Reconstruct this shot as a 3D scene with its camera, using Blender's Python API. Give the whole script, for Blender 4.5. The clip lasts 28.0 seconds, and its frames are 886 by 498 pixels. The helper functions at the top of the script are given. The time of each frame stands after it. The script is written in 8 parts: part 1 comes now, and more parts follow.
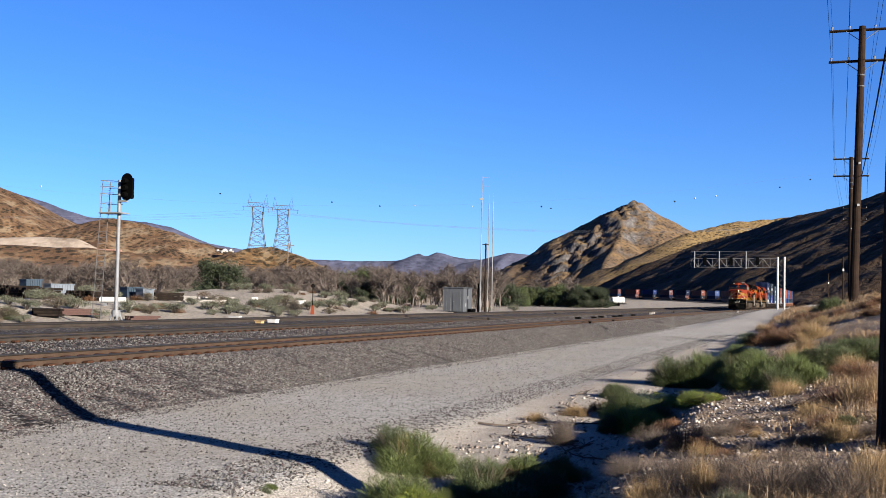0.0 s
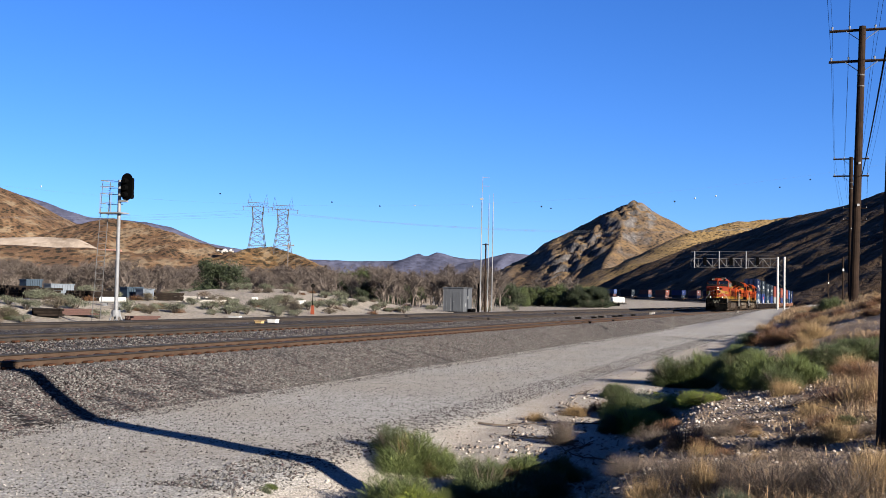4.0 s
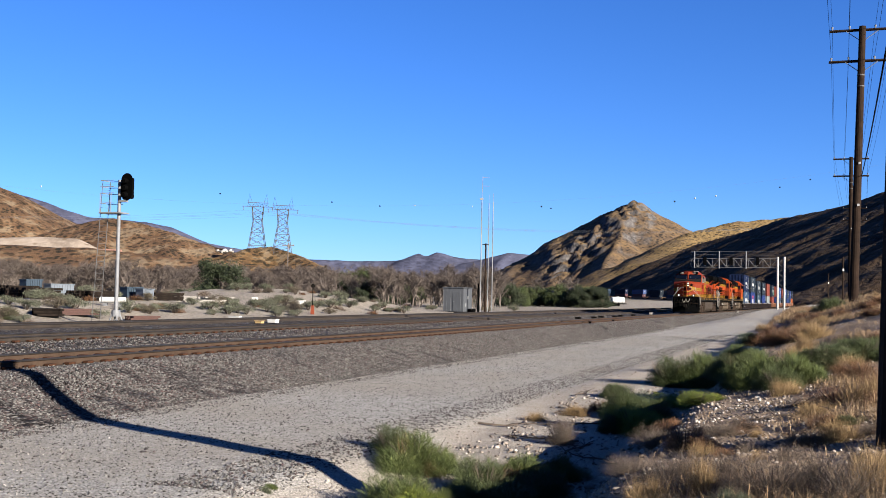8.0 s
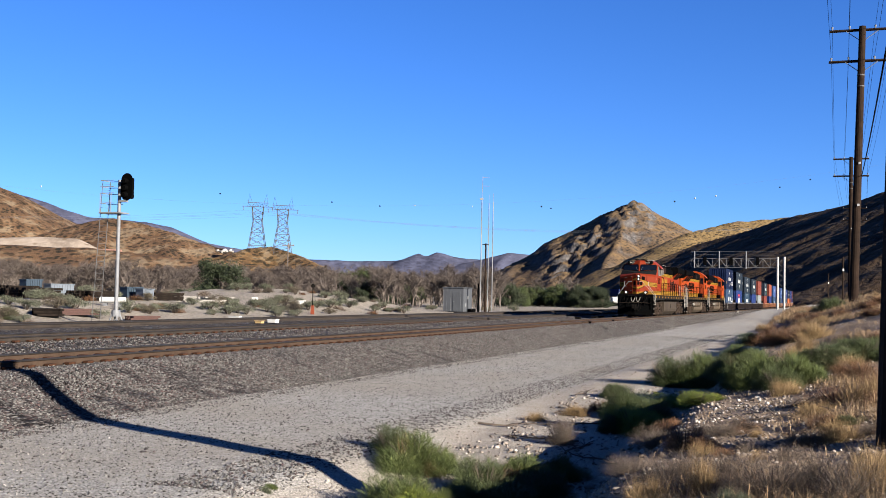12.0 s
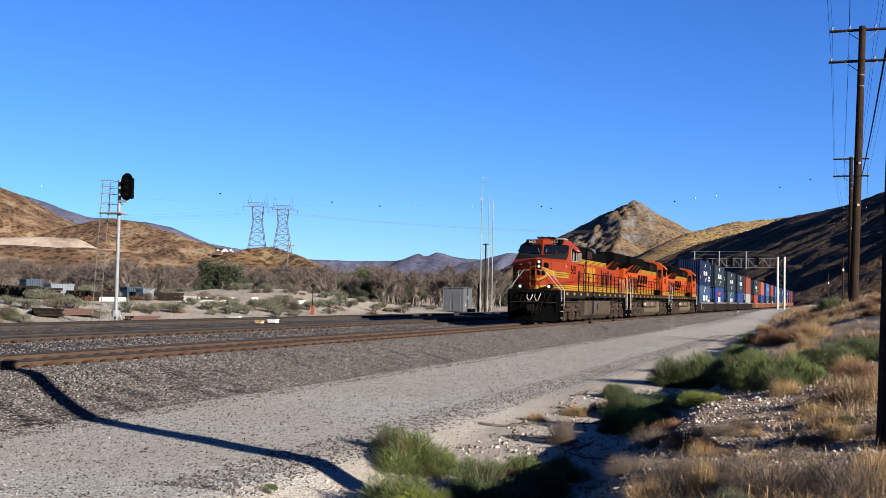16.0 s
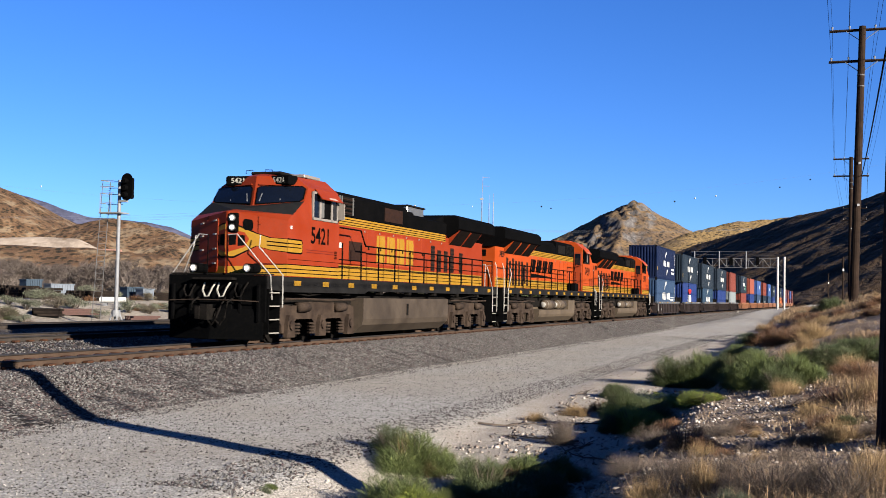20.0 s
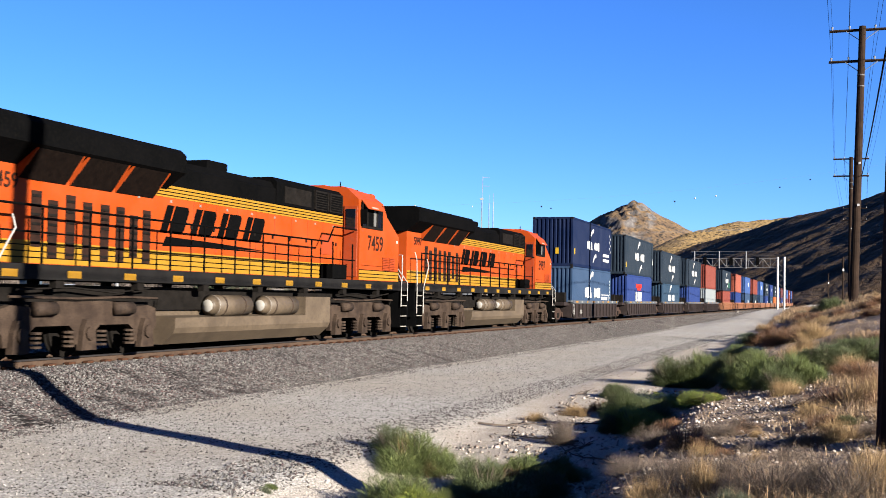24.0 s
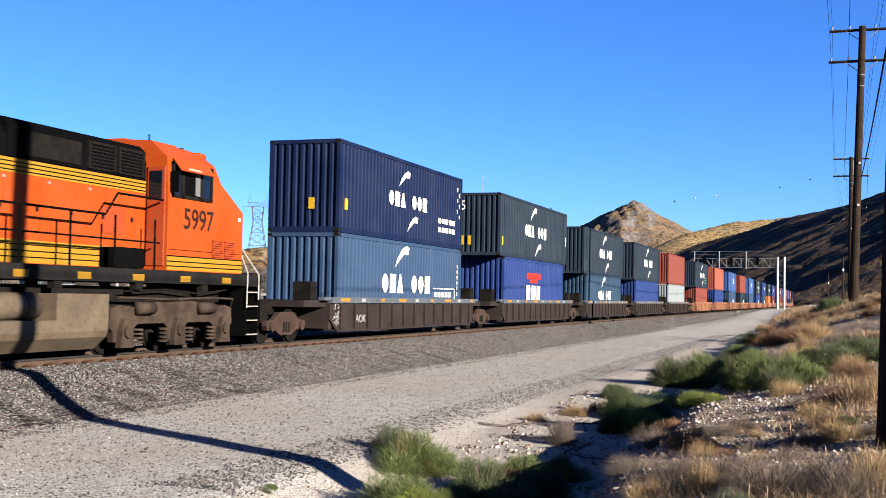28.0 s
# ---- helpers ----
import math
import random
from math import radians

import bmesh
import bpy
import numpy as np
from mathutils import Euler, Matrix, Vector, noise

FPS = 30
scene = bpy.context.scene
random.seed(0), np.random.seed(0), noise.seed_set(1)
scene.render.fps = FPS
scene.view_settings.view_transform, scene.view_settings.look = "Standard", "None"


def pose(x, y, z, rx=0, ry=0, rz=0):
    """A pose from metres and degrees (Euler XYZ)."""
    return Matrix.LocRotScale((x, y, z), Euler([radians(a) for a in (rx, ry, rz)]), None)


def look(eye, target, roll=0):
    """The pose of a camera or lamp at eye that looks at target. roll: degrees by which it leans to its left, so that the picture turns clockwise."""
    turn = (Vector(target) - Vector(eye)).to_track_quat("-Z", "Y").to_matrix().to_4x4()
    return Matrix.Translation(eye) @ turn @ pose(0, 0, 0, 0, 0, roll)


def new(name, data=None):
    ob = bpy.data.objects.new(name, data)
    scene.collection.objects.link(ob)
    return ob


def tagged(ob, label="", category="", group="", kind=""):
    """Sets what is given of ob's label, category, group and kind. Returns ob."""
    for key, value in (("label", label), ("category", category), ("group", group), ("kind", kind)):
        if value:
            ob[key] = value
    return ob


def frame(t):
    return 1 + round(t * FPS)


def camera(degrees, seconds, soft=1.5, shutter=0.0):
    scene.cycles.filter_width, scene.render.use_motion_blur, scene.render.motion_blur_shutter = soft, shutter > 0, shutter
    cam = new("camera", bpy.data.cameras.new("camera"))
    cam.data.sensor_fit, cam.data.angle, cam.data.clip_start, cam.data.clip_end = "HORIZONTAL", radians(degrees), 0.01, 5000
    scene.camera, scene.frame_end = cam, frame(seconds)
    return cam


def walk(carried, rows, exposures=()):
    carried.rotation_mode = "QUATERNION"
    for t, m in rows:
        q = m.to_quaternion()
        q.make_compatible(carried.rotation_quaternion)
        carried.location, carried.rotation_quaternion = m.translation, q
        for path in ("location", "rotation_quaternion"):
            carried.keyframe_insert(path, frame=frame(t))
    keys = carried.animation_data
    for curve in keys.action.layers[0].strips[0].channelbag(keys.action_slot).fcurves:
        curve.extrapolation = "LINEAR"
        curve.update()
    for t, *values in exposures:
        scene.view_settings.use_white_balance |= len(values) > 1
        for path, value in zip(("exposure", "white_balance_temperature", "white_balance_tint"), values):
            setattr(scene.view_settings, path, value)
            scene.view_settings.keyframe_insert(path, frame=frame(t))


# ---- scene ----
from functools import lru_cache

# ---- camera: on a tripod, it stands still ----
EYE = 1.381                      # above the rail heads, which are z = 0
cam = camera(43.08, 28.0, soft=0.6, shutter=0.2)
VIEW = look((0, 0, EYE), (0, math.cos(radians(2.423)), EYE + math.sin(radians(2.423))), 1.086)
walk(cam, [(0, VIEW), (28.0, VIEW)], [(0, 2.36), (20.4, 2.36), (24.2, 2.71), (28.0, 2.71)])

# ---- sun and sky ----
SUN_AZ, SUN_EL = 135.0, 17.5
sun_dir = Vector((math.sin(radians(SUN_AZ)) * math.cos(radians(SUN_EL)),
                  math.cos(radians(SUN_AZ)) * math.cos(radians(SUN_EL)), math.sin(radians(SUN_EL))))
lamp = bpy.data.lights.new("sun", "SUN")
lamp.energy, lamp.angle, lamp.color = 5.0, radians(0.53), (1.0, 0.91, 0.79)
new("sun", lamp).matrix_world = look(sun_dir * 300, (0, 0, 0))
world = bpy.data.worlds.new("sky")
scene.world = world
world.use_nodes = True
wn = world.node_tree.nodes
sky = wn.new("ShaderNodeTexSky")
sky.sky_type, sky.sun_disc = "NISHITA", False
sky.sun_elevation, sky.sun_rotation = radians(SUN_EL), radians(SUN_AZ)
sky.altitude, sky.air_density, sky.dust_density, sky.ozone_density = 1500, 1.0, 0.0, 4.0
deep = wn.new("ShaderNodeHueSaturation")
deep.inputs["Saturation"].default_value = 1.12
tint = wn.new("ShaderNodeMix")
tint.data_type, tint.blend_type = "RGBA", "MULTIPLY"
tint.inputs[0].default_value = 1.0
tint.inputs[7].default_value = (0.66, 0.90, 1.42, 1)
world.node_tree.links.new(sky.outputs[0], deep.inputs["Color"])
world.node_tree.links.new(deep.outputs[0], tint.inputs[6])
world.node_tree.links.new(tint.outputs[2], wn["Background"].inputs[0])
wn["Background"].inputs[1].default_value = 0.0241

# ---- plan: s runs along the track away from the camera, p across it to the far side ----
AZ, TRACK_P = 19.115, 15.62
U = Vector((math.sin(radians(AZ)), math.cos(radians(AZ)), 0))
N = Vector((-math.cos(radians(AZ)), math.sin(radians(AZ)), 0))
BEND, RADIUS = 455.0, 430.0


def plan(s, p, z=0.0):
    return U * s + N * p + Vector((0, 0, z))


def along(s, off=0.0):
    """Place and heading (radians, left of the straight) on the line of the near track, off metres to its far side."""
    if s <= BEND:
        return plan(s, TRACK_P + off), 0.0
    a = (s - BEND) / RADIUS
    centre = plan(BEND, TRACK_P + RADIUS)
    r = RADIUS - off
    return centre + U * (r * math.sin(a)) - N * (r * math.cos(a)), a


def grade(s):
    """Height of the rails: level past the camera, climbing round the far bend."""
    return 0.0075 * max(0.0, s - 440.0)


def travel(t):
    """How far down the line the first container stands at t seconds."""
    u = t - 28.0
    return 31.657 - (8.197 * u - 0.032 * u * u - 0.01 * u ** 3 / 6 - 0.001 * u ** 4 / 24)


# ---- materials ----
def node(nt, kind, **vals):
    n = nt.nodes.new(kind)
    for k, v in vals.items():
        n.inputs[k.replace("_", " ")].default_value = v
    return n


@lru_cache(None)
def stuff_mat(name, c1, c2, scale=4.0, rough=0.8, bump=0.3, metal=0.0, fine=12.0, c3=None, space="Object", spec=0.4, jitter=0.0, dist=0.02):
    c1, c2, c3 = tuple(0.305 * k for k in c1), tuple(0.305 * k for k in c2), c3 and tuple(0.305 * k for k in c3)
    m = bpy.data.materials.new(name)
    m.use_nodes = True
    nt = m.node_tree
    b = nt.nodes["Principled BSDF"]
    co = nt.nodes.new("ShaderNodeNewGeometry").outputs["Position"] if space == "World" else nt.nodes.new("ShaderNodeTexCoord").outputs["Object"]
    n1 = node(nt, "ShaderNodeTexNoise", Scale=scale, Detail=5.0, Roughness=0.6)
    n2 = node(nt, "ShaderNodeTexNoise", Scale=scale * fine, Detail=3.0, Roughness=0.7)
    for n in (n1, n2):
        nt.links.new(co, n.inputs["Vector"])
    ramp = nt.nodes.new("ShaderNodeValToRGB")
    ramp.color_ramp.elements[0].position, ramp.color_ramp.elements[1].position = 0.34, 0.66
    ramp.color_ramp.elements[0].color, ramp.color_ramp.elements[1].color = (*c1, 1), (*c2, 1)
    nt.links.new(n1.outputs[0], ramp.inputs[0])
    mix = nt.nodes.new("ShaderNodeMix")
    mix.data_type = "RGBA"
    r2 = nt.nodes.new("ShaderNodeValToRGB")
    r2.color_ramp.elements[0].position, r2.color_ramp.elements[1].position = 0.48, 0.72
    r2.color_ramp.elements[0].color, r2.color_ramp.elements[1].color = (0, 0, 0, 1), (0.75, 0.75, 0.75, 1)
    nt.links.new(n2.outputs[0], r2.inputs[0])
    nt.links.new(r2.outputs[0], mix.inputs[0])
    nt.links.new(ramp.outputs[0], mix.inputs[6])
    c3 = c3 or tuple(0.72 * (a + d) / 2 for a, d in zip(c1, c2))
    mix.inputs[7].default_value = (*c3, 1)
    out = mix.outputs[2]
    if jitter:
        info = nt.nodes.new("ShaderNodeObjectInfo")
        rng = nt.nodes.new("ShaderNodeMapRange")
        rng.inputs[3].default_value, rng.inputs[4].default_value = 1 - jitter, 1 + jitter
        nt.links.new(info.outputs["Random"], rng.inputs[0])
        hsv = nt.nodes.new("ShaderNodeHueSaturation")
        nt.links.new(rng.outputs[0], hsv.inputs["Value"])
        nt.links.new(out, hsv.inputs["Color"])
        out = hsv.outputs[0]
    nt.links.new(out, b.inputs["Base Color"])
    b.inputs["Roughness"].default_value, b.inputs["Metallic"].default_value = rough, metal
    b.inputs["Specular IOR Level"].default_value = spec
    if bump:
        bp = node(nt, "ShaderNodeBump", Strength=bump, Distance=dist)
        nt.links.new(n2.outputs[0], bp.inputs["Height"])
        nt.links.new(bp.outputs[0], b.inputs["Normal"])
    return m


@lru_cache(None)
def leaf_mat(name, c1, c2):
    """Leaves and blades: every clump and blade has its own tone."""
    c1, c2 = tuple(0.365 * k for k in c1), tuple(0.365 * k for k in c2)
    m = bpy.data.materials.new(name)
    m.use_nodes = True
    nt = m.node_tree
    b = nt.nodes["Principled BSDF"]
    g = nt.nodes.new("ShaderNodeNewGeometry")
    ramp = nt.nodes.new("ShaderNodeValToRGB")
    ramp.color_ramp.elements[0].color, ramp.color_ramp.elements[1].color = (*c1, 1), (*c2, 1)
    nt.links.new(g.outputs["Random Per Island"], ramp.inputs[0])
    n = node(nt, "ShaderNodeTexNoise", Scale=0.9, Detail=2.0)
    nt.links.new(g.outputs["Position"], n.inputs["Vector"])
    mul = nt.nodes.new("ShaderNodeMix")
    mul.data_type, mul.blend_type = "RGBA", "MULTIPLY"
    mul.inputs[0].default_value = 0.6
    nt.links.new(ramp.outputs[0], mul.inputs[6])
    r2 = nt.nodes.new("ShaderNodeValToRGB")
    r2.color_ramp.elements[0].position, r2.color_ramp.elements[1].position = 0.3, 0.6
    r2.color_ramp.elements[0].color = (0.45, 0.42, 0.4, 1)
    nt.links.new(n.outputs[0], r2.inputs[0])
    nt.links.new(r2.outputs[0], mul.inputs[7])
    nt.links.new(mul.outputs[2], b.inputs["Base Color"])
    b.inputs["Roughness"].default_value = 0.7
    b.inputs["Specular IOR Level"].default_value = 0.25
    return m


@lru_cache(None)
def glow_mat(name, color, strength):
    m = bpy.data.materials.new(name)
    m.use_nodes = True
    b = m.node_tree.nodes["Principled BSDF"]
    b.inputs["Base Color"].default_value = (*color, 1)
    b.inputs["Emission Color"].default_value = (*color, 1)
    b.inputs["Emission Strength"].default_value = strength
    return m


def paint(name, c, wear=0.35, rough=0.5, scale=1.3, spec=0.14):
    """Painted steel, sun-bleached and dusty in patches."""
    d = tuple(min(1, a * (1 - wear) + wear * b) for a, b in zip(c, (0.16, 0.13, 0.10)))
    l = tuple(min(1, a * 1.12 + 0.01) for a in c)
    return stuff_mat(name, c, l, scale, rough, 0.06, 0.0, 9.0, d, "Object", spec)


STEEL = stuff_mat("galvanised_steel", (0.26, 0.27, 0.29), (0.36, 0.37, 0.39), 3, 0.6, 0.1, 0.1, spec=0.2)
RAIL_SIDE = stuff_mat("rusty_rail", (0.075, 0.048, 0.034), (0.115, 0.077, 0.055), 1.2, 0.85, 0.2, 0.0, c3=(0.06, 0.04, 0.03), spec=0.05)
RAIL_GREY = stuff_mat("dull_brown_rail", (0.05, 0.042, 0.037), (0.085, 0.068, 0.058), 1.2, 0.85, 0.2, 0.0, c3=(0.03, 0.024, 0.02), spec=0.05)
PLATE = stuff_mat("rusty_tie_plate", (0.05, 0.022, 0.012), (0.12, 0.05, 0.025), 6, 0.9, 0.3, 0.0, spec=0.1)
# flat dark colour stands for the dark reflection in the rail heads
RAIL_HEAD = stuff_mat("reflection_dark_rail_head", (0.022, 0.02, 0.02), (0.045, 0.04, 0.04), 2, 0.6, 0.05, 0.0, spec=0.15)
TIE = stuff_mat("creosoted_wood", (0.05, 0.035, 0.025), (0.10, 0.075, 0.055), 3, 0.9, 0.5, jitter=0.3)
WOOD = stuff_mat("weathered_pole_wood", (0.022, 0.013, 0.009), (0.05, 0.03, 0.02), 3, 0.9, 0.5, spec=0.08)
BLACK = stuff_mat("black_paint", (0.002, 0.0023, 0.0026), (0.004, 0.004, 0.0045), 1.5, 0.85, 0.1, c3=(0.007, 0.0065, 0.006), spec=0.01)
DARK = stuff_mat("dark_machinery", (0.006, 0.0055, 0.005), (0.015, 0.013, 0.012), 4, 0.85, 0.3, c3=(0.025, 0.02, 0.016), spec=0.03)
DUSTY = stuff_mat("dusty_truck_steel", (0.034, 0.022, 0.016), (0.085, 0.058, 0.041), 2.5, 0.8, 0.3, c3=(0.012, 0.009, 0.008), spec=0.08)
ORANGE = paint("loco_orange", (0.44, 0.062, 0.006), 0.12, 0.5, 1.3, 0.06)
ORANGE_RED = paint("loco_orange_red", (0.285, 0.031, 0.005), 0.12, 0.5, 1.3, 0.06)
ORANGE_DARK = paint("loco_orange_faded", (0.36, 0.05, 0.01), 0.3, 0.55, 1.3, 0.08)
YELLOW = paint("loco_yellow", (0.38, 0.195, 0.012), 0.3, 0.55, 2.2, 0.08)
GREY_DECK = paint("deck_grey", (0.008, 0.0075, 0.0075), 0.05, 0.75, spec=0.05)
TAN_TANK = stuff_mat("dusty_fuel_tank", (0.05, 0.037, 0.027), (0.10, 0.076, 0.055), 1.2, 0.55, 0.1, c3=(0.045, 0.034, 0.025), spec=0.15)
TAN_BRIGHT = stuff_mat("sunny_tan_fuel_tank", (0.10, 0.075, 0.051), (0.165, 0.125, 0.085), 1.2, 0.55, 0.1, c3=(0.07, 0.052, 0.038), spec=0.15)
WHITE = paint("white_paint", (0.78, 0.78, 0.76), 0.12, 0.5)
RAIL_WHITE = paint("dusty_rail_white", (0.5, 0.48, 0.45), 0.3, 0.6)
TREAD_WHITE = paint("scuffed_tread_white", (0.32, 0.3, 0.27), 0.4, 0.7)
SILVER = stuff_mat("silver_metal", (0.5, 0.5, 0.5), (0.6, 0.6, 0.58), 3, 0.35, 0.05, 0.8)
VENT = stuff_mat("dark_grille", (0.022, 0.011, 0.008), (0.04, 0.018, 0.012), 6, 0.8, 0.4, spec=0.05)
LAMP = glow_mat("lit_lamp", (1.0, 0.93, 0.80), 0.17)


# ---- mesh helpers ----
def finish(bm, name, smooth=False):
    me = bpy.data.meshes.new(name)
    bm.normal_update()
    bm.to_mesh(me)
    bm.free()
    if smooth:
        me.polygons.foreach_set("use_smooth", [True] * len(me.polygons))
    return me


def part(name, bm, material, parent, label="", smooth=False):
    me = bm if isinstance(bm, bpy.types.Mesh) else finish(bm, name, smooth)
    if material and not me.materials:
        me.materials.append(material)
    ob = new(name, me)
    if parent:
        ob.parent = parent
    if label:
        ob["label"] = label
    return ob


def box(x0, x1, y0, y1, z0, z1, bevel=0.0, bm=None):
    bm = bm or bmesh.new()
    v = [bm.verts.new((x, y, z)) for x in (x0, x1) for y in (y0, y1) for z in (z0, z1)]
    fs = [bm.faces.new([v[i] for i in q]) for q in ((0, 1, 3, 2), (4, 6, 7, 5), (0, 4, 5, 1), (2, 3, 7, 6), (0, 2, 6, 4), (1, 5, 7, 3))]
    if bevel:
        es = list({e for f in fs for e in f.edges})
        bmesh.ops.bevel(bm, geom=es, offset=bevel, segments=1, affect="EDGES")
    return bm


def prism(pts, y0, y1, bm=None, axis="y"):
    """A profile of (x, z) points drawn out from y0 to y1 (or of (y, z) points along x)."""
    bm = bm or bmesh.new()
    put = (lambda a, c, d: (a, d, c)) if axis == "y" else (lambda a, c, d: (d, a, c))
    lo = [bm.verts.new(put(a, c, y0)) for a, c in pts]
    hi = [bm.verts.new(put(a, c, y1)) for a, c in pts]
    n = len(pts)
    fs = [bm.faces.new(lo), bm.faces.new(hi[::-1])]
    for i in range(n):
        fs.append(bm.faces.new((lo[i], hi[i], hi[(i + 1) % n], lo[(i + 1) % n])))
    bmesh.ops.recalc_face_normals(bm, faces=fs)
    return bm


def tube(points, r, seg=6, bm=None, r2=None):
    """A bar of round section along a line of points, tapering to r2."""
    bm = bm or bmesh.new()
    pts = [Vector(q) for q in points]
    rings = []
    for i, q in enumerate(pts):
        d = (pts[min(i + 1, len(pts) - 1)] - pts[max(i - 1, 0)]).normalized()
        side = d.cross(Vector((0, 0, 1)) if abs(d.z) < 0.9 else Vector((1, 0, 0))).normalized()
        up = side.cross(d)
        rr = r if r2 is None else r + (r2 - r) * i / (len(pts) - 1)
        rings.append([bm.verts.new(q + (side * math.cos(a) + up * math.sin(a)) * rr) for a in (2 * math.pi * k / seg for k in range(seg))])
    for a, b in zip(rings, rings[1:]):
        for k in range(seg):
            bm.faces.new((a[k], a[(k + 1) % seg], b[(k + 1) % seg], b[k]))
    bm.faces.new(rings[0][::-1])
    bm.faces.new(rings[-1])
    return bm


def quad_slab(q, u0, u1, v0, v1, lift, bm=None, thick=0.012):
    """A thin plate on part of the flat face q = (bottom a, bottom b, top b, top a), lifted off it."""
    bm = bm or bmesh.new()
    a, b, c, d = [Vector(k) for k in q]
    nrm = (b - a).cross(d - a).normalized()
    at = lambda u, v: (a * (1 - u) + b * u) * (1 - v) + (d * (1 - u) + c * u) * v
    top = [at(u, v) + nrm * lift for u, v in ((u0, v0), (u1, v0), (u1, v1), (u0, v1))]
    low = [k - nrm * thick for k in top]
    tv, lv = [bm.verts.new(k) for k in top], [bm.verts.new(k) for k in low]
    bm.faces.new(tv)
    bm.faces.new(lv[::-1])
    for i in range(4):
        bm.faces.new((lv[i], lv[(i + 1) % 4], tv[(i + 1) % 4], tv[i]))
    return bm


def from_arrays(name, verts, faces, smooth=True):
    me = bpy.data.meshes.new(name)
    if isinstance(faces, np.ndarray):
        vv, ff = np.asarray(verts, dtype=np.float32), faces.astype(np.int32)
        k = ff.shape[1]
        me.vertices.add(len(vv))
        me.vertices.foreach_set("co", vv.ravel())
        me.loops.add(ff.size)
        me.loops.foreach_set("vertex_index", ff.ravel())
        me.polygons.add(len(ff))
        me.polygons.foreach_set("loop_start", np.arange(0, ff.size, k, dtype=np.int32))
    else:
        me.from_pydata([tuple(v) for v in verts], [], [tuple(f) for f in faces])
    if smooth:
        me.polygons.foreach_set("use_smooth", [True] * len(me.polygons))
    me.update()
    return me


def letters(text, size, m, material, parent, name="lettering", depth=0.004, sx=1.0):
    cu = bpy.data.curves.new(name, "FONT")
    cu.body, cu.size, cu.extrude, cu.align_x, cu.align_y, cu.offset = text, size, depth, "CENTER", "CENTER", size * 0.006
    ob = new(name, cu)
    dg = bpy.context.evaluated_depsgraph_get()
    me = bpy.data.meshes.new_from_object(ob.evaluated_get(dg))
    bpy.data.objects.remove(ob)
    bpy.data.curves.remove(cu)
    me.transform(m @ Matrix.Diagonal((sx, 1, 1, 1)))
    return part(name, me, material, parent)


def thing(name, label, category, group="", m=None):
    ob = new(name)
    ob.empty_display_size = 0.3
    tagged(ob, label, category, group)
    if m is not None:
        ob.matrix_basis = m
    return ob


def fbm(xs, ys, scale, seed=0, octaves=4):
    """Smooth value noise on arrays, about -1 to 1."""
    out, amp = np.zeros_like(xs, dtype=float), 1.0
    for o in range(octaves):
        x, y = xs / scale + seed * 17.3 + o * 5.1, ys / scale - seed * 9.7 + o * 3.3
        xi, yi = np.floor(x), np.floor(y)
        fx, fy = x - xi, y - yi
        fx, fy = fx * fx * (3 - 2 * fx), fy * fy * (3 - 2 * fy)
        h = lambda a, b: np.modf(np.abs(np.sin(a * 127.1 + b * 311.7 + seed * 74.7) * 43758.5453))[0] * 2 - 1
        out += amp * ((h(xi, yi) * (1 - fx) + h(xi + 1, yi) * fx) * (1 - fy) + (h(xi, yi + 1) * (1 - fx) + h(xi + 1, yi + 1) * fx) * fy)
        amp, scale = amp * 0.5, scale * 0.5
    return out * 0.6
# ---- ground ----
def smooth(a, b, x):
    k = np.clip((x - a) / (b - a), 0, 1)
    return k * k * (3 - 2 * k)


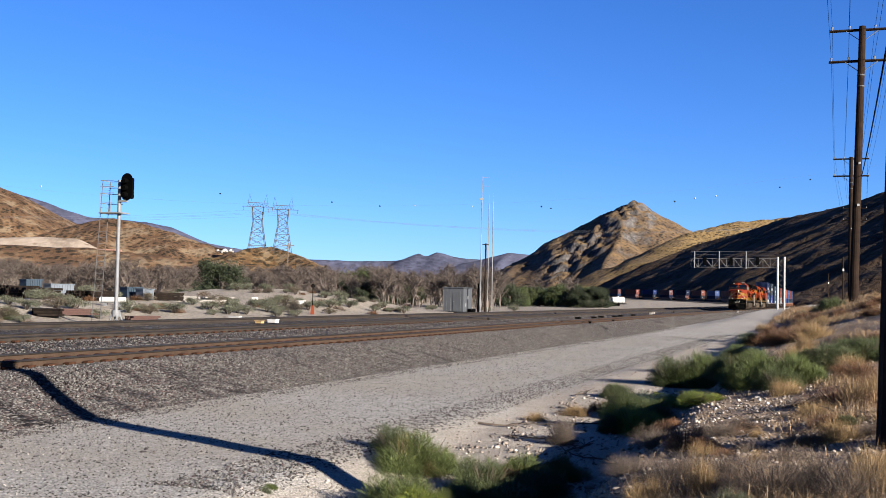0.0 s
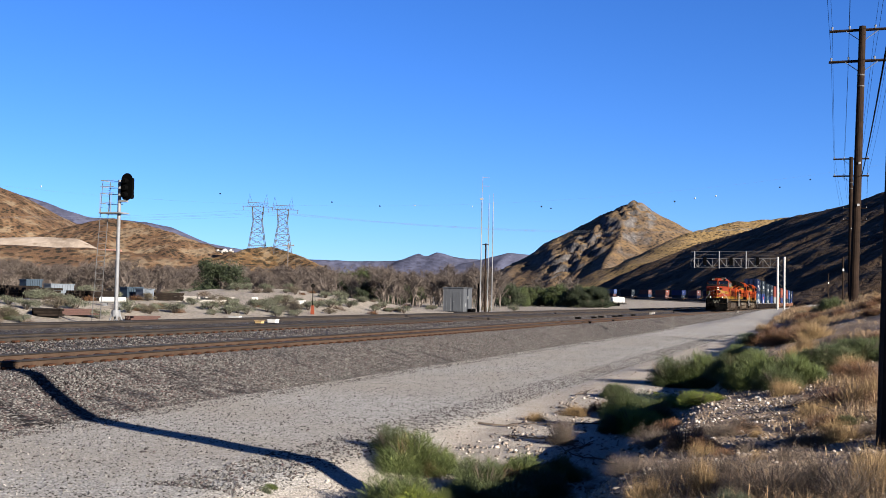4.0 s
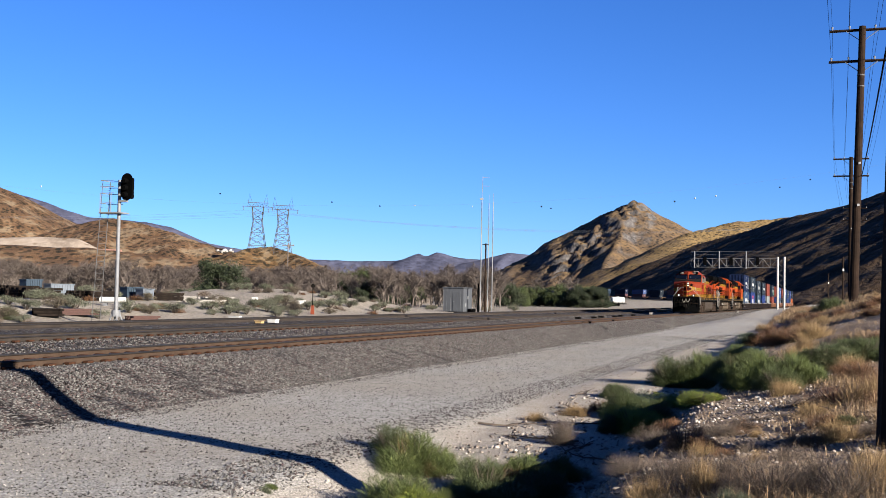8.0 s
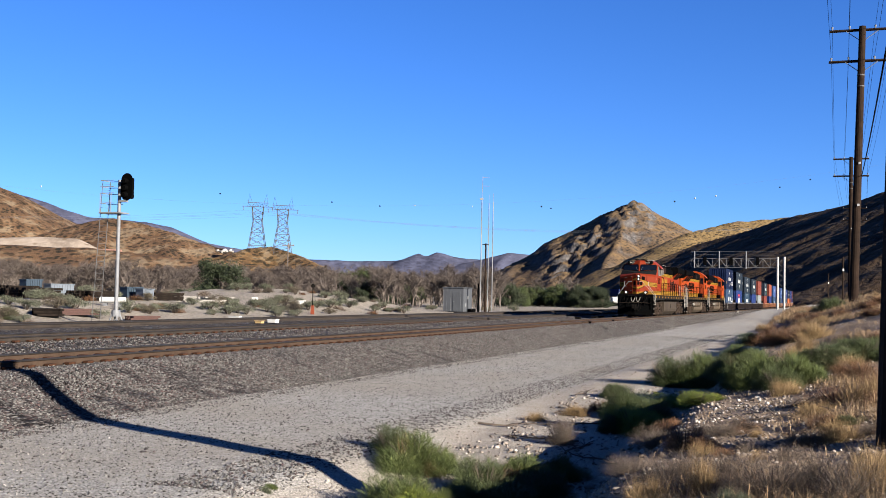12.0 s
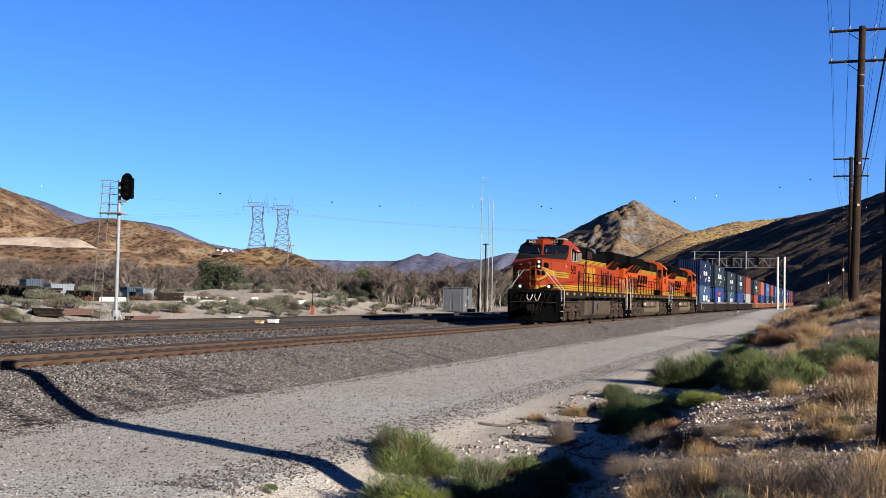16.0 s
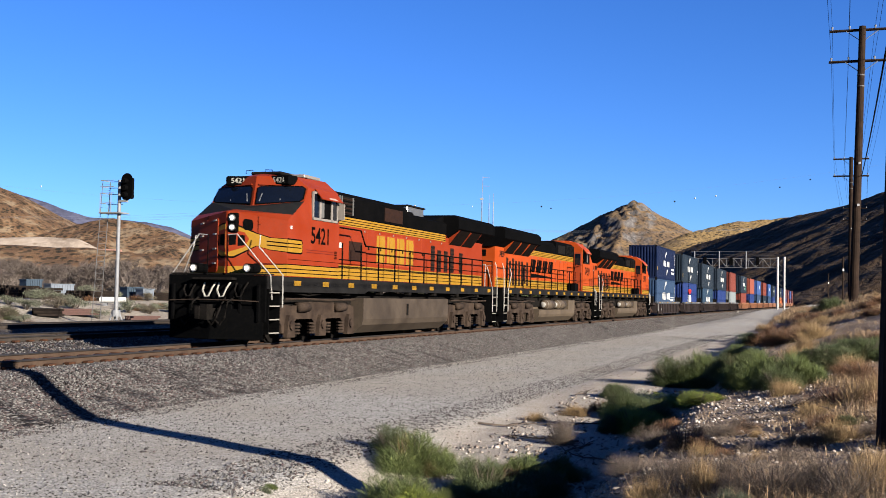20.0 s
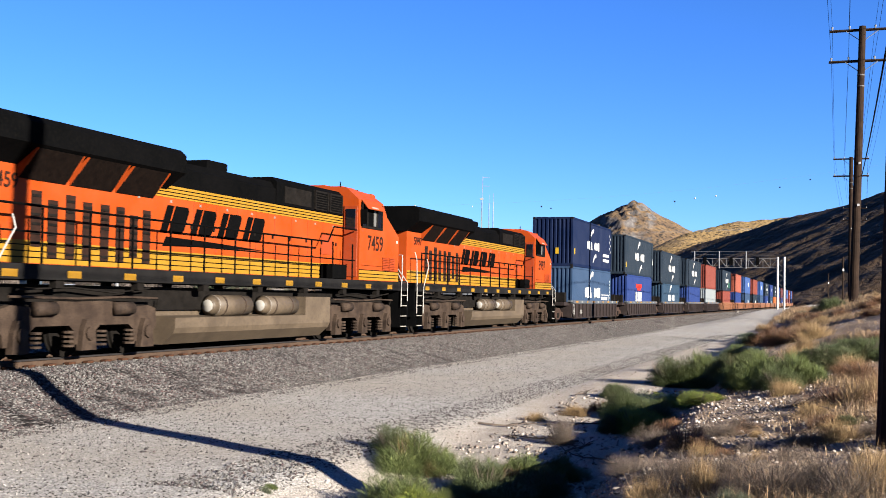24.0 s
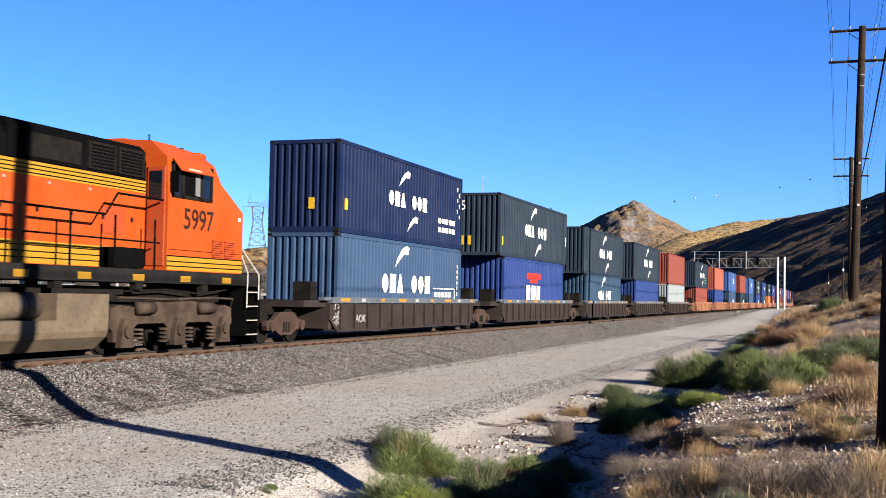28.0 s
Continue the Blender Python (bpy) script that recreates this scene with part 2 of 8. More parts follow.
def height(x, y):
    """The lie of the land, on arrays of x and y."""
    x, y = np.asarray(x, float), np.asarray(y, float)
    s, p = x * U.x + y * U.y, x * N.x + y * N.y
    r = np.hypot(x, y)
    rough = fbm(x, y, 1.1, 3, 4)
    # bank on which the poles stand, its edge broken down to a sandy ditch that peters out beside the road
    edge = 1.5 - 0.1 * smooth(13, 10, s) + 0.35 * fbm(s, s * 0, 2.6, 31, 3)
    bank = 0.16 - 0.15 * np.clip(p, -3, 8) + 0.12 * smooth(14, 40, s) + 1.13 * smooth(12, 52, s) * smooth(4, -3, p) + 0.4 * smooth(-2.5, -14, p)
    bank = bank + 0.07 * rough - 0.2 * smooth(6, 1, r)
    floor_ = -1.05 + 0.12 * smooth(13.5, 18, s) + 0.2 * smooth(19, 27, s) + 0.25 * smooth(30, 48, s) + 1.0 * smooth(75, 175, s) + 0.04 * rough
    k = smooth(edge, edge + 1.35, p)
    near = np.maximum(bank * (1 - k) + floor_ * k, floor_)
    edge = 6.35 - 0.9 * smooth(35, 60, s) + 1.1 * smooth(105, 170, s) + 0.12 * fbm(s, s * 0, 3.0, 5, 3)
    k = smooth(edge - 0.85 - 0.25 * fbm(s, s * 0, 1.7, 15, 2), edge + 0.12, p)
    # the road, climbing gently to the far signal gantry
    z = near * (1 - k) + (-0.8 + 1.17 * smooth(70, 178, s) * smooth(13.2, 9, p) + 0.012 * fbm(x, y, 0.8, 8, 3)) * k
    # sunk under the ballast, then the sandy flat and spoil banks beyond the yard
    z = z - 0.12 * smooth(13.5, 15.5, p)
    flat = -0.5 + 1.1 * smooth(39, 50, p) * smooth(132, 104, s) + 0.05 * fbm(x, y, 3, 6, 3)
    berm = 1.25 * np.exp(-((p - 56) / 10.0) ** 2) * smooth(84, 100, s) * smooth(138, 110, s)
    berm = berm * (1 + 0.2 * fbm(x, y, 6, 12, 3)) + 0.22 * fbm(x, y, 5, 14, 3) * smooth(36, 42, p)
    k = smooth(31.5, 37, p)
    z = z * (1 - k) + (flat + berm) * k
    z = z + 0.4 * smooth(60, 120, p) * smooth(150, 300, r) + 0.0075 * np.clip(r - 470, 0, 600)
    return z


def make_ground():
    a = np.concatenate([np.radians(np.arange(-30, 30, 0.14)), np.radians(np.arange(30, 330, 4.0))])
    rr = np.concatenate([[0.0], np.geomspace(1.2, 4900, 340)])
    A, R = np.meshgrid(a, rr, indexing="ij")
    X, Y = R * np.sin(A), R * np.cos(A)
    Z = height(X, Y)
    n, m = A.shape
    idx = np.arange(n * m).reshape(n, m)
    nxt = np.roll(idx, -1, axis=0)
    faces = np.stack([idx[:, :-1], nxt[:, :-1], nxt[:, 1:], idx[:, 1:]], -1).reshape(-1, 4)[:, ::-1]
    me = from_arrays("ground", np.stack([X, Y, Z], -1).reshape(-1, 3), faces)
    return me


DULL = 0.37


def ground_mat():
    """Grey gravel on the road, pale sand beyond the yard, pebbly tan dirt on the bank."""
    m = bpy.data.materials.new("desert_ground")
    m.use_nodes = True
    nt = m.node_tree
    L = nt.links.new
    b = nt.nodes["Principled BSDF"]
    pos = nt.nodes.new("ShaderNodeNewGeometry").outputs["Position"]
    cross = nt.nodes.new("ShaderNodeVectorMath")
    cross.operation = "DOT_PRODUCT"
    cross.inputs[1].default_value = N
    L(pos, cross.inputs[0])
    wob = node(nt, "ShaderNodeTexNoise", Scale=0.6, Detail=5.0, Roughness=0.65)
    L(pos, wob.inputs["Vector"])
    add = nt.nodes.new("ShaderNodeMath")
    add.operation = "MULTIPLY_ADD"
    L(wob.outputs[0], add.inputs[0])
    add.inputs[1].default_value = 1.6
    L(cross.outputs["Value"], add.inputs[2])

    def ramp(src, stops):
        r = nt.nodes.new("ShaderNodeValToRGB")
        while len(r.color_ramp.elements) < len(stops):
            r.color_ramp.elements.new(0.5)
        for e, (q, c) in zip(r.color_ramp.elements, stops):
            e.position, e.color = q, (*(k * DULL for k in c), 1)
        L(src, r.inputs[0])
        return r.outputs[0]

    def mix(f, c1, c2, kind="MIX"):
        x = nt.nodes.new("ShaderNodeMix")
        x.data_type, x.blend_type = "RGBA", kind
        if isinstance(f, float):
            x.inputs[0].default_value = f
        else:
            L(f, x.inputs[0])
        for k, c in ((6, c1), (7, c2)):
            if isinstance(c, tuple):
                x.inputs[k].default_value = (*c, 1)
            else:
                L(c, x.inputs[k])
        return x.outputs[2]

    def noise_of(scale, detail=4.0, kind="ShaderNodeTexNoise"):
        n = nt.nodes.new(kind)
        n.inputs["Scale"].default_value = scale
        if kind == "ShaderNodeTexNoise":
            n.inputs["Detail"].default_value = detail
        L(pos, n.inputs["Vector"])
        return n.outputs[0]

    grit = noise_of(42, 5)
    peb = nt.nodes.new("ShaderNodeTexVoronoi")
    peb.inputs["Scale"].default_value = 24
    L(pos, peb.inputs["Vector"])
    pebcol = nt.nodes.new("ShaderNodeSeparateColor")
    L(peb.outputs["Color"], pebcol.inputs[0])
    road = ramp(grit, [(0.38, (0.06, 0.055, 0.052)), (0.46, (0.47, 0.455, 0.435)), (0.54, (0.70, 0.68, 0.65)), (0.63, (1.15, 1.13, 1.08))])
    road = mix(0.45, road, ramp(pebcol.outputs[0], [(0.0, (0.12, 0.115, 0.108)), (0.3, (0.52, 0.50, 0.475)), (0.75, (0.72, 0.695, 0.66)), (1.0, (1.15, 1.12, 1.07))]))
    road = mix(ramp(noise_of(0.25, 5), [(0.35, (0, 0, 0)), (0.65, (2.7, 2.7, 2.7))]), road, mix(0.55, road, (0.20, 0.175, 0.145)))
    road = mix(ramp(noise_of(7, 6), [(0.4, (0, 0, 0)), (0.62, (1.4, 1.4, 1.4))]), road, mix(0.5, road, (0.10, 0.09, 0.078)))
    dirt = ramp(noise_of(1.2, 6), [(0.3, (0.30, 0.18, 0.095)), (0.5, (0.58, 0.375, 0.215)), (0.7, (0.76, 0.56, 0.39))])
    dirt = mix(0.5, dirt, ramp(grit, [(0.33, (0.12, 0.085, 0.06)), (0.5, (0.46, 0.36, 0.26)), (0.68, (0.85, 0.76, 0.66))]))
    sand = ramp(noise_of(0.35, 6), [(0.3, (0.34, 0.295, 0.245)), (0.6, (0.54, 0.475, 0.40)), (0.75, (0.64, 0.575, 0.49))])
    sand = mix(0.45, sand, ramp(noise_of(5, 7), [(0.35, (0.16, 0.135, 0.105)), (0.5, (0.52, 0.46, 0.385)), (0.68, (0.78, 0.70, 0.60))]))
    scrub = ramp(noise_of(0.03, 8), [(0.3, (0.12, 0.10, 0.055)), (0.5, (0.22, 0.17, 0.10)), (0.7, (0.30, 0.24, 0.15))])
    f1 = ramp(add.outputs[0], [(0.0, (0, 0, 0)), (1.0, (1, 1, 1))])
    rng = nt.nodes.new("ShaderNodeMapRange")
    L(add.outputs[0], rng.inputs[0])
    rng.inputs[1].default_value, rng.inputs[2].default_value = 6.3, 7.1
    rng2 = nt.nodes.new("ShaderNodeMapRange")
    L(add.outputs[0], rng2.inputs[0])
    rng2.inputs[1].default_value, rng2.inputs[2].default_value = 31, 36
    rng3 = nt.nodes.new("ShaderNodeMapRange")
    L(add.outputs[0], rng3.inputs[0])
    rng3.inputs[1].default_value, rng3.inputs[2].default_value = 90, 150
    wash = nt.nodes.new("ShaderNodeMapRange")
    L(add.outputs[0], wash.inputs[0])
    wash.inputs[1].default_value, wash.inputs[2].default_value = 3.2, 4.6
    pale = mix(0.5, ramp(noise_of(1.6, 6), [(0.3, (0.40, 0.34, 0.27)), (0.5, (0.62, 0.54, 0.45)), (0.7, (0.74, 0.66, 0.57))]), ramp(grit, [(0.36, (0.16, 0.135, 0.115)), (0.5, (0.58, 0.51, 0.44)), (0.66, (1.0, 0.94, 0.86))]))
    dirt = mix(wash.outputs[0], dirt, pale)
    col = mix(rng.outputs[0], dirt, road)
    col = mix(rng2.outputs[0], col, sand)
    col = mix(rng3.outputs[0], col, scrub)
    col = mix(1.0, col, (0.82, 0.825, 0.825), "MULTIPLY")
    L(col, b.inputs["Base Color"])
    b.inputs["Roughness"].default_value = 0.95
    b.inputs["Specular IOR Level"].default_value = 0.15
    bp = node(nt, "ShaderNodeBump", Strength=0.75, Distance=0.03)
    L(grit, bp.inputs["Height"])
    bp2 = node(nt, "ShaderNodeBump", Strength=0.6, Distance=0.03)
    L(peb.outputs["Distance"], bp2.inputs["Height"])
    bp2.invert = True
    L(bp.outputs[0], bp2.inputs["Normal"])
    L(bp2.outputs[0], b.inputs["Normal"])
    return m


ground = part("ground", make_ground(), ground_mat(), None)
tagged(ground, "pale gravel track road, dry ditch and sandy desert ground", "ground", kind="structure")


# ---- hills ----
def hill(name, label, ridges, slope, span, step, material, rough=6.0, base=-4.0, rscale=120.0, seed=1, power=1.0, crag=0.42, outcrop=None):
    """A heightfield that falls away from ridge lines; each ridge is a list of (x, y, z)."""
    x0, x1, y0, y1 = span
    X, Y = np.meshgrid(np.arange(x0, x1, step), np.arange(y0, y1, step), indexing="ij")
    Z = np.full_like(X, -1e9)
    wx, wy = X + rough * 0.35 * fbm(X, Y, rscale * 0.4, seed + 5), Y + rough * 0.35 * fbm(X, Y, rscale * 0.4, seed + 9)
    D0 = np.full_like(X, 1e9)
    for line in ridges:
        for (ax, ay, az), (bx, by, bz) in zip(line, line[1:]):
            dx, dy = bx - ax, by - ay
            t = np.clip(((wx - ax) * dx + (wy - ay) * dy) / (dx * dx + dy * dy), 0, 1)
            d = np.hypot(wx - ax - t * dx, wy - ay - t * dy)
            Z = np.maximum(Z, az + t * (bz - az) - slope * d ** power)
            D0 = np.minimum(D0, d)
    k = np.clip(D0 / (rscale * 0.5), 0.1, 1)
    gully = np.abs(fbm(X, Y, rscale * 0.5, seed + 2, 3))
    Z = Z + k * rough * (fbm(X, Y, rscale, seed, 6) - 1.1 * gully) + 0.02 * rough
    Z = Z + np.clip(D0 / 40, 0.15, 1) * rough * crag * (0.45 - np.abs(fbm(X, Y, rscale * 0.17, seed + 20, 3)))
    for ax, ay, bx, by, wide, tall in outcrop or ():
        t = np.clip(((X - ax) * (bx - ax) + (Y - ay) * (by - ay)) / ((bx - ax) ** 2 + (by - ay) ** 2), 0, 1)
        near = np.exp(-(np.hypot(X - ax - t * (bx - ax), Y - ay - t * (by - ay)) / wide) ** 2)
        Z = Z + near * tall * (0.5 - 1.6 * np.abs(fbm(X, Y, 17, seed + 31, 3)) + 0.7 * fbm(X, Y, 9, seed + 37, 2))
    Z = np.maximum(Z, base)
    n, m = X.shape
    idx = np.arange(n * m).reshape(n, m)
    faces = np.stack([idx[:-1, :-1], idx[1:, :-1], idx[1:, 1:], idx[:-1, 1:]], -1).reshape(-1, 4)
    zz = Z.reshape(-1)
    faces = faces[(zz[faces] > base + 0.01).any(axis=1)]
    ob = part(name, from_arrays(name, np.stack([X, Y, Z], -1).reshape(-1, 3), faces), material, None)
    return tagged(ob, label, "hill", kind="structure")


def hill_mat(name, grass, soil, rock, shrub, scale=0.02, dots=0.25, dot_cut=0.25, relief=5.0, cliff=None):
    """Dry slopes: grass and bare soil in drifts, steeper rock, dark shrubs as spots."""
    m = bpy.data.materials.new(name)
    m.use_nodes = True
    nt = m.node_tree
    L = nt.links.new
    b = nt.nodes["Principled BSDF"]
    g = nt.nodes.new("ShaderNodeNewGeometry")
    n1 = node(nt, "ShaderNodeTexNoise", Scale=scale, Detail=8.0, Roughness=0.62)
    n2 = node(nt, "ShaderNodeTexNoise", Scale=scale * 6, Detail=4.0, Roughness=0.7)
    v = node(nt, "ShaderNodeTexVoronoi", Scale=dots, Randomness=1.0)
    for n in (n1, n2, v):
        L(g.outputs["Position"], n.inputs["Vector"])

    def ramp(src, stops):
        r = nt.nodes.new("ShaderNodeValToRGB")
        while len(r.color_ramp.elements) < len(stops):
            r.color_ramp.elements.new(0.5)
        for e, (q, c) in zip(r.color_ramp.elements, stops):
            e.position, e.color = q, (*(k * DULL for k in c), 1)
        L(src, r.inputs[0])
        return r.outputs[0]

    def mix(f, c1, c2):
        x = nt.nodes.new("ShaderNodeMix")
        x.data_type = "RGBA"
        L(f, x.inputs[0])
        for k, c in ((6, c1), (7, c2)):
            if isinstance(c, tuple):
                x.inputs[k].default_value = (*c, 1)
            else:
                L(c, x.inputs[k])
        return x.outputs[2]

    base = ramp(n1.outputs[0], [(0.36, tuple(0.7 * k for k in soil)), (0.46, soil), (0.52, grass), (0.6, rock)])
    fine = ramp(n2.outputs[0], [(0.35, tuple(0.55 * k for k in rock)), (0.6, tuple(min(1, 1.25 * k) for k in grass))])
    f = ramp(n2.outputs[0], [(0.3, (0.4, 0.4, 0.4)), (0.7, (1.5, 1.5, 1.5))])
    col = mix(f, base, fine)
    spot = ramp(v.outputs["Distance"], [(dot_cut, (2.7, 2.7, 2.7)), (dot_cut + 0.12, (0, 0, 0))])
    thin = nt.nodes.new("ShaderNodeMath")
    thin.operation = "MULTIPLY"
    L(spot, thin.inputs[0])
    L(ramp(n1.outputs[0], [(0.4, (2.7, 2.7, 2.7)), (0.62, (1.2, 1.2, 1.2))]), thin.inputs[1])
    col = mix(thin.outputs[0], col, tuple(DULL * k for k in shrub))
    if cliff:
        # bare rock shows where the slope is steep
        sep = nt.nodes.new("ShaderNodeSeparateXYZ")
        L(g.outputs["Normal"], sep.inputs[0])
        bare = ramp(sep.outputs[2], [(0.72, (2.7, 2.7, 2.7)), (0.83, (0, 0, 0))])
        stone = ramp(n2.outputs[0], [(0.36, tuple(0.35 * k for k in cliff)), (0.52, cliff), (0.66, tuple(1.5 * k for k in cliff))])
        col = mix(bare, col, stone)
    dull = nt.nodes.new("ShaderNodeMix")
    dull.data_type, dull.blend_type = "RGBA", "MULTIPLY"
    dull.inputs[0].default_value, dull.inputs[7].default_value = 1.0, (0.76, 0.76, 0.76, 1)
    L(col, dull.inputs[6])
    L(dull.outputs[2], b.inputs["Base Color"])
    b.inputs["Roughness"].default_value = 0.95
    b.inputs["Specular IOR Level"].default_value = 0.1
    bp = node(nt, "ShaderNodeBump", Strength=1.0, Distance=relief)
    L(n2.outputs[0], bp.inputs["Height"])
    L(bp.outputs[0], b.inputs["Normal"])
    return m


H_ROCK = hill_mat("rocky_peak_slope", (0.29, 0.19, 0.095), (0.18, 0.125, 0.088), (0.21, 0.155, 0.115), (0.05, 0.042, 0.034), 0.022, 0.16, 0.30, 2.2, (0.19, 0.175, 0.17))
H_TAN = hill_mat("dry_grass_slope", (0.46, 0.31, 0.135), (0.31, 0.21, 0.095), (0.33, 0.235, 0.14), (0.06, 0.048, 0.03), 0.03, 0.2, 0.32, 2.5)
# dark scrub, with the ridge's shade put into its colour as well
H_DARK = hill_mat("shade_dark_scrub_slope", (0.13, 0.082, 0.046), (0.075, 0.049, 0.031), (0.15, 0.105, 0.07), (0.035, 0.028, 0.022), 0.03, 0.2, 0.36, 3.4)
H_KNOB = hill_mat("mottled_knob_slope", (0.36, 0.215, 0.085), (0.20, 0.105, 0.05), (0.46, 0.36, 0.25), (0.045, 0.038, 0.023), 0.08, 0.24, 0.42, 2.5)
H_BROWN = hill_mat("brown_scrub_slope", (0.27, 0.155, 0.08), (0.15, 0.08, 0.046), (0.44, 0.34, 0.23), (0.04, 0.033, 0.021), 0.05, 0.24, 0.36, 2.0)
# bluish tint puts the haze of distance into the rock colour
H_FAR = hill_mat("haze_blue_range", (0.165, 0.175, 0.27), (0.11, 0.12, 0.20), (0.14, 0.15, 0.235), (0.08, 0.085, 0.14), 0.005, 0.03, 0.25)

hill("peak_hill", "steep rocky hill with a pointed top and dry grass", [
    [(120, 1950, 48), (169, 1900, 80), (210, 1850, 112), (250, 1800, 137), (297, 1760, 156), (341, 1800, 143), (404, 1860, 113), (466, 1900, 82)],
    [(297, 1760, 156), (257, 1640, 93), (209, 1500, 32)],
    [(341, 1800, 143), (345, 1650, 72), (330, 1500, 30)]], 0.62, (20, 640, 1380, 2050), 4, H_ROCK, 12, rscale=150, seed=2, crag=0.5, outcrop=[(292, 1740, 200, 1670, 40, 9), (200, 1640, 165, 1590, 34, 8)])
hill("tan_ridge", "low rounded ridge of golden dry grass", [
    [(193, 1250, 18), (246, 1330, 46), (304, 1400, 87), (372, 1430, 104), (443, 1450, 112), (483, 1460, 121), (530, 1470, 130), (585, 1480, 146), (684, 1480, 160), (900, 1480, 150)],
    [(372, 1430, 99), (330, 1300, 45), (300, 1200, 15)]], 0.45, (120, 950, 1080, 1650), 8, H_TAN, 8, seed=3)
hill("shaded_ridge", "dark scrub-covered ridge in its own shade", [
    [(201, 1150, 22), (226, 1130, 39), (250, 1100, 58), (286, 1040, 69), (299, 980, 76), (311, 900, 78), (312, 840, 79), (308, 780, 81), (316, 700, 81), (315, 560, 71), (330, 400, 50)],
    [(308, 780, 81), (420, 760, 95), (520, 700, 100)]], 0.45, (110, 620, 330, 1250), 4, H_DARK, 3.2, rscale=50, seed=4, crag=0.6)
hill("left_hill", "brown hillside with scattered shrubs", [
    [(-620, 1080, 125), (-548, 1100, 116), (-491, 1120, 119), (-457, 1150, 106), (-444, 1180, 100), (-427, 1200, 86), (-409, 1220, 69), (-368, 1230, 47)],
    [(-491, 1120, 119), (-470, 980, 60), (-440, 880, 25)]], 0.5, (-800, -250, 780, 1350), 8, H_BROWN, 9, seed=6)
hill("scrub_hill", "low brown hill dotted with dark shrubs", [
    [(-329, 900, 43), (-313, 920, 52), (-293, 930, 59), (-275, 930, 62), (-248, 920, 57), (-220, 900, 49), (-195, 890, 41), (-166, 880, 33), (-136, 860, 23)],
    [(-275, 930, 62), (-262, 850, 32), (-255, 780, 12)], [(-220, 900, 49), (-205, 830, 24), (-190, 770, 10)]], 0.42, (-430, -80, 680, 1040), 4, H_BROWN, 7, rscale=70, seed=7, crag=0.6)
hill("knob_hill", "small grassy knob below the lattice towers", [
    [(-163, 800, 20), (-154, 820, 27), (-146, 840, 35), (-130, 850, 37), (-110, 830, 31), (-92, 800, 23)]], 0.45, (-240, -30, 690, 940), 2.5, H_KNOB, 6, rscale=40, seed=8)
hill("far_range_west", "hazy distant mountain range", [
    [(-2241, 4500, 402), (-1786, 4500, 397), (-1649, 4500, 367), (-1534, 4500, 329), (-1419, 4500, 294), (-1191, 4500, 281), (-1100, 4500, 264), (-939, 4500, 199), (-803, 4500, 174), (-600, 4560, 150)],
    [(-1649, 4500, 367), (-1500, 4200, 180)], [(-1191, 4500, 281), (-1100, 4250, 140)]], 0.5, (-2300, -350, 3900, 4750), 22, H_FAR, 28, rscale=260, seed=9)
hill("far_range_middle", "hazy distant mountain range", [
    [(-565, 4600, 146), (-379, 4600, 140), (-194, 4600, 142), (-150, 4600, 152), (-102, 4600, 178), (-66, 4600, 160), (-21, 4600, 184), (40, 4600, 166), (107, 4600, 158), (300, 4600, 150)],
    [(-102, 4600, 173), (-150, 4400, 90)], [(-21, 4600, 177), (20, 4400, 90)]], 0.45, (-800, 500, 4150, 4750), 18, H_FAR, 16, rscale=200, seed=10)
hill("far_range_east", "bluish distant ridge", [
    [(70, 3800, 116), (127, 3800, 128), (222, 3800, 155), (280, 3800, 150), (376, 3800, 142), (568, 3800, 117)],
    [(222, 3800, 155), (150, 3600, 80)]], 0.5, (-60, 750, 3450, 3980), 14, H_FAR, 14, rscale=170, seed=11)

H_SAND = hill_mat("pale_sand_bank", (0.62, 0.52, 0.43), (0.52, 0.42, 0.34), (0.58, 0.46, 0.36), (0.30, 0.22, 0.15), 0.03, 0.12, 0.12, 0.5)
hill("sand_terrace", "pale sandy cut bank below the hills", [
    [(-330, 640, 31), (-274, 640, 28.5), (-253, 640, 30.5), (-232, 640, 31.5), (-209, 640, 31), (-200, 636, 27), (-192, 632, 20)]], 0.5, (-420, -90, 540, 720), 3, H_SAND, 1.2, rscale=40, seed=14)
hill("scrub_terrace", "low brown scrubby terrace below the pale bank", [
    [(-320, 575, 25), (-215, 575, 23.5), (-180, 572, 23), (-150, 560, 20), (-110, 550, 15), (-70, 540, 9)]], 0.35, (-400, -40, 470, 660), 3, H_BROWN, 1.6, rscale=30, seed=15)

wall = part("distant_wall", prism([(-201, 18.5), (-172, 18.5), (-172, 23.2), (-201, 23.6)], 600, 601.5), stuff_mat("reddish_block_wall", (0.40, 0.20, 0.15), (0.5, 0.28, 0.21), 0.3, 0.9, 0.0), None)
tagged(wall, "long low reddish wall below the sandy terrace", "wall", kind="structure")

# ---- ballast bed and tracks ----
STONE_TONES = ((0.0, (0.04, 0.034, 0.034)), (0.25, (0.12, 0.105, 0.105)), (0.42, (0.225, 0.15, 0.145)), (0.55, (0.185, 0.18, 0.178)), (0.88, (0.34, 0.325, 0.31)), (1.0, (0.55, 0.53, 0.50)))


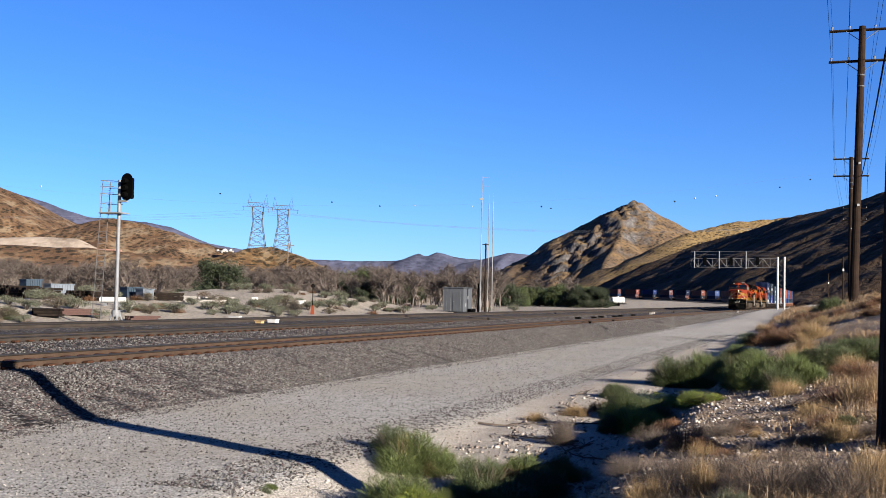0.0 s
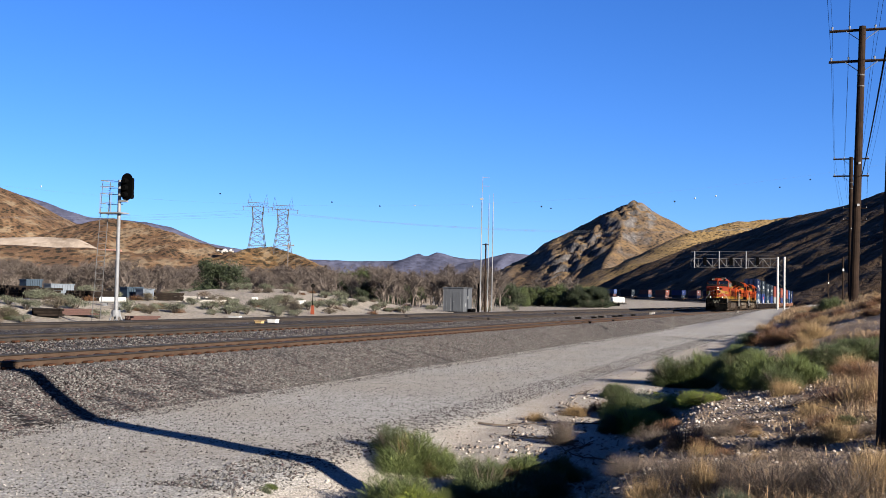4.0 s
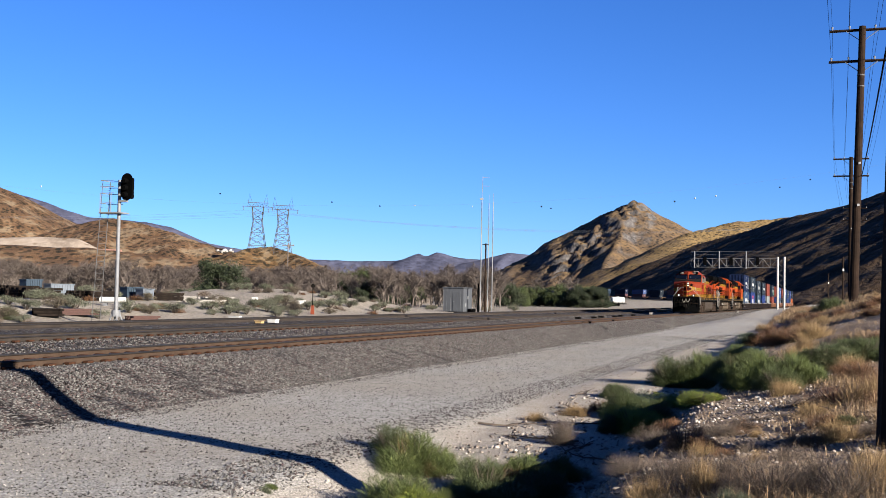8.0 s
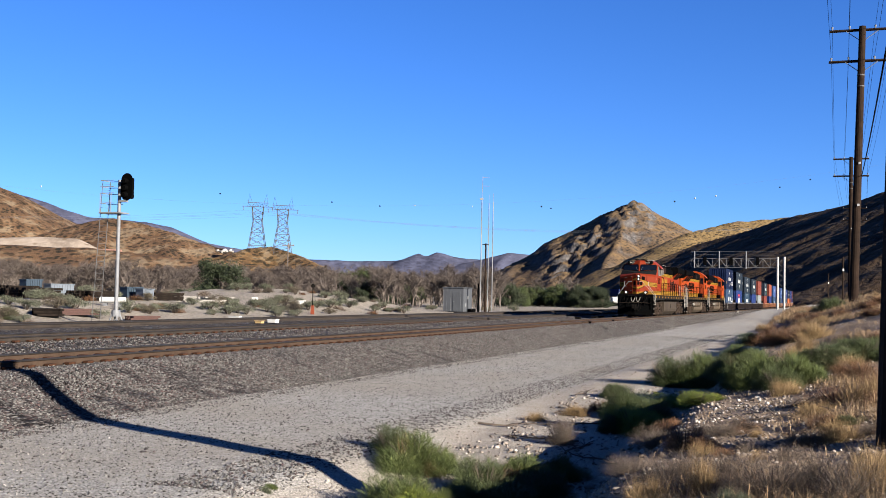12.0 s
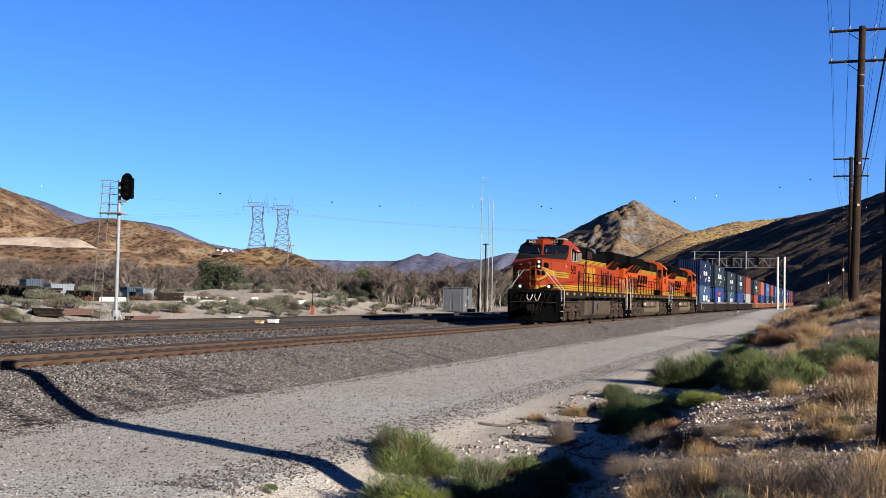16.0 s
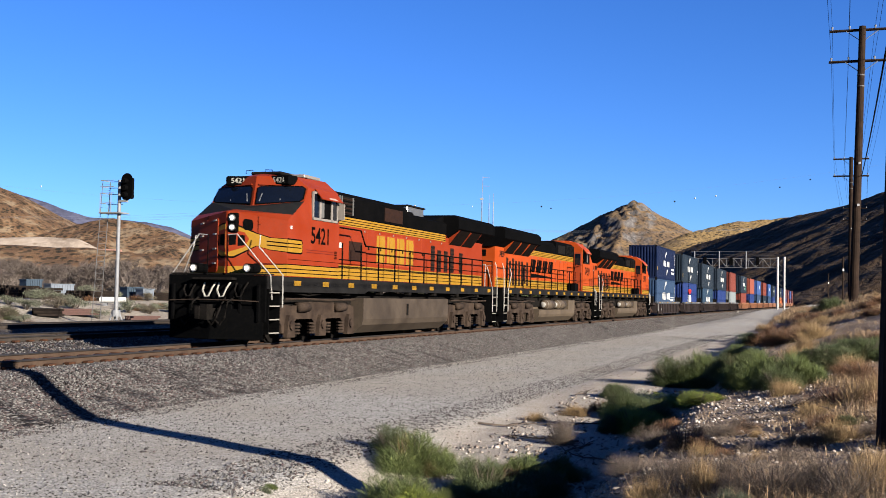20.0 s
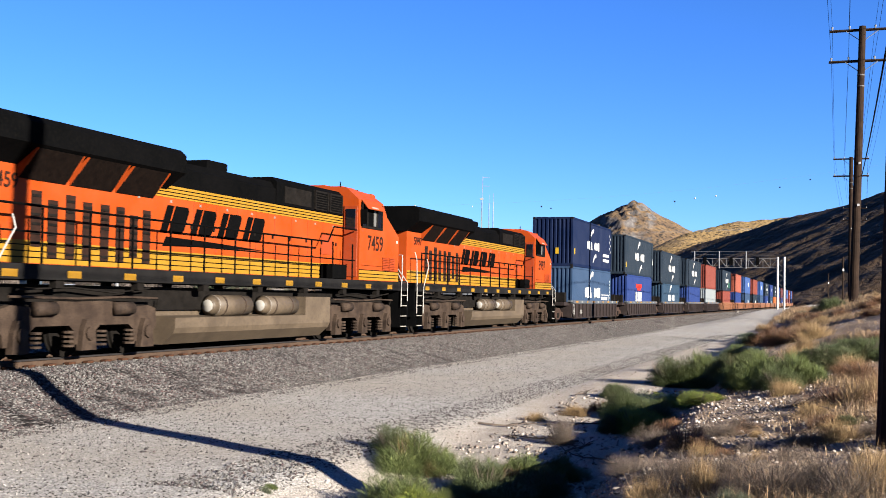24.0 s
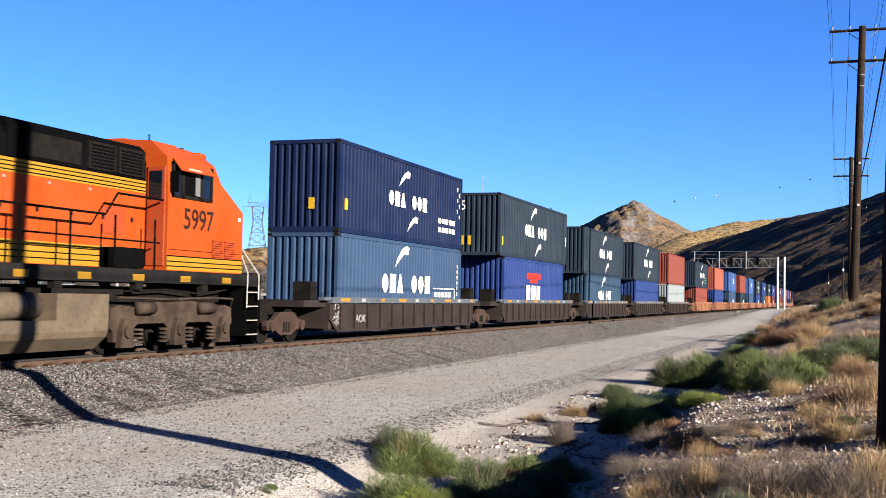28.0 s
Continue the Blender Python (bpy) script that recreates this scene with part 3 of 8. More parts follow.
def ballast_mat():
    """Packed crushed stone: cells of many tones with dark joints."""
    m = bpy.data.materials.new("crushed_stone")
    m.use_nodes = True
    nt = m.node_tree
    b = nt.nodes["Principled BSDF"]
    pos = nt.nodes.new("ShaderNodeNewGeometry").outputs["Position"]
    v = node(nt, "ShaderNodeTexVoronoi", Scale=15.0)
    nt.links.new(pos, v.inputs["Vector"])
    sep = nt.nodes.new("ShaderNodeSeparateColor")
    nt.links.new(v.outputs["Color"], sep.inputs[0])
    r = nt.nodes.new("ShaderNodeValToRGB")
    while len(r.color_ramp.elements) < len(STONE_TONES):
        r.color_ramp.elements.new(0.5)
    for e, (q, c) in zip(r.color_ramp.elements, STONE_TONES):
        e.position, e.color = q, (*(0.205 * k for k in c), 1)
    nt.links.new(sep.outputs[0], r.inputs[0])
    j = nt.nodes.new("ShaderNodeValToRGB")
    j.color_ramp.elements[0].position, j.color_ramp.elements[1].position = 0.35, 0.75
    j.color_ramp.elements[0].color, j.color_ramp.elements[1].color = (1, 1, 1, 1), (0.25, 0.23, 0.22, 1)
    nt.links.new(v.outputs["Distance"], j.inputs[0])
    mul = nt.nodes.new("ShaderNodeMix")
    mul.data_type, mul.blend_type = "RGBA", "MULTIPLY"
    mul.inputs[0].default_value = 1.0
    nt.links.new(r.outputs[0], mul.inputs[6])
    nt.links.new(j.outputs[0], mul.inputs[7])
    n = node(nt, "ShaderNodeTexNoise", Scale=0.35, Detail=6.0)
    nt.links.new(pos, n.inputs["Vector"])
    oil = nt.nodes.new("ShaderNodeValToRGB")
    oil.color_ramp.elements[0].position, oil.color_ramp.elements[1].position = 0.35, 0.6
    oil.color_ramp.elements[0].color, oil.color_ramp.elements[1].color = (0.62, 0.58, 0.55, 1), (1, 1, 1, 1)
    nt.links.new(n.outputs[0], oil.inputs[0])
    m2 = nt.nodes.new("ShaderNodeMix")
    m2.data_type, m2.blend_type = "RGBA", "MULTIPLY"
    m2.inputs[0].default_value = 1.0
    nt.links.new(mul.outputs[2], m2.inputs[6])
    nt.links.new(oil.outputs[0], m2.inputs[7])
    nt.links.new(m2.outputs[2], b.inputs["Base Color"])
    b.inputs["Roughness"].default_value = 0.95
    b.inputs["Specular IOR Level"].default_value = 0.1
    bp = node(nt, "ShaderNodeBump", Strength=1.0, Distance=0.05)
    bp.invert = True
    nt.links.new(v.outputs["Distance"], bp.inputs["Height"])
    nt.links.new(bp.outputs[0], b.inputs["Normal"])
    return m


BALLAST = ballast_mat()
TRACKS = [0.0, 7.3, 14.7]


def sweep(section, s0, s1, step, wobble=0.0, seed=1):
    """A strip of ground along the line; section holds (offset, z)."""
    ss = list(np.arange(s0, min(s1, 90), step)) + list(np.arange(90, s1, step * 4))
    rng = np.random.RandomState(seed)
    vs, fs, n = [], [], len(section)
    for s in ss:
        for o, z in section:
            q, a = along(s, o + (rng.randn() * wobble if wobble else 0))
            vs.append((q.x, q.y, z + grade(s) + (rng.randn() * wobble * 0.5 if wobble else 0)))
    for i in range(len(ss) - 1):
        for j in range(n - 1):
            fs.append((i * n + j, i * n + n + j, i * n + n + j + 1, i * n + j + 1))
    return vs, [f[::-1] for f in fs]


prof = [(-3.95, -0.86), (-3.6, -0.78), (-3.0, -0.62), (-2.4, -0.42), (-1.85, -0.21), (-1.5, -0.17), (1.6, -0.18), (2.4, -0.27), (3.6, -0.33), (5.0, -0.27), (5.7, -0.18), (8.9, -0.18), (9.8, -0.28), (12.2, -0.3), (13.1, -0.18), (16.3, -0.18), (17.4, -0.3), (19.4, -0.62)]
vs, fs = sweep(prof, -30, 760, 0.5, 0.03)
ballast = part("ballast", from_arrays("ballast", vs, fs), BALLAST, None)
tagged(ballast, "bed of crushed pinkish-grey stone under the tracks", "ballast", kind="structure")

RAIL = [(-0.07, -0.18), (-0.07, -0.165), (-0.02, -0.145), (-0.012, -0.05), (-0.036, -0.035), (-0.036, -0.006), (-0.02, 0.0), (0.02, 0.0), (0.036, -0.006), (0.036, -0.035), (0.012, -0.05), (0.02, -0.145), (0.07, -0.165), (0.07, -0.18)]


def make_tracks():
    tie_me = finish(box(-0.115, 0.115, -1.3, 1.3, -0.30, -0.165, 0.012), "tie")
    tie_me.materials.append(TIE)
    plate = finish(box(-0.09, 0.09, -0.17, 0.17, -0.166, -0.148, 0.004, tube([(-0.05, -0.1, -0.15), (-0.05, -0.1, -0.125)], 0.018, 5, tube([(0.05, -0.1, -0.15), (0.05, -0.1, -0.125)], 0.022, 5, box(-0.11, 0.11, -0.19, -0.075, -0.15, -0.105)))), "tie_plate")
    plate.materials.append(PLATE)
    for k, off in enumerate(TRACKS):
        track = new("railway_track")
        tagged(track, "straight railway track of rusty rails on wooden ties", "railway track", "tracks of the yard", "structure")
        for side in (-0.7535, 0.7535):
            vs, fs = sweep([(off + side + a, c) for a, c in RAIL], -30, 700, 6.0)
            me = from_arrays("rail", vs, fs, False)
            me.materials.append(RAIL_SIDE if off == 0 else RAIL_GREY)
            me.materials.append(RAIL_HEAD)
            w = len(RAIL) - 1
            idx = np.arange(len(me.polygons)) % w
            me.polygons.foreach_set("material_index", ((idx >= 4) & (idx <= 8)).astype(np.int32))
            part("rail", me, None, track)
        first, count = ((12, 300), (24, 120), (30, 80))[k]
        rng = random.Random(k)
        for i in range(count):
            q, a = along(first + 0.61 * i, off)
            m = pose(q.x, q.y, rng.uniform(-0.01, 0.008), 0, 0, 90 - AZ + rng.uniform(-1.2, 1.2))
            part("tie", tie_me, None, track).matrix_basis = m
            if k < 2 and i < (150, 70)[k]:
                for sd in (-0.7535, 0.7535):
                    e = along(first + 0.61 * i, off + sd)[0]
                    part("tie_plate", plate, None, track).matrix_basis = pose(e.x, e.y, 0, 0, 0, 90 - AZ)
        rest = bmesh.new()
        ends = list(np.arange(first + 0.61 * count, 420, 0.61)) + list(np.arange(-20, first, 0.61))
        vs, fs = [], []
        for s in ends:
            base = len(vs)
            for ds in (-0.115, 0.115):
                for o in (-1.3, 1.3):
                    for z in (-0.3, -0.166):
                        q = along(s + ds, off + o)[0]
                        vs.append((q.x, q.y, z))
            fs += [tuple(base + j for j in f) for f in ((0, 1, 3, 2), (4, 6, 7, 5), (0, 4, 5, 1), (2, 3, 7, 6), (1, 5, 7, 3))]
        rest.free()
        part("ties_beyond", from_arrays("ties_beyond", vs, fs, False), TIE, track)["kind"] = "stuff"


make_tracks()
# ---- locomotives: built heading -x, 22.3 m over the couplers, z = 0 on the rails ----
def both(fn):
    for sgn in (-1, 1):
        fn(sgn)


def wheel_mesh():
    bm = bmesh.new()
    prof = [(0.07, 0.03), (0.533, 0.03), (0.533, 0.10), (0.565, 0.12), (0.565, 0.145), (0.46, 0.145), (0.43, 0.10), (0.2, 0.10), (0.16, 0.145), (0.0, 0.145)]
    seg = 28
    rings = [[bm.verts.new((r * math.cos(2 * math.pi * k / seg), y - 0.09, r * math.sin(2 * math.pi * k / seg))) for k in range(seg)] for r, y in prof if r > 0]
    for a, b in zip(rings, rings[1:]):
        for k in range(seg):
            bm.faces.new((a[k], b[k], b[(k + 1) % seg], a[(k + 1) % seg]))
    bm.faces.new(rings[-1])
    bm.faces.new(rings[0][::-1])
    bmesh.ops.recalc_face_normals(bm, faces=bm.faces[:])
    return bm


WHEEL = {}
SPINNERS = []          # (wheelset, place on its thing, radius)


def wheelset(parent, x, radius=0.533):
    """Two wheels on an axle; it turns as the train rolls."""
    if radius not in WHEEL:
        k = radius / 0.533
        bm = wheel_mesh()
        bmesh.ops.scale(bm, vec=(k, 1, k), verts=bm.verts[:])
        far = wheel_mesh()
        bmesh.ops.scale(far, vec=(k, 1, k), verts=far.verts[:])
        bmesh.ops.rotate(far, cent=(0, 0, 0), matrix=Matrix.Rotation(math.pi, 3, "Z"), verts=far.verts[:])
        near_me, far_me = finish(bm, "wheel"), finish(far, "wheel")
        axle = finish(tube([(0, -0.95, 0), (0, 0.95, 0)], 0.085, 10), "axle")
        for me in (near_me, far_me, axle):
            me.materials.append(DARK)
        WHEEL[radius] = near_me, far_me, axle
    near_me, far_me, axle = WHEEL[radius]
    ob = part("wheelset", axle, None, parent)
    ob.location = (x, 0, radius)
    for me, y in ((near_me, -0.78), (far_me, 0.78)):
        w = part("wheel", me, None, ob)
        w.location = (0, y, 0)
    SPINNERS.append((ob, (x, 0, radius), radius))
    return ob


def loco_truck(parent, cx):
    frame_pts = [(-2.55, 0.62), (-2.5, 1.0), (-2.2, 1.07), (-1.6, 1.02), (-1.25, 1.12), (-0.6, 1.16), (0.6, 1.16), (1.25, 1.12), (1.6, 1.02), (2.2, 1.07), (2.5, 1.0), (2.55, 0.62), (2.42, 0.5), (2.38, 0.28), (1.72, 0.28), (1.68, 0.55), (1.5, 0.66), (0.5, 0.66), (0.36, 0.56), (0.33, 0.28), (-0.33, 0.28), (-0.36, 0.56), (-0.5, 0.66), (-1.5, 0.66), (-1.68, 0.55), (-1.72, 0.28), (-2.38, 0.28), (-2.42, 0.5)]

    def side(sgn):
        y0, y1 = sorted((sgn * 1.16, sgn * 1.30))
        t = part("truck_sideframe", prism([(cx + a, c) for a, c in frame_pts], y0, y1), DUSTY, parent, "dusty brown cast steel truck frame")
        for ax in (-2.04, 0.0, 2.04):
            y2, y3 = sorted((sgn * 1.28, sgn * 1.42))
            bx = prism([(cx + ax - 0.24, 0.16), (cx + ax + 0.24, 0.16), (cx + ax + 0.2, 0.55), (cx + ax + 0.1, 0.78), (cx + ax - 0.1, 0.78), (cx + ax - 0.2, 0.55)], y2, y3)
            part("axle_box", tube([(cx + ax, sgn * 1.4, 0.50), (cx + ax, sgn * 1.47, 0.50)], 0.14, 10, bx), DUSTY, t)
            for d in (-0.52, 0.52):
                if abs(ax + d) > 2.4:
                    continue
                sp = bmesh.new()
                for k in range(4):
                    tube([(cx + ax + d, sgn * 1.3, 0.24 + 0.09 * k), (cx + ax + d, sgn * 1.3, 0.285 + 0.09 * k)], 0.13, 8, sp)
                part("coil_spring", sp, DUSTY, t, "pale dusty coil spring")
        for ax in (-1.2, 1.35):
            part("brake_cylinder", tube([(cx + ax - 0.3, sgn * 1.36, 1.0), (cx + ax + 0.3, sgn * 1.36, 1.0)], 0.14, 10), DUSTY, t, smooth=True)
        part("cable_run", tube([(cx - 2.2, sgn * 1.33, 1.44), (cx - 0.9, sgn * 1.35, 1.33), (cx + 0.5, sgn * 1.34, 1.42), (cx + 2.1, sgn * 1.33, 1.36)], 0.022, 5), DARK, t)
        part("brake_pipe", tube([(cx - 2.4, sgn * 1.40, 1.22), (cx - 1.2, sgn * 1.40, 1.24), (cx + 0.4, sgn * 1.40, 1.2), (cx + 2.4, sgn * 1.40, 1.23)], 0.03, 5), DUSTY, t)
        part("sand_pipe", tube([(cx - 2.75, sgn * 1.2, 1.2), (cx - 2.72, sgn * 1.0, 0.5), (cx - 2.6, sgn * 0.85, 0.12)], 0.025, 5), DARK, t)

    both(side)
    part("truck_bolster", box(cx - 1.9, cx + 1.9, -1.1, 1.1, 0.62, 1.02), DARK, parent)
    for ax in (-2.04, 0.0, 2.04):
        wheelset(parent, cx + ax)


def corner_steps(parent, x, sgn, outward, white=True):
    """Boarding steps at a corner of the platform: side plates, four treads and bent grab irons."""
    y0, y1 = sorted((sgn * 1.05, sgn * 1.5))
    w = 0.62
    xa, xb = x - w / 2, x + w / 2
    st = part("step_well", box(xa, xb, *sorted((sgn * 1.0, sgn * 1.04)), 0.3, 1.55), BLACK, parent)
    for xx in (xa, xb):
        part("step_side", box(xx - 0.02, xx + 0.02, y0, y1, 0.28, 1.6), BLACK, st)
    for z in (0.32, 0.68, 1.04, 1.4):
        part("tread", box(xa + 0.03, xb - 0.03, y0, y1, z - 0.03, z), DARK, st)
        part("tread_edge", box(xa + 0.03, xb - 0.03, *sorted((sgn * 1.5, sgn * 1.515)), z - 0.02, z + 0.012), TREAD_WHITE, st, "white tread edge")
    for xx, h in ((xa - 0.03, 2.75), (xb + 0.03, 2.95)) if outward > 0 else ():
        lean = 0.55 * outward if xx * outward < x * outward else 0.0
        pts = [(xx, sgn * 1.53, 0.75), (xx, sgn * 1.53, 1.7), (xx - lean * 1.1, sgn * 1.5, h - 0.25), (xx - lean * 1.1, sgn * 1.42, h)]
        part("grab_iron", tube(pts, 0.018, 6), RAIL_WHITE, st, "white bent grab iron")


def coupler(parent, x, d):
    bm = box(*sorted((x, x + d * 0.55)), -0.10, 0.10, 0.74, 0.96)
    prism([(x + d * 0.5, 0.66), (x + d * 0.8, 0.66), (x + d * 0.8, 1.06), (x + d * 0.5, 1.06)], -0.16, 0.04, bm)
    box(*sorted((x + d * 0.62, x + d * 0.84)), 0.05, 0.17, 0.68, 1.02, 0, bm)
    part("coupler", bm, DARK, parent)
    for y, k in ((-0.55, 1), (0.5, 1), (-0.3, 0.8)):
        part("air_hose", tube([(x + d * 0.1, y, 1.25), (x + d * 0.42, y, 1.12 * k), (x + d * 0.46, y + 0.05, 0.72), (x + d * 0.4, y + 0.22, 0.52), (x + d * 0.38, y + 0.38, 0.64)], 0.026, 6), DARK, parent, "hanging rubber air hose")


PALE_FIGURE = paint("board_white", (0.5, 0.48, 0.42), 0.1)


def bilinear(q, u, v):
    a, b, c, d = [Vector(k) for k in q]
    return (a * (1 - u) + b * u) * (1 - v) + (d * (1 - u) + c * u) * v


def plate(q, uvs, lift, thick, outward, bm=None):
    """A thin plate whose outline is given in shares of the face q = (bottom a, bottom b, top b, top a)."""
    bm = bm or bmesh.new()
    a, b, c, d = [Vector(k) for k in q]
    nrm = (b - a).cross(d - a).normalized()
    if nrm.dot(Vector(outward)) < 0:
        nrm = -nrm
    mid = [bilinear(q, u, v) for u, v in uvs]
    top, low = [bm.verts.new(k + nrm * lift) for k in mid], [bm.verts.new(k + nrm * (lift - thick)) for k in mid]
    n = len(uvs)
    fs = [bm.faces.new(top), bm.faces.new(low[::-1])] + [bm.faces.new((low[i], low[(i + 1) % n], top[(i + 1) % n], top[i])) for i in range(n)]
    bmesh.ops.recalc_face_normals(bm, faces=fs)
    return bm


def round_rect(u0, u1, v0, v1, r=0.18):
    """Outline of a rectangle with cut corners."""
    a, b = (u1 - u0) * r, (v1 - v0) * r
    return [(u0 + a, v0), (u1 - a, v0), (u1 - a * 0.3, v0 + b * 0.3), (u1, v0 + b), (u1, v1 - b), (u1 - a * 0.3, v1 - b * 0.3), (u1 - a, v1), (u0 + a, v1), (u0 + a * 0.3, v1 - b * 0.3), (u0, v1 - b), (u0, v0 + b), (u0 + a * 0.3, v0 + b * 0.3)]


DECK_BLACK = stuff_mat("matt_anti_glare_black", (0.012, 0.012, 0.013), (0.02, 0.02, 0.021), 3, 0.8, 0.1, spec=0.05)
CAB_GLASS = stuff_mat("deep_blue_black_glass", (0.004, 0.006, 0.012), (0.007, 0.01, 0.018), 1, 0.12, 0.0, spec=0.35)
REFLECTOR = stuff_mat("silver_lamp_reflector", (0.75, 0.74, 0.7), (0.9, 0.88, 0.84), 8, 0.25, 0.0, 0.6)
FRAME_TAN = stuff_mat("pale_window_frame", (0.26, 0.23, 0.20), (0.34, 0.30, 0.27), 6, 0.5, 0.1)


def cab_body(loco, style, number):
    """Wide safety cab: a flat-fronted nose with raked cheeks, two-pane windshield, chamfered roof."""
    F, S0, S1, W = -10.34, -9.7, 1.52, 0.03
    old = style == "heritage"
    coat = ORANGE_RED if old else ORANGE
    bm = bmesh.new()
    V = {}

    def v(k, co):
        V[k] = bm.verts.new(co)

    v("cw", (-8.95, 0, 3.87)), v("mt", (-8.74, 0, 4.74)), v("rt", (-6.3, 0, 4.86)), v("mr", (-8.45, 0, 4.84))
    for k, sg in (("n", -1), ("f", 1)):
        v(k + "a", (F, sg * W, 1.85)), v(k + "c", (F, sg * W, 3.60))
        v(k + "b", (S0, sg * S1, 1.85)), v(k + "t", (S0, sg * S1, 3.38)), v(k + "w", (-8.66, sg * 1.49, 4.0))
        v(k + "h", (-8.97, sg * 0.1, 3.87)), v(k + "i", Vector((F, sg * W, 3.60)).lerp(Vector((-8.97, sg * 0.1, 3.87)), 0.3)), v(k + "j", Vector((S0, sg * S1, 3.38)).lerp(Vector((-8.66, sg * 1.49, 4.0)), 0.3)), v(k + "p", (-8.36, sg * 1.46, 4.42)), v(k + "q", (-8.3, sg * 1.02, 4.74)), v(k + "r", (-6.3, sg * 1.46, 4.42))
        v(k + "e", (-6.3, sg * 1.02, 4.80)), v(k + "s", (-6.3, sg * S1, 1.85)), v(k + "m", (-6.3, sg * S1, 3.42))
    polys = [("na", "nc", "fc", "fa"), ("nc", "ni", "fi", "fc")]
    for k in "nf":
        polys += [(k + "a", k + "b", k + "t", k + "c"), (k + "c", k + "t", k + "j", k + "i"), ("cw", k + "w", k + "p", "mt"), ("mt", k + "p", k + "q"),
                  ("mt", k + "q", "mr"), ("mr", k + "q", k + "e", "rt"), (k + "q", k + "p", k + "r", k + "e"), (k + "t", k + "m", k + "r", k + "p", k + "w", k + "j"), (k + "b", k + "s", k + "m", k + "t")]
    for q in polys:
        bm.faces.new([V[i] for i in q])
    bm.faces.new([V[i] for i in ("ns", "nm", "nr", "ne", "rt", "fe", "fr", "fm", "fs")])
    bmesh.ops.recalc_face_normals(bm, faces=bm.faces[:])
    deck = bmesh.new()
    for q in (("ni", "nj", "nw", "nh"), ("fi", "fj", "fw", "fh"), ("nh", "nw", "cw"), ("fh", "fw", "cw"), ("ni", "nh", "cw", "fh", "fi")):
        deck.faces.new([deck.verts.new(V[i].co) for i in q])
    bmesh.ops.remove_doubles(deck, verts=deck.verts[:], dist=0.001)
    bmesh.ops.recalc_face_normals(deck, faces=deck.faces[:])
    cab = part("cab", bm, coat, loco, "orange wide-nosed driver's cab")
    part("anti_glare_panel", deck, DECK_BLACK, cab, "matt black panel before the windshield")
    for sg in (-1, 1):
        cheek = [(F, sg * W, 1.85), (S0, sg * S1, 1.85), (S0, sg * S1, 3.38), (F, sg * W, 3.60)]
        upper = [(-8.95, 0, 3.87), (-8.66, sg * 1.49, 4.0), (-8.36, sg * 1.46, 4.42), (-8.74, 0, 4.74)]
        ahead, side_y = (-1, sg * 0.4, 0.1), sg * 1.525
        pane = [(0.07, 0.06), (0.9, 0.04), (0.95, 0.16), (0.95, 0.85), (0.89, 0.95), (0.12, 0.66), (0.07, 0.58)]
        part("windshield", plate(upper, pane, 0.03, 0.04, ahead), CAB_GLASS, cab, "dark windshield pane")
        part("windshield_gasket", plate(upper, [(0.5 + (u - 0.5) * 1.05, 0.43 + (w - 0.43) * 1.09) for u, w in pane], 0.018, 0.03, ahead), BLACK, cab)
        for u in (0.12, 0.52):
            part("wiper", plate(upper, [(u, 0.12), (u + 0.012, 0.12), (u + 0.05, 0.42), (u + 0.038, 0.42)], 0.045, 0.012, ahead), STEEL, cab)
        part("windshield_brow", plate(upper, [(0.08, 0.71), (0.9, 0.985), (0.9, 1.01), (0.08, 0.75)], 0.05, 0.05, ahead), coat, cab)
        # number board in its own housing above the pane
        turn = pose(-8.61, sg * 0.66, 4.585, 0, 0, sg * 11)
        hb = box(-0.03, 0.4, -0.38, 0.38, -0.11, 0.18, 0.04)
        bmesh.ops.transform(hb, matrix=turn, verts=hb.verts[:])
        board = part("number_board", hb, BLACK if old else coat, cab, "black number board with pale figures")
        letters(number, 0.22, turn @ pose(-0.036, 0, 0.035, 90, 0, -90), PALE_FIGURE, board, "board_number", sx=1.0)
        part("visor_rail", tube([(-8.6, sg * 0.2, 4.84), (-8.6, sg * 0.2, 4.93), (-8.6, sg * 0.42, 4.92), (-8.6, sg * 0.42, 4.82)], 0.012, 5), BLACK, cab)
        # stripes of the nose
        dark_edge = lambda q, uv, k: part("stripe_edge", plate(q, [(a, b) for a, b in uv], 0.006 + k, 0.012, ahead if q is cheek else (0, sg, 0)), BLACK, cab)
        flank = [(S0, sg * S1, 1.85), (-6.3, sg * S1, 1.85), (-6.3, sg * S1, 3.38), (S0, sg * S1, 3.38)]
        out = (0, sg, 0)
        band_top = 0.21
        part("nose_band", plate(cheek, [(0.0, 0.03), (1.0, 0.01), (1.0, band_top), (0.45, band_top - 0.04), (0.0, 0.14)], 0.009, 0.014, ahead), YELLOW, cab, "yellow nose stripe")
        part("flank_band", plate(flank, [(0, 0.01), (1, 0.01), (1, band_top), (0, band_top)], 0.008, 0.014, out), YELLOW, cab, "yellow stripe along the cab's foot")
        for z in (0.06, 0.13, band_top):
            part("pinstripe", plate(flank, [(0, z), (1, z), (1, z + 0.016), (0, z + 0.016)], 0.013, 0.012, out), BLACK, cab)
            part("pinstripe", plate(cheek, [(0.45, z - 0.02), (1, z), (1, z + 0.017), (0.45, z - 0.004)], 0.014, 0.012, ahead), BLACK, cab)
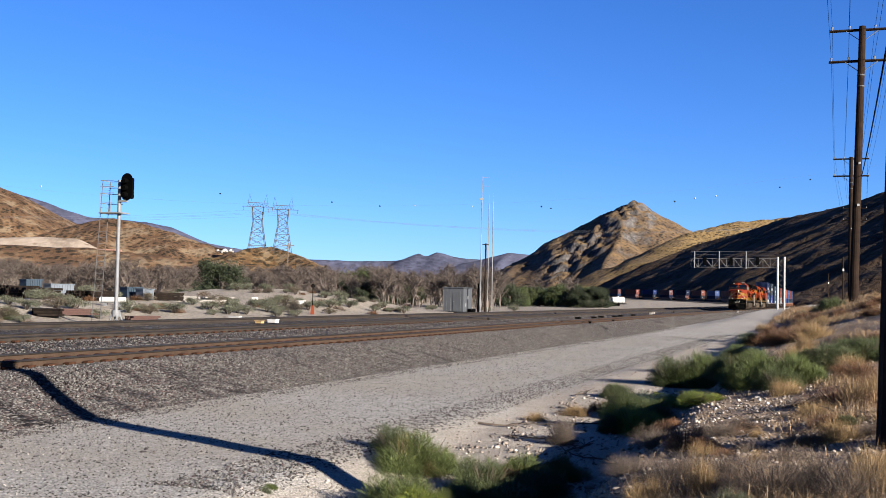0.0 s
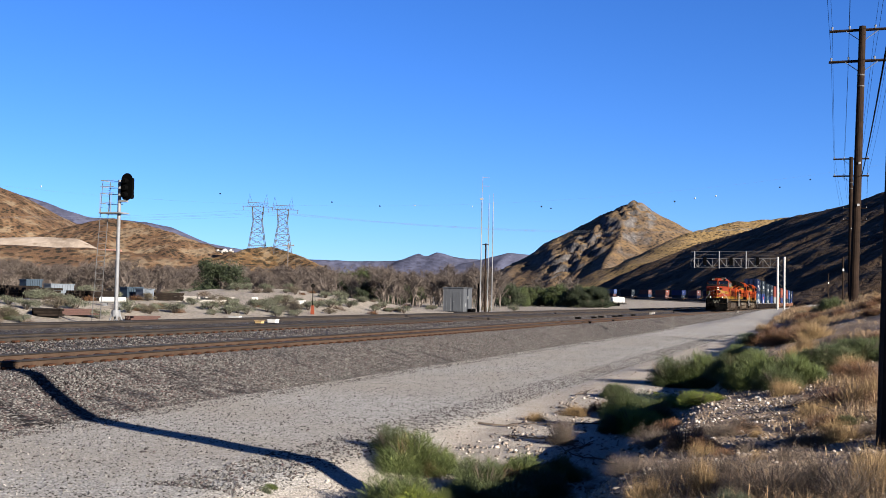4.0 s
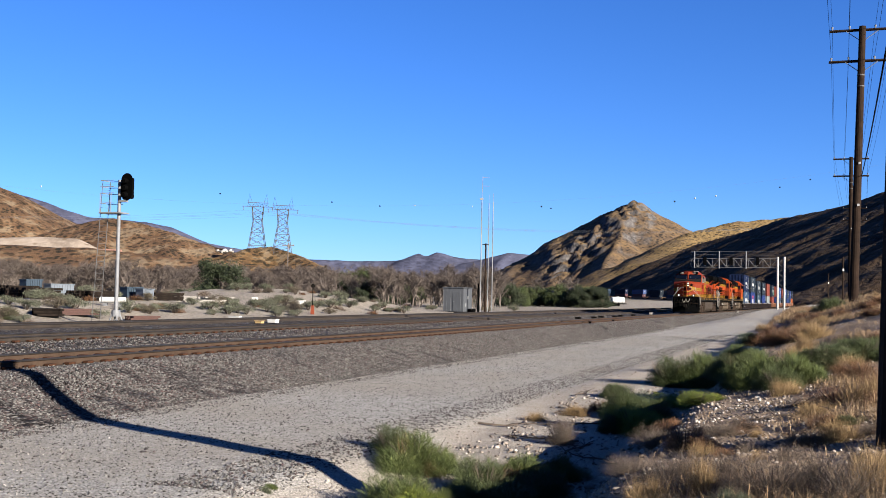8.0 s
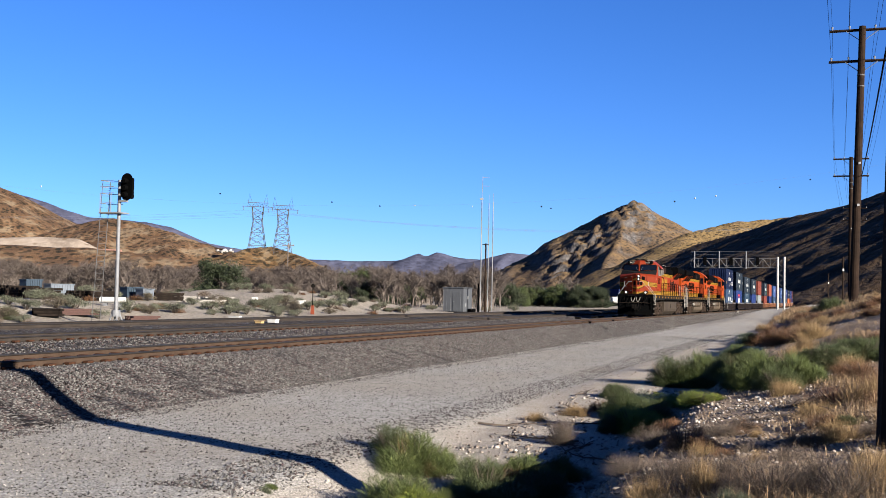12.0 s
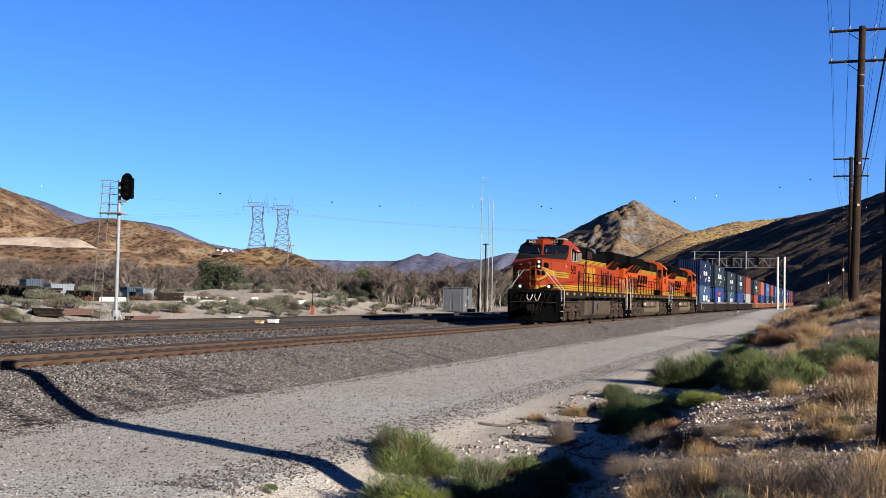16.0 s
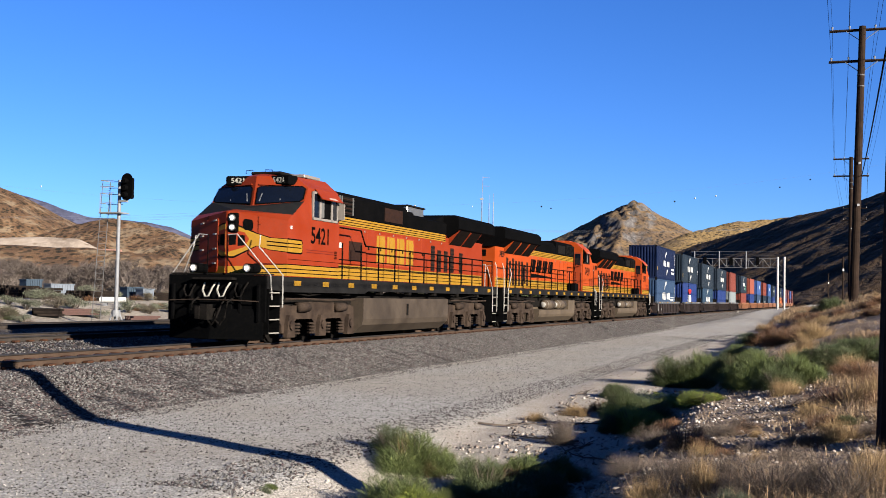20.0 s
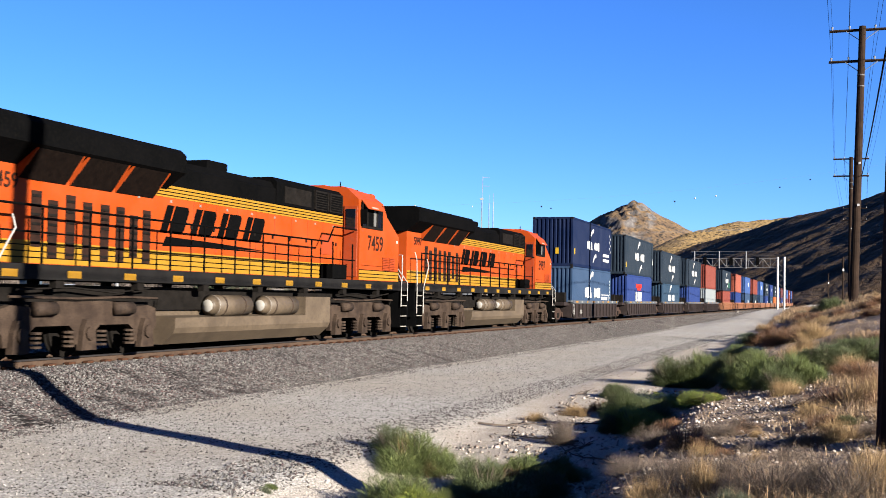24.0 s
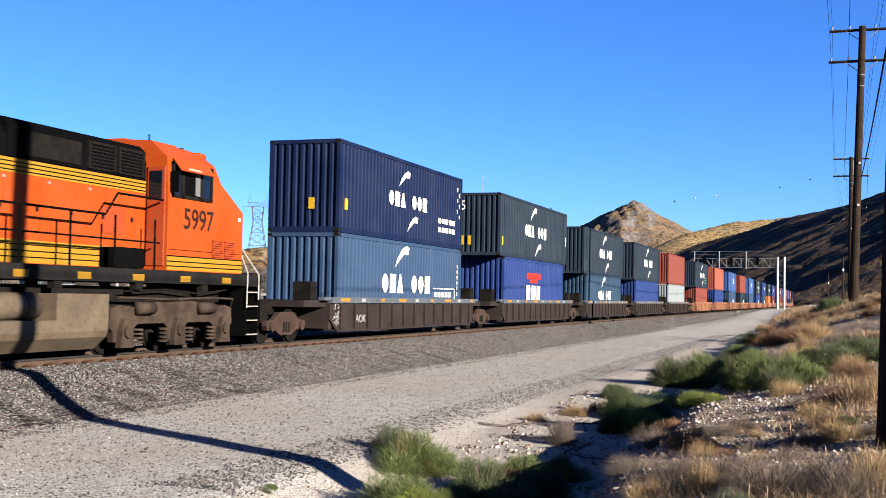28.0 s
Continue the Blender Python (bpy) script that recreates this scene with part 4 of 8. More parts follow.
        if old:
            wing = [(0.10, 0.30), (0.48, 0.50), (0.7, 0.455), (1.0, 0.44), (1.0, 0.665), (0.7, 0.655), (0.48, 0.70), (0.10, 0.80), (0.0, 0.80), (0.0, 0.30)]
            part("wing_edge", plate(cheek, [(min(1.0, a + 0.012 * (a < 0.9)), 0.555 + (b - 0.555) * 1.1) for a, b in wing], 0.008, 0.012, ahead), BLACK, cab)
            part("nose_wing", plate(cheek, wing, 0.012, 0.014, ahead), YELLOW, cab, "yellow winged nose emblem with dark edges")
            part("emblem_field", plate(cheek, [(0.0, 0.36), (0.28, 0.46), (0.36, 0.60), (0.28, 0.70), (0.0, 0.73)], 0.016, 0.014, ahead), coat, cab)
            for a in (0.02, 0.17):
                part("emblem_block", plate(cheek, [(a, 0.47), (a + 0.12, 0.49), (a + 0.12, 0.65), (a, 0.65)], 0.02, 0.014, ahead), BLACK, cab, "dark block of the nose emblem")
            for z in (0.52, 0.585):
                part("pinstripe", plate(cheek, [(0.66, z), (1.0, z - 0.005), (1.0, z + 0.017), (0.66, z + 0.017)], 0.018, 0.014, ahead), BLACK, cab)
            part("wing_edge", plate(flank, [(0, 0.415), (0.25, 0.415), (0.272, 0.45), (0.272, 0.64), (0.25, 0.685), (0, 0.685)], 0.008, 0.014, out), BLACK, cab)
            part("nose_wing", plate(flank, [(0, 0.44), (0.245, 0.44), (0.262, 0.47), (0.262, 0.625), (0.245, 0.66), (0, 0.66)], 0.012, 0.014, out), YELLOW, cab, "yellow stripe with dark edges")
            for z in (0.52, 0.585):
                part("pinstripe", plate(flank, [(0, z), (0.245, z), (0.245, z + 0.017), (0, z + 0.017)], 0.016, 0.014, out), BLACK, cab)
        part("nose_window", plate(cheek, round_rect(0.25, 0.42, 0.74, 0.92, 0.25), 0.014, 0.02, ahead), BLACK, cab, "small dark rounded nose window")
        part("cheek_seam", plate(cheek, [(0.5, 0.72), (0.508, 0.72), (0.508, 1.0), (0.5, 1.0)], 0.008, 0.012, ahead), BLACK, cab)
        part("lifting_lug", plate(cheek, [(0.51, 0.86), (0.56, 0.86), (0.56, 0.94), (0.51, 0.94)], 0.03, 0.03, ahead), coat, cab)
        # side windows in pale frames, one pane slid open
        y = side_y
        for x0, x1, open_ in ((-8.12, -7.72, False), (-7.62, -6.92, True), (-6.84, -6.5, False)):
            # the open one is a black sheet standing for the unlit cab inside
            part("side_window", box(x0, x1, *sorted((y - sg * 0.004, y - sg * 0.03)), 3.58, 4.28), BLACK if open_ else CAB_GLASS, cab, "dark side window pane")
        part("sliding_pane", box(-7.68, -7.42, *sorted((y + sg * 0.012, y - sg * 0.02)), 3.62, 4.22), GRID_GREY, cab, "grey sliding window pane")
        for x0, x1, z0, z1 in ((-8.18, -8.11, 3.52, 4.34), (-7.73, -7.61, 3.52, 4.34), (-6.93, -6.83, 3.52, 4.34), (-6.51, -6.45, 3.52, 4.34), (-8.18, -6.45, 3.52, 3.59), (-8.18, -6.45, 4.27, 4.34)):
            part("window_bar", box(x0, x1, *sorted((y + sg * 0.018, y - sg * 0.03)), z0, z1), FRAME_TAN if old else DARK, cab)
        aw = [(-7.95, y + sg * 0.2, 4.12), (-6.5, y + sg * 0.2, 4.12), (-6.5, y - sg * 0.04, 4.42), (-7.95, y - sg * 0.04, 4.42)]
        awning = part("window_awning", plate(aw, [(0, 0), (1, 0), (1, 1), (0, 1)], 0.012, 0.024, (0, sg, 1)), coat, cab, "orange sheet-metal window awning")
        part("chalky_scrape", plate(aw, [(0.35, 0.1), (0.8, 0.1), (0.7, 0.3), (0.4, 0.25)], 0.016, 0.006, (0, sg, 1)), PALE_MARK_EARLY, awning)
        part("mirror", box(-6.42, -6.37, *sorted((y, y + sg * 0.2)), 3.62, 4.1), FRAME_TAN if old else BLACK, cab)
        if not old:
            for x0 in (-9.3, -8.72):
                for k in range(8):
                    part("louvre", box(x0, x0 + 0.5, *sorted((y + sg * 0.004, y + sg * 0.03)), 2.22 + 0.055 * k, 2.25 + 0.055 * k), ORANGE_DARK, cab)
        else:
            for z in (2.56, 2.63):
                part("red_seam", box(-8.5, -6.7, *sorted((y, y + sg * 0.008)), z, z + 0.014), MAROON_LINE, cab)
            for k in range(5):
                part("vent_slot", box(-6.62, -6.47, *sorted((y, y + sg * 0.01)), 2.44 + 0.05 * k, 2.465 + 0.05 * k), BLACK, cab)
        part("panel_seam", box(-9.66, -6.35, *sorted((y, y + sg * 0.006)), 2.325, 2.335), BLACK, cab)
        part("ditch_light_housing", tube([(-10.66, sg * 0.82, 2.04), (-10.1, sg * 0.82, 2.04)], 0.13, 14), BLACK, cab)
        part("ditch_light_ring", tube([(-10.68, sg * 0.82, 2.04), (-10.64, sg * 0.82, 2.04)], 0.1, 14), REFLECTOR, cab)
        part("ditch_light", tube([(-10.7, sg * 0.82, 2.04), (-10.68, sg * 0.82, 2.04)], 0.06, 14), LAMP if old else STEEL, cab, "lit ditch light" if old else "ditch light, off")
        part("marker_plate", box(-9.55, -9.46, *sorted((y, y + sg * 0.012)), 3.16, 3.25), WHITE, cab)
    # door on the shaded cheek, lamps beside the ridge of the nose
    far = [(F, W, 1.85), (S0, S1, 1.85), (S0, S1, 3.38), (F, W, 3.60)]
    ahead = (-1, 0.4, 0)
    door = part("nose_door", plate(far, round_rect(0.2, 0.72, 0.05, 0.93, 0.06), 0.03, 0.04, ahead), coat, cab, "orange nose door in the shade")
    for z in (0.18, 0.42, 0.66, 0.88):
        for u in (0.24, 0.6):
            part("door_hinge", plate(far, [(u, z), (u + 0.08, z), (u + 0.08, z + 0.025), (u, z + 0.025)], 0.06, 0.04, ahead), FRAME_TAN, door)
    part("headlight_housing", box(F - 0.03, F + 0.16, -0.3, -0.04, 3.02, 3.56, 0.03), BLACK, cab)
    for z in (3.16, 3.42):
        part("headlight_ring", tube([(F - 0.01, -0.17, z), (F - 0.05, -0.17, z)], 0.09, 16), REFLECTOR, cab)
        part("headlight", tube([(F - 0.03, -0.17, z), (F - 0.07, -0.17, z)], 0.055, 14), LAMP if old else STEEL, cab, "lit round headlight" if old else "round headlight")
    # rear wall doors
    for sg in (-1, 1):
        dr = part("cab_door", box(-6.3, -6.27, *sorted((sg * 0.98, sg * 1.45)), 1.95, 4.2, 0.01), ORANGE_DARK, cab)
        part("door_window", box(-6.272, -6.25, *sorted((sg * 1.05, sg * 1.38)), 3.45, 4.1, 0.008), CAB_GLASS, dr)
    part("roof_hatch", box(-8.2, -7.2, -0.5, 0.5, 4.84, 4.93, 0.03), DARK if old else coat, cab)
    part("roof_plate", box(-7.6, -6.5, -0.95, 0.2, 4.8, 4.9, 0.02), FRAME_TAN if old else coat, cab)
    part("antenna", tube([(-7.0, 0.5, 4.8), (-7.0, 0.5, 5.05)], 0.02, 5), BLACK, cab)
    return cab


PALE_MARK_EARLY = paint("chalky_scrape", (0.5, 0.34, 0.28), 0.2)
MAROON_LINE = paint("maroon_line", (0.16, 0.012, 0.008), 0.1)
CAP_SILVER = stuff_mat("weathered_silver", (0.36, 0.34, 0.31), (0.5, 0.48, 0.44), 4, 0.5, 0.1, spec=0.2)
GRID_GREY = paint("frame_grey", (0.16, 0.16, 0.155), 0.2)
SCREEN = stuff_mat("black_intake_mesh", (0.006, 0.004, 0.0035), (0.014, 0.009, 0.007), 8, 0.85, 0.3, spec=0.02)


def locomotive(style, number, label):
    coat = ORANGE_RED if style == "heritage" else ORANGE
    loco = thing("locomotive", label, "locomotive", "locomotives of the train")
    # underframe
    bm = prism([(-10.75, 1.54), (-10.75, 1.85), (10.85, 1.85), (10.85, 1.54), (9.7, 1.56), (-9.7, 1.56)] if style != "heritage" else [(-10.75, 1.50), (-10.75, 1.85), (10.85, 1.85), (10.85, 1.52), (9.7, 1.5), (-3.9, 1.5), (-4.2, 1.42), (-9.7, 1.42)], -1.5, 1.5)
    deck = part("underframe", bm, GREY_DECK, loco, "dark grey steel underframe")
    part("deck_equipment", box(-9.4, 9.4, -1.05, 1.05, 0.95, 1.47), DARK, loco)
    for sg in (-1, 1):
        for k in range(11):
            x = -9.2 + 1.86 * k
            y = sg * 1.502
            part("reflector", box(x, x + 0.42, *sorted((y, y + sg * 0.008)), 1.6, 1.74), YELLOW, deck, "yellow reflective strip")
        for k in range(7):
            part("jack_pad", box(-8.2 + 2.7 * k, -7.95 + 2.7 * k, *sorted((sg * 1.3, sg * 1.46)), 1.4, 1.56), DARK, deck)
    # pilots and plow
    for d, x in ((-1, -10.75), (1, 10.85)):
        part("pilot", box(*sorted((x, x + d * 0.06)), -1.48, 1.48, 0.62, 1.85), BLACK, loco)
        coupler(loco, x, d)
        for sg in (-1, 1):
            corner_steps(loco, x - d * 0.42, sg, d)
        part("drop_step", box(*sorted((x + d * 0.05, x + d * 0.3)), -0.6, 0.6, 1.72, 1.78), DARK, loco)
    for y in (-0.42, 0.02, -0.95, 0.6):
        part("control_hose", tube([(-10.8, y, 1.66), (-10.95, y + 0.03, 1.5), (-10.98, y + 0.12, 1.28), (-10.98, y + 0.22, 1.26), (-10.95, y + 0.32, 1.45), (-10.8, y + 0.34, 1.64)], 0.024, 6), PALE_FIGURE if y > -0.6 and y < 0.3 else DARK, loco, "looped hose on the pilot")
    part("front_walkway", box(-10.74, -10.3, -1.45, 1.45, 1.86, 1.9), DARK, loco)
    part("pilot_recess", box(-10.86, -10.81, -0.5, 0.5, 0.62, 1.2, 0.02), BLACK, loco)
    for y in (-1.3, -0.75, 0.75, 1.3):
        part("pilot_gusset", box(-10.9, -10.81, y - 0.03, y + 0.03, 0.62, 1.6), BLACK, loco)
    part("uncoupling_lever", tube([(-10.95, -1.35, 1.15), (-10.98, -0.6, 1.18), (-10.98, 0.6, 1.18), (-10.95, 1.35, 1.15)], 0.018, 5), DUSTY, loco)
    plow = bmesh.new()
    for sg in (-1, 1):
        quad_slab([(-11.15, 0, 0.14), (-10.8, sg * 1.42, 0.14), (-10.8, sg * 1.42, 0.95), (-10.95, 0, 0.95)][::-sg], 0, 1, 0, 1, 0.0, plow, 0.05)
    part("snow_plow", plow, BLACK, loco, "black steel snow plow")
    cab = cab_body(loco, style, number)
    for sg in (-1, 1):
        rot = pose(-7.6, sg * 1.53, 3.04, 90, 0, 0 if sg == -1 else 180)
        letters(number, 0.68, rot, BLACK if style == "heritage" else VENT, cab, "road_number", sx=0.98)
        if style != "heritage":
            letters(number, 0.42, pose(9.2, sg * 0.945, 3.42, 90, 0, 0 if sg == -1 else 180), VENT, cab, "road_number")
    # long hood
    top = 4.42
    hood = part("hood", prism([(-0.93, 1.85), (-0.93, 3.86), (0.93, 3.86), (0.93, 1.85)], -6.28, 10.35, axis="x"), coat, loco, "orange engine hood")
    part("hood_top", prism([(-0.935, 3.86), (-0.935, top - 0.12), (-0.74, top), (0.74, top), (0.935, top - 0.12), (0.935, 3.86)], -6.27, 10.34, axis="x"), BLACK, loco, "black hood roof")
    for sg in (-1, 1):
        y = sg * 0.93
        ys = sorted((y, y + sg * 0.008))
        part("upper_stripe", box(-6.27, 5.3 if style == "heritage" else 4.6, *ys, 3.58, 3.86), YELLOW, hood, "yellow stripe with thin dark lines")
        for z in (3.62, 3.70, 3.78):
            part("pinstripe", box(-6.27, 5.3 if style == "heritage" else 4.6, *sorted((y, y + sg * 0.012)), z, z + 0.022), BLACK, hood)
        part("lower_stripe", box(-6.27, 10.3, *ys, 1.88, 2.32), YELLOW, hood, "yellow stripe with thin dark lines")
        for z in (1.98, 2.10, 2.22):
            part("pinstripe", box(-6.27, 10.3, *sorted((y, y + sg * 0.012)), z, z + 0.022), BLACK, hood)
        # brand name as plain blocks: each a stem and a body, dark-edged on the older unit
        old = style == "heritage"
        x0, pitch, wide = (-1.9, 0.94, 0.74) if old else (-1.0, 1.28, 0.98)
        h0, h1 = (2.47, 3.42) if old else (2.74, 3.40)
        lean = 0 if old else 0.3
        for k in range(4):
            xa = x0 + pitch * k
            body = [(0.36, 0), (0.9, 0), (1, 0.14), (1, 0.86), (0.9, 1), (0.36, 1)]
            stem = [(0, 0), (0.29, 0), (0.29, 1), (0, 1)]
            for shape in (body, stem):
                q = [((a * wide if sg == -1 else wide - a * wide) + xa + lean * (c - 0.5) * -sg, h0 + (h1 - h0) * c) for a, c in shape]
                part("brand_block", prism(q, *sorted((y, y + sg * 0.012))), YELLOW if old else BLACK, hood, "plain block of the brand marking")
            if old:
                part("brand_edge", box(xa - 0.05, xa + wide + 0.06, *sorted((y, y + sg * 0.007)), h0 - 0.06, h1 + 0.04), ORANGE_DARK, hood)
        if not old:
            tip = lambda a: a if sg == -1 else 2.9 - a
            part("brand_swoosh", prism([(tip(-0.95), 2.43), (tip(-0.8), 2.66), (tip(1.4), 2.62), (tip(4.1), 2.53), (tip(1.4), 2.50)], *sorted((y, y + sg * 0.01))), BLACK, hood, "black swoosh below the brand blocks")
        # engine room doors and grilles
        for k in range(9):
            xa = -5.9 + 1.05 * k
            part("hood_door_seam", box(xa, xa + 0.025, *sorted((y, y + sg * 0.006)), 2.33, 3.54), ORANGE_DARK, hood)
            part("door_latch", box(xa + 0.1, xa + 0.16, *sorted((y, y + sg * 0.03)), 2.9, 3.0), DARK, hood)
        if old:
            part("cabinet_door", box(-5.75, -2.95, *sorted((y, y + sg * 0.06)), 2.36, 3.32, 0.012), coat, hood, "flush orange cabinet door")
            part("access_panel", box(-4.35, -3.3, *sorted((y, y + sg * 0.075)), 2.5, 3.1), VENT, hood, "brown mesh panel")
            part("white_notice", box(-5.1, -4.95, *sorted((y, y + sg * 0.068)), 2.85, 3.02), WHITE, hood)
        else:
            part("access_panel", box(-5.5, -4.7, *sorted((y, y + sg * 0.015)), 2.6, 3.2), ORANGE_DARK, hood)
        for k in range(9):
            part("white_notice", box(-5.6 + 1.3 * k, -5.53 + 1.3 * k, *sorted((y, y + sg * 0.014)), 3.46, 3.52), FRAME_TAN, hood)
        for xa, z0, z1 in ((3.6, 2.35, 3.35), (4.35, 2.35, 3.2), (5.15, 2.35, 3.2), (5.95, 2.35, 3.35), (7.1, 2.35, 3.2)) if style == "heritage" else ((4.35, 2.0, 3.2), (4.85, 2.1, 3.05), (5.35, 2.0, 3.2), (5.9, 2.0, 3.2), (6.5, 2.0, 3.2), (7.05, 2.0, 3.3), (7.6, 2.0, 3.15), (8.1, 2.2, 3.3)):
            g = part("hood_grille", box(xa, xa + (0.42 if style == "heritage" else 0.3), *sorted((y, y + sg * 0.014)), z0, z1), VENT, hood, "dark slatted hood grille")
            for k in range(6):
                zz = z0 + 0.06 + (z1 - z0) * k / 6
                part("slat", box(xa + 0.02, xa + (0.4 if style == "heritage" else 0.28), *sorted((y + sg * 0.012, y + sg * 0.03)), zz, zz + 0.05), DARK, g)
    # dynamic brake box, horns, exhaust, radiator wings
    old = style == "heritage"
    b1 = 0.9 if old else -1.7
    grid = part("brake_grid_box", prism([(-0.96, 3.88), (-0.96, 4.5), (-0.8, 4.64), (0.8, 4.64), (0.96, 4.5), (0.96, 3.88)], -6.2, b1, axis="x"), BLACK, loco, "black brake grid box")
    for sg in (-1, 1):
        for xa in (-6.1, -5.05):
            part("grid_frame", box(xa, xa + 0.95, *sorted((sg * 0.955, sg * 0.99)), 3.92, 4.5), DARK, grid)
            for k in range(7):
                part("grid_louvre", box(xa + 0.08, xa + 0.87, *sorted((sg * 0.98, sg * 1.01)), 3.97 + 0.073 * k, 4.005 + 0.073 * k), BLACK if k % 2 or not old else VENT, grid)
            for xx in (xa + 0.02, xa + 0.9):
                part("frame_bar", box(xx, xx + 0.05, *sorted((sg * 0.985, sg * 1.02)), 3.92, 4.5), GRID_GREY if old else DARK, grid)
        part("access_cover", box(b1 - 2.2, b1 - 0.5, *sorted((sg * 0.955, sg * 0.975)), 3.95, 4.42), VENT if old else DARK, grid)
    part("hood_hump", prism([(-0.9, 4.3), (-0.78, 4.5), (0.78, 4.5), (0.9, 4.3)], b1, 3.4 if not old else 1.9, axis="x"), BLACK, loco)
    hx = 1.2 if old else 2.6
    for k, y in enumerate((-0.34, -0.1, 0.14)):
        part("air_horn", tube([(hx + 0.1 * k, y, 4.62), (hx + 0.42 + 0.1 * k, y, 4.62)], 0.05, 10, None, 0.11), BLACK, loco, "black trumpet horn")
    part("exhaust_outlet", box(2.1 if old else 0.2, 3.9 if old else 1.2, -0.5, 0.5, top, top + 0.36, 0.04), SILVER if old else BLACK, loco, "silver exhaust outlet" if old else "black exhaust outlet")
    if old:
        part("stack_rim", box(2.05, 3.95, -0.55, 0.55, top + 0.34, top + 0.4, 0.01), DARK, loco)
    r0 = 5.4 if old else 3.75
    wing = prism([(-0.93, 3.75), (-1.46, 4.12), (-1.46, 4.52), (-1.3, 4.66), (1.3, 4.66), (1.46, 4.52), (1.46, 4.12), (0.93, 3.75)], r0, 10.5, axis="x")
    rad = part("radiator", wing, BLACK, loco, "black overhanging radiator housing")
    part("radiator_nose", prism([(r0 - 1.3, top - 0.06), (r0, 4.62), (r0, top - 0.2)], -0.8, 0.8), BLACK, rad)
    for k in range(9):
        part("radiator_louvre", box(r0 + 0.3 + 0.5 * k, r0 + 0.7 + 0.5 * k, -1.1, 1.1, 4.66, 4.685), DARK, rad)
    for sg in (-1, 1):
        for xa, xb in ((5.75, 7.2), (7.35, 8.7)) if old else ((4.3, 5.7), (5.85, 7.25), (7.4, 8.8)):
            quads = quad_slab([(xa, sg * 0.95, 3.5), (xb, sg * 0.95, 3.5), (xb, sg * 1.38, 4.06), (xa, sg * 1.38, 4.06)], 0, 1, 0, 1, 0.01)
            part("radiator_screen", quads, SCREEN, rad, "slanted dark intake screen")
            for xx in (xa, xb):
                part("screen_cheek", prism([(sg * 0.94, 3.5), (sg * 1.4, 4.06), (sg * 0.94, 4.06)], xx - 0.02, xx + 0.02, None, "x"), coat, rad)
    # rear end
    part("rear_number_plate", box(10.35, 10.37, -0.5, 0.5, 3.3, 3.6), BLACK, hood)
    part("rear_headlight", tube([(10.35, 0, 3.9), (10.42, 0, 3.9)], 0.13, 12), STEEL, hood)
    # handrails along the walkway
    rail_mat = BLACK
    for sg in (-1, 1):
        hr = part("handrail", tube([(-6.2, sg * 1.46, 3.42), (-4.5, sg * 1.46, 3.42), (-4.1, sg * 1.46, 2.95), (10.2, sg * 1.46, 2.95)], 0.026, 6), rail_mat, loco, "dark tubular walkway handrail")
        part("mid_rail", tube([(-6.1, sg * 1.46, 2.45), (10.2, sg * 1.46, 2.45)], 0.02, 6), rail_mat, hr)
        for k in range(12):
            x = -5.9 + 1.46 * k
            part("stanchion", tube([(x, sg * 1.47, 1.62), (x, sg * 1.46, 2.96)], 0.026, 6), rail_mat, hr)
        if not old:
            part("toolbox", box(-5.6, -4.6, *sorted((sg * 1.0, sg * 1.42)), 1.86, 2.3, 0.02), BLACK, loco)
    for y in (-0.95, 0.95):
        sg = -1 if y < 0 else 1
        part("front_handrail", tube([(-10.8, sg * 0.3, 2.93), (-10.8, sg * 0.58, 2.95), (-10.62, sg * 1.52, 1.85), (-10.57, sg * 1.55, 1.2)], 0.017, 6), RAIL_WHITE, loco, "white bent handrail before the nose")
        part("corner_handrail", tube([(-10.28, sg * 1.0, 2.95), (-10.36, sg * 1.02, 2.62), (-9.98, sg * 1.55, 1.88), (-9.96, sg * 1.55, 1.0)], 0.017, 6), RAIL_WHITE, loco, "white bent grab iron at the corner")
        part("handrail_post", tube([(-10.8, sg * 0.3, 1.85), (-10.8, sg * 0.3, 2.95)], 0.018, 6), BLACK, loco)
        part("rear_handrail", tube([(10.78, y, 1.85), (10.8, y, 2.85), (10.8, y * 0.3, 2.85), (10.78, y * 0.3, 1.85)], 0.022, 6), RAIL_WHITE, loco, "white end handrail")
    # fuel tank and air reservoirs
    if style == "heritage":
        tp = [(-1.45, 0.42), (-1.5, 0.6), (-1.5, 1.28), (1.5, 1.28), (1.5, 0.6), (1.45, 0.42), (1.15, 0.16), (-1.15, 0.16)]
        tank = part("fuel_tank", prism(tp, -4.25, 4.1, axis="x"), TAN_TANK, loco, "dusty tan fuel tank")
    else:
        tp = [(-1.45, 0.42), (-1.5, 0.55), (-1.5, 0.78), (-0.95, 0.82), (-0.95, 1.3), (0.95, 1.3), (0.95, 0.82), (1.5, 0.78), (1.5, 0.55), (1.45, 0.42), (1.15, 0.16), (-1.15, 0.16)]
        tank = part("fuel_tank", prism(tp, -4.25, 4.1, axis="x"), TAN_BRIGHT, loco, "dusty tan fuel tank")
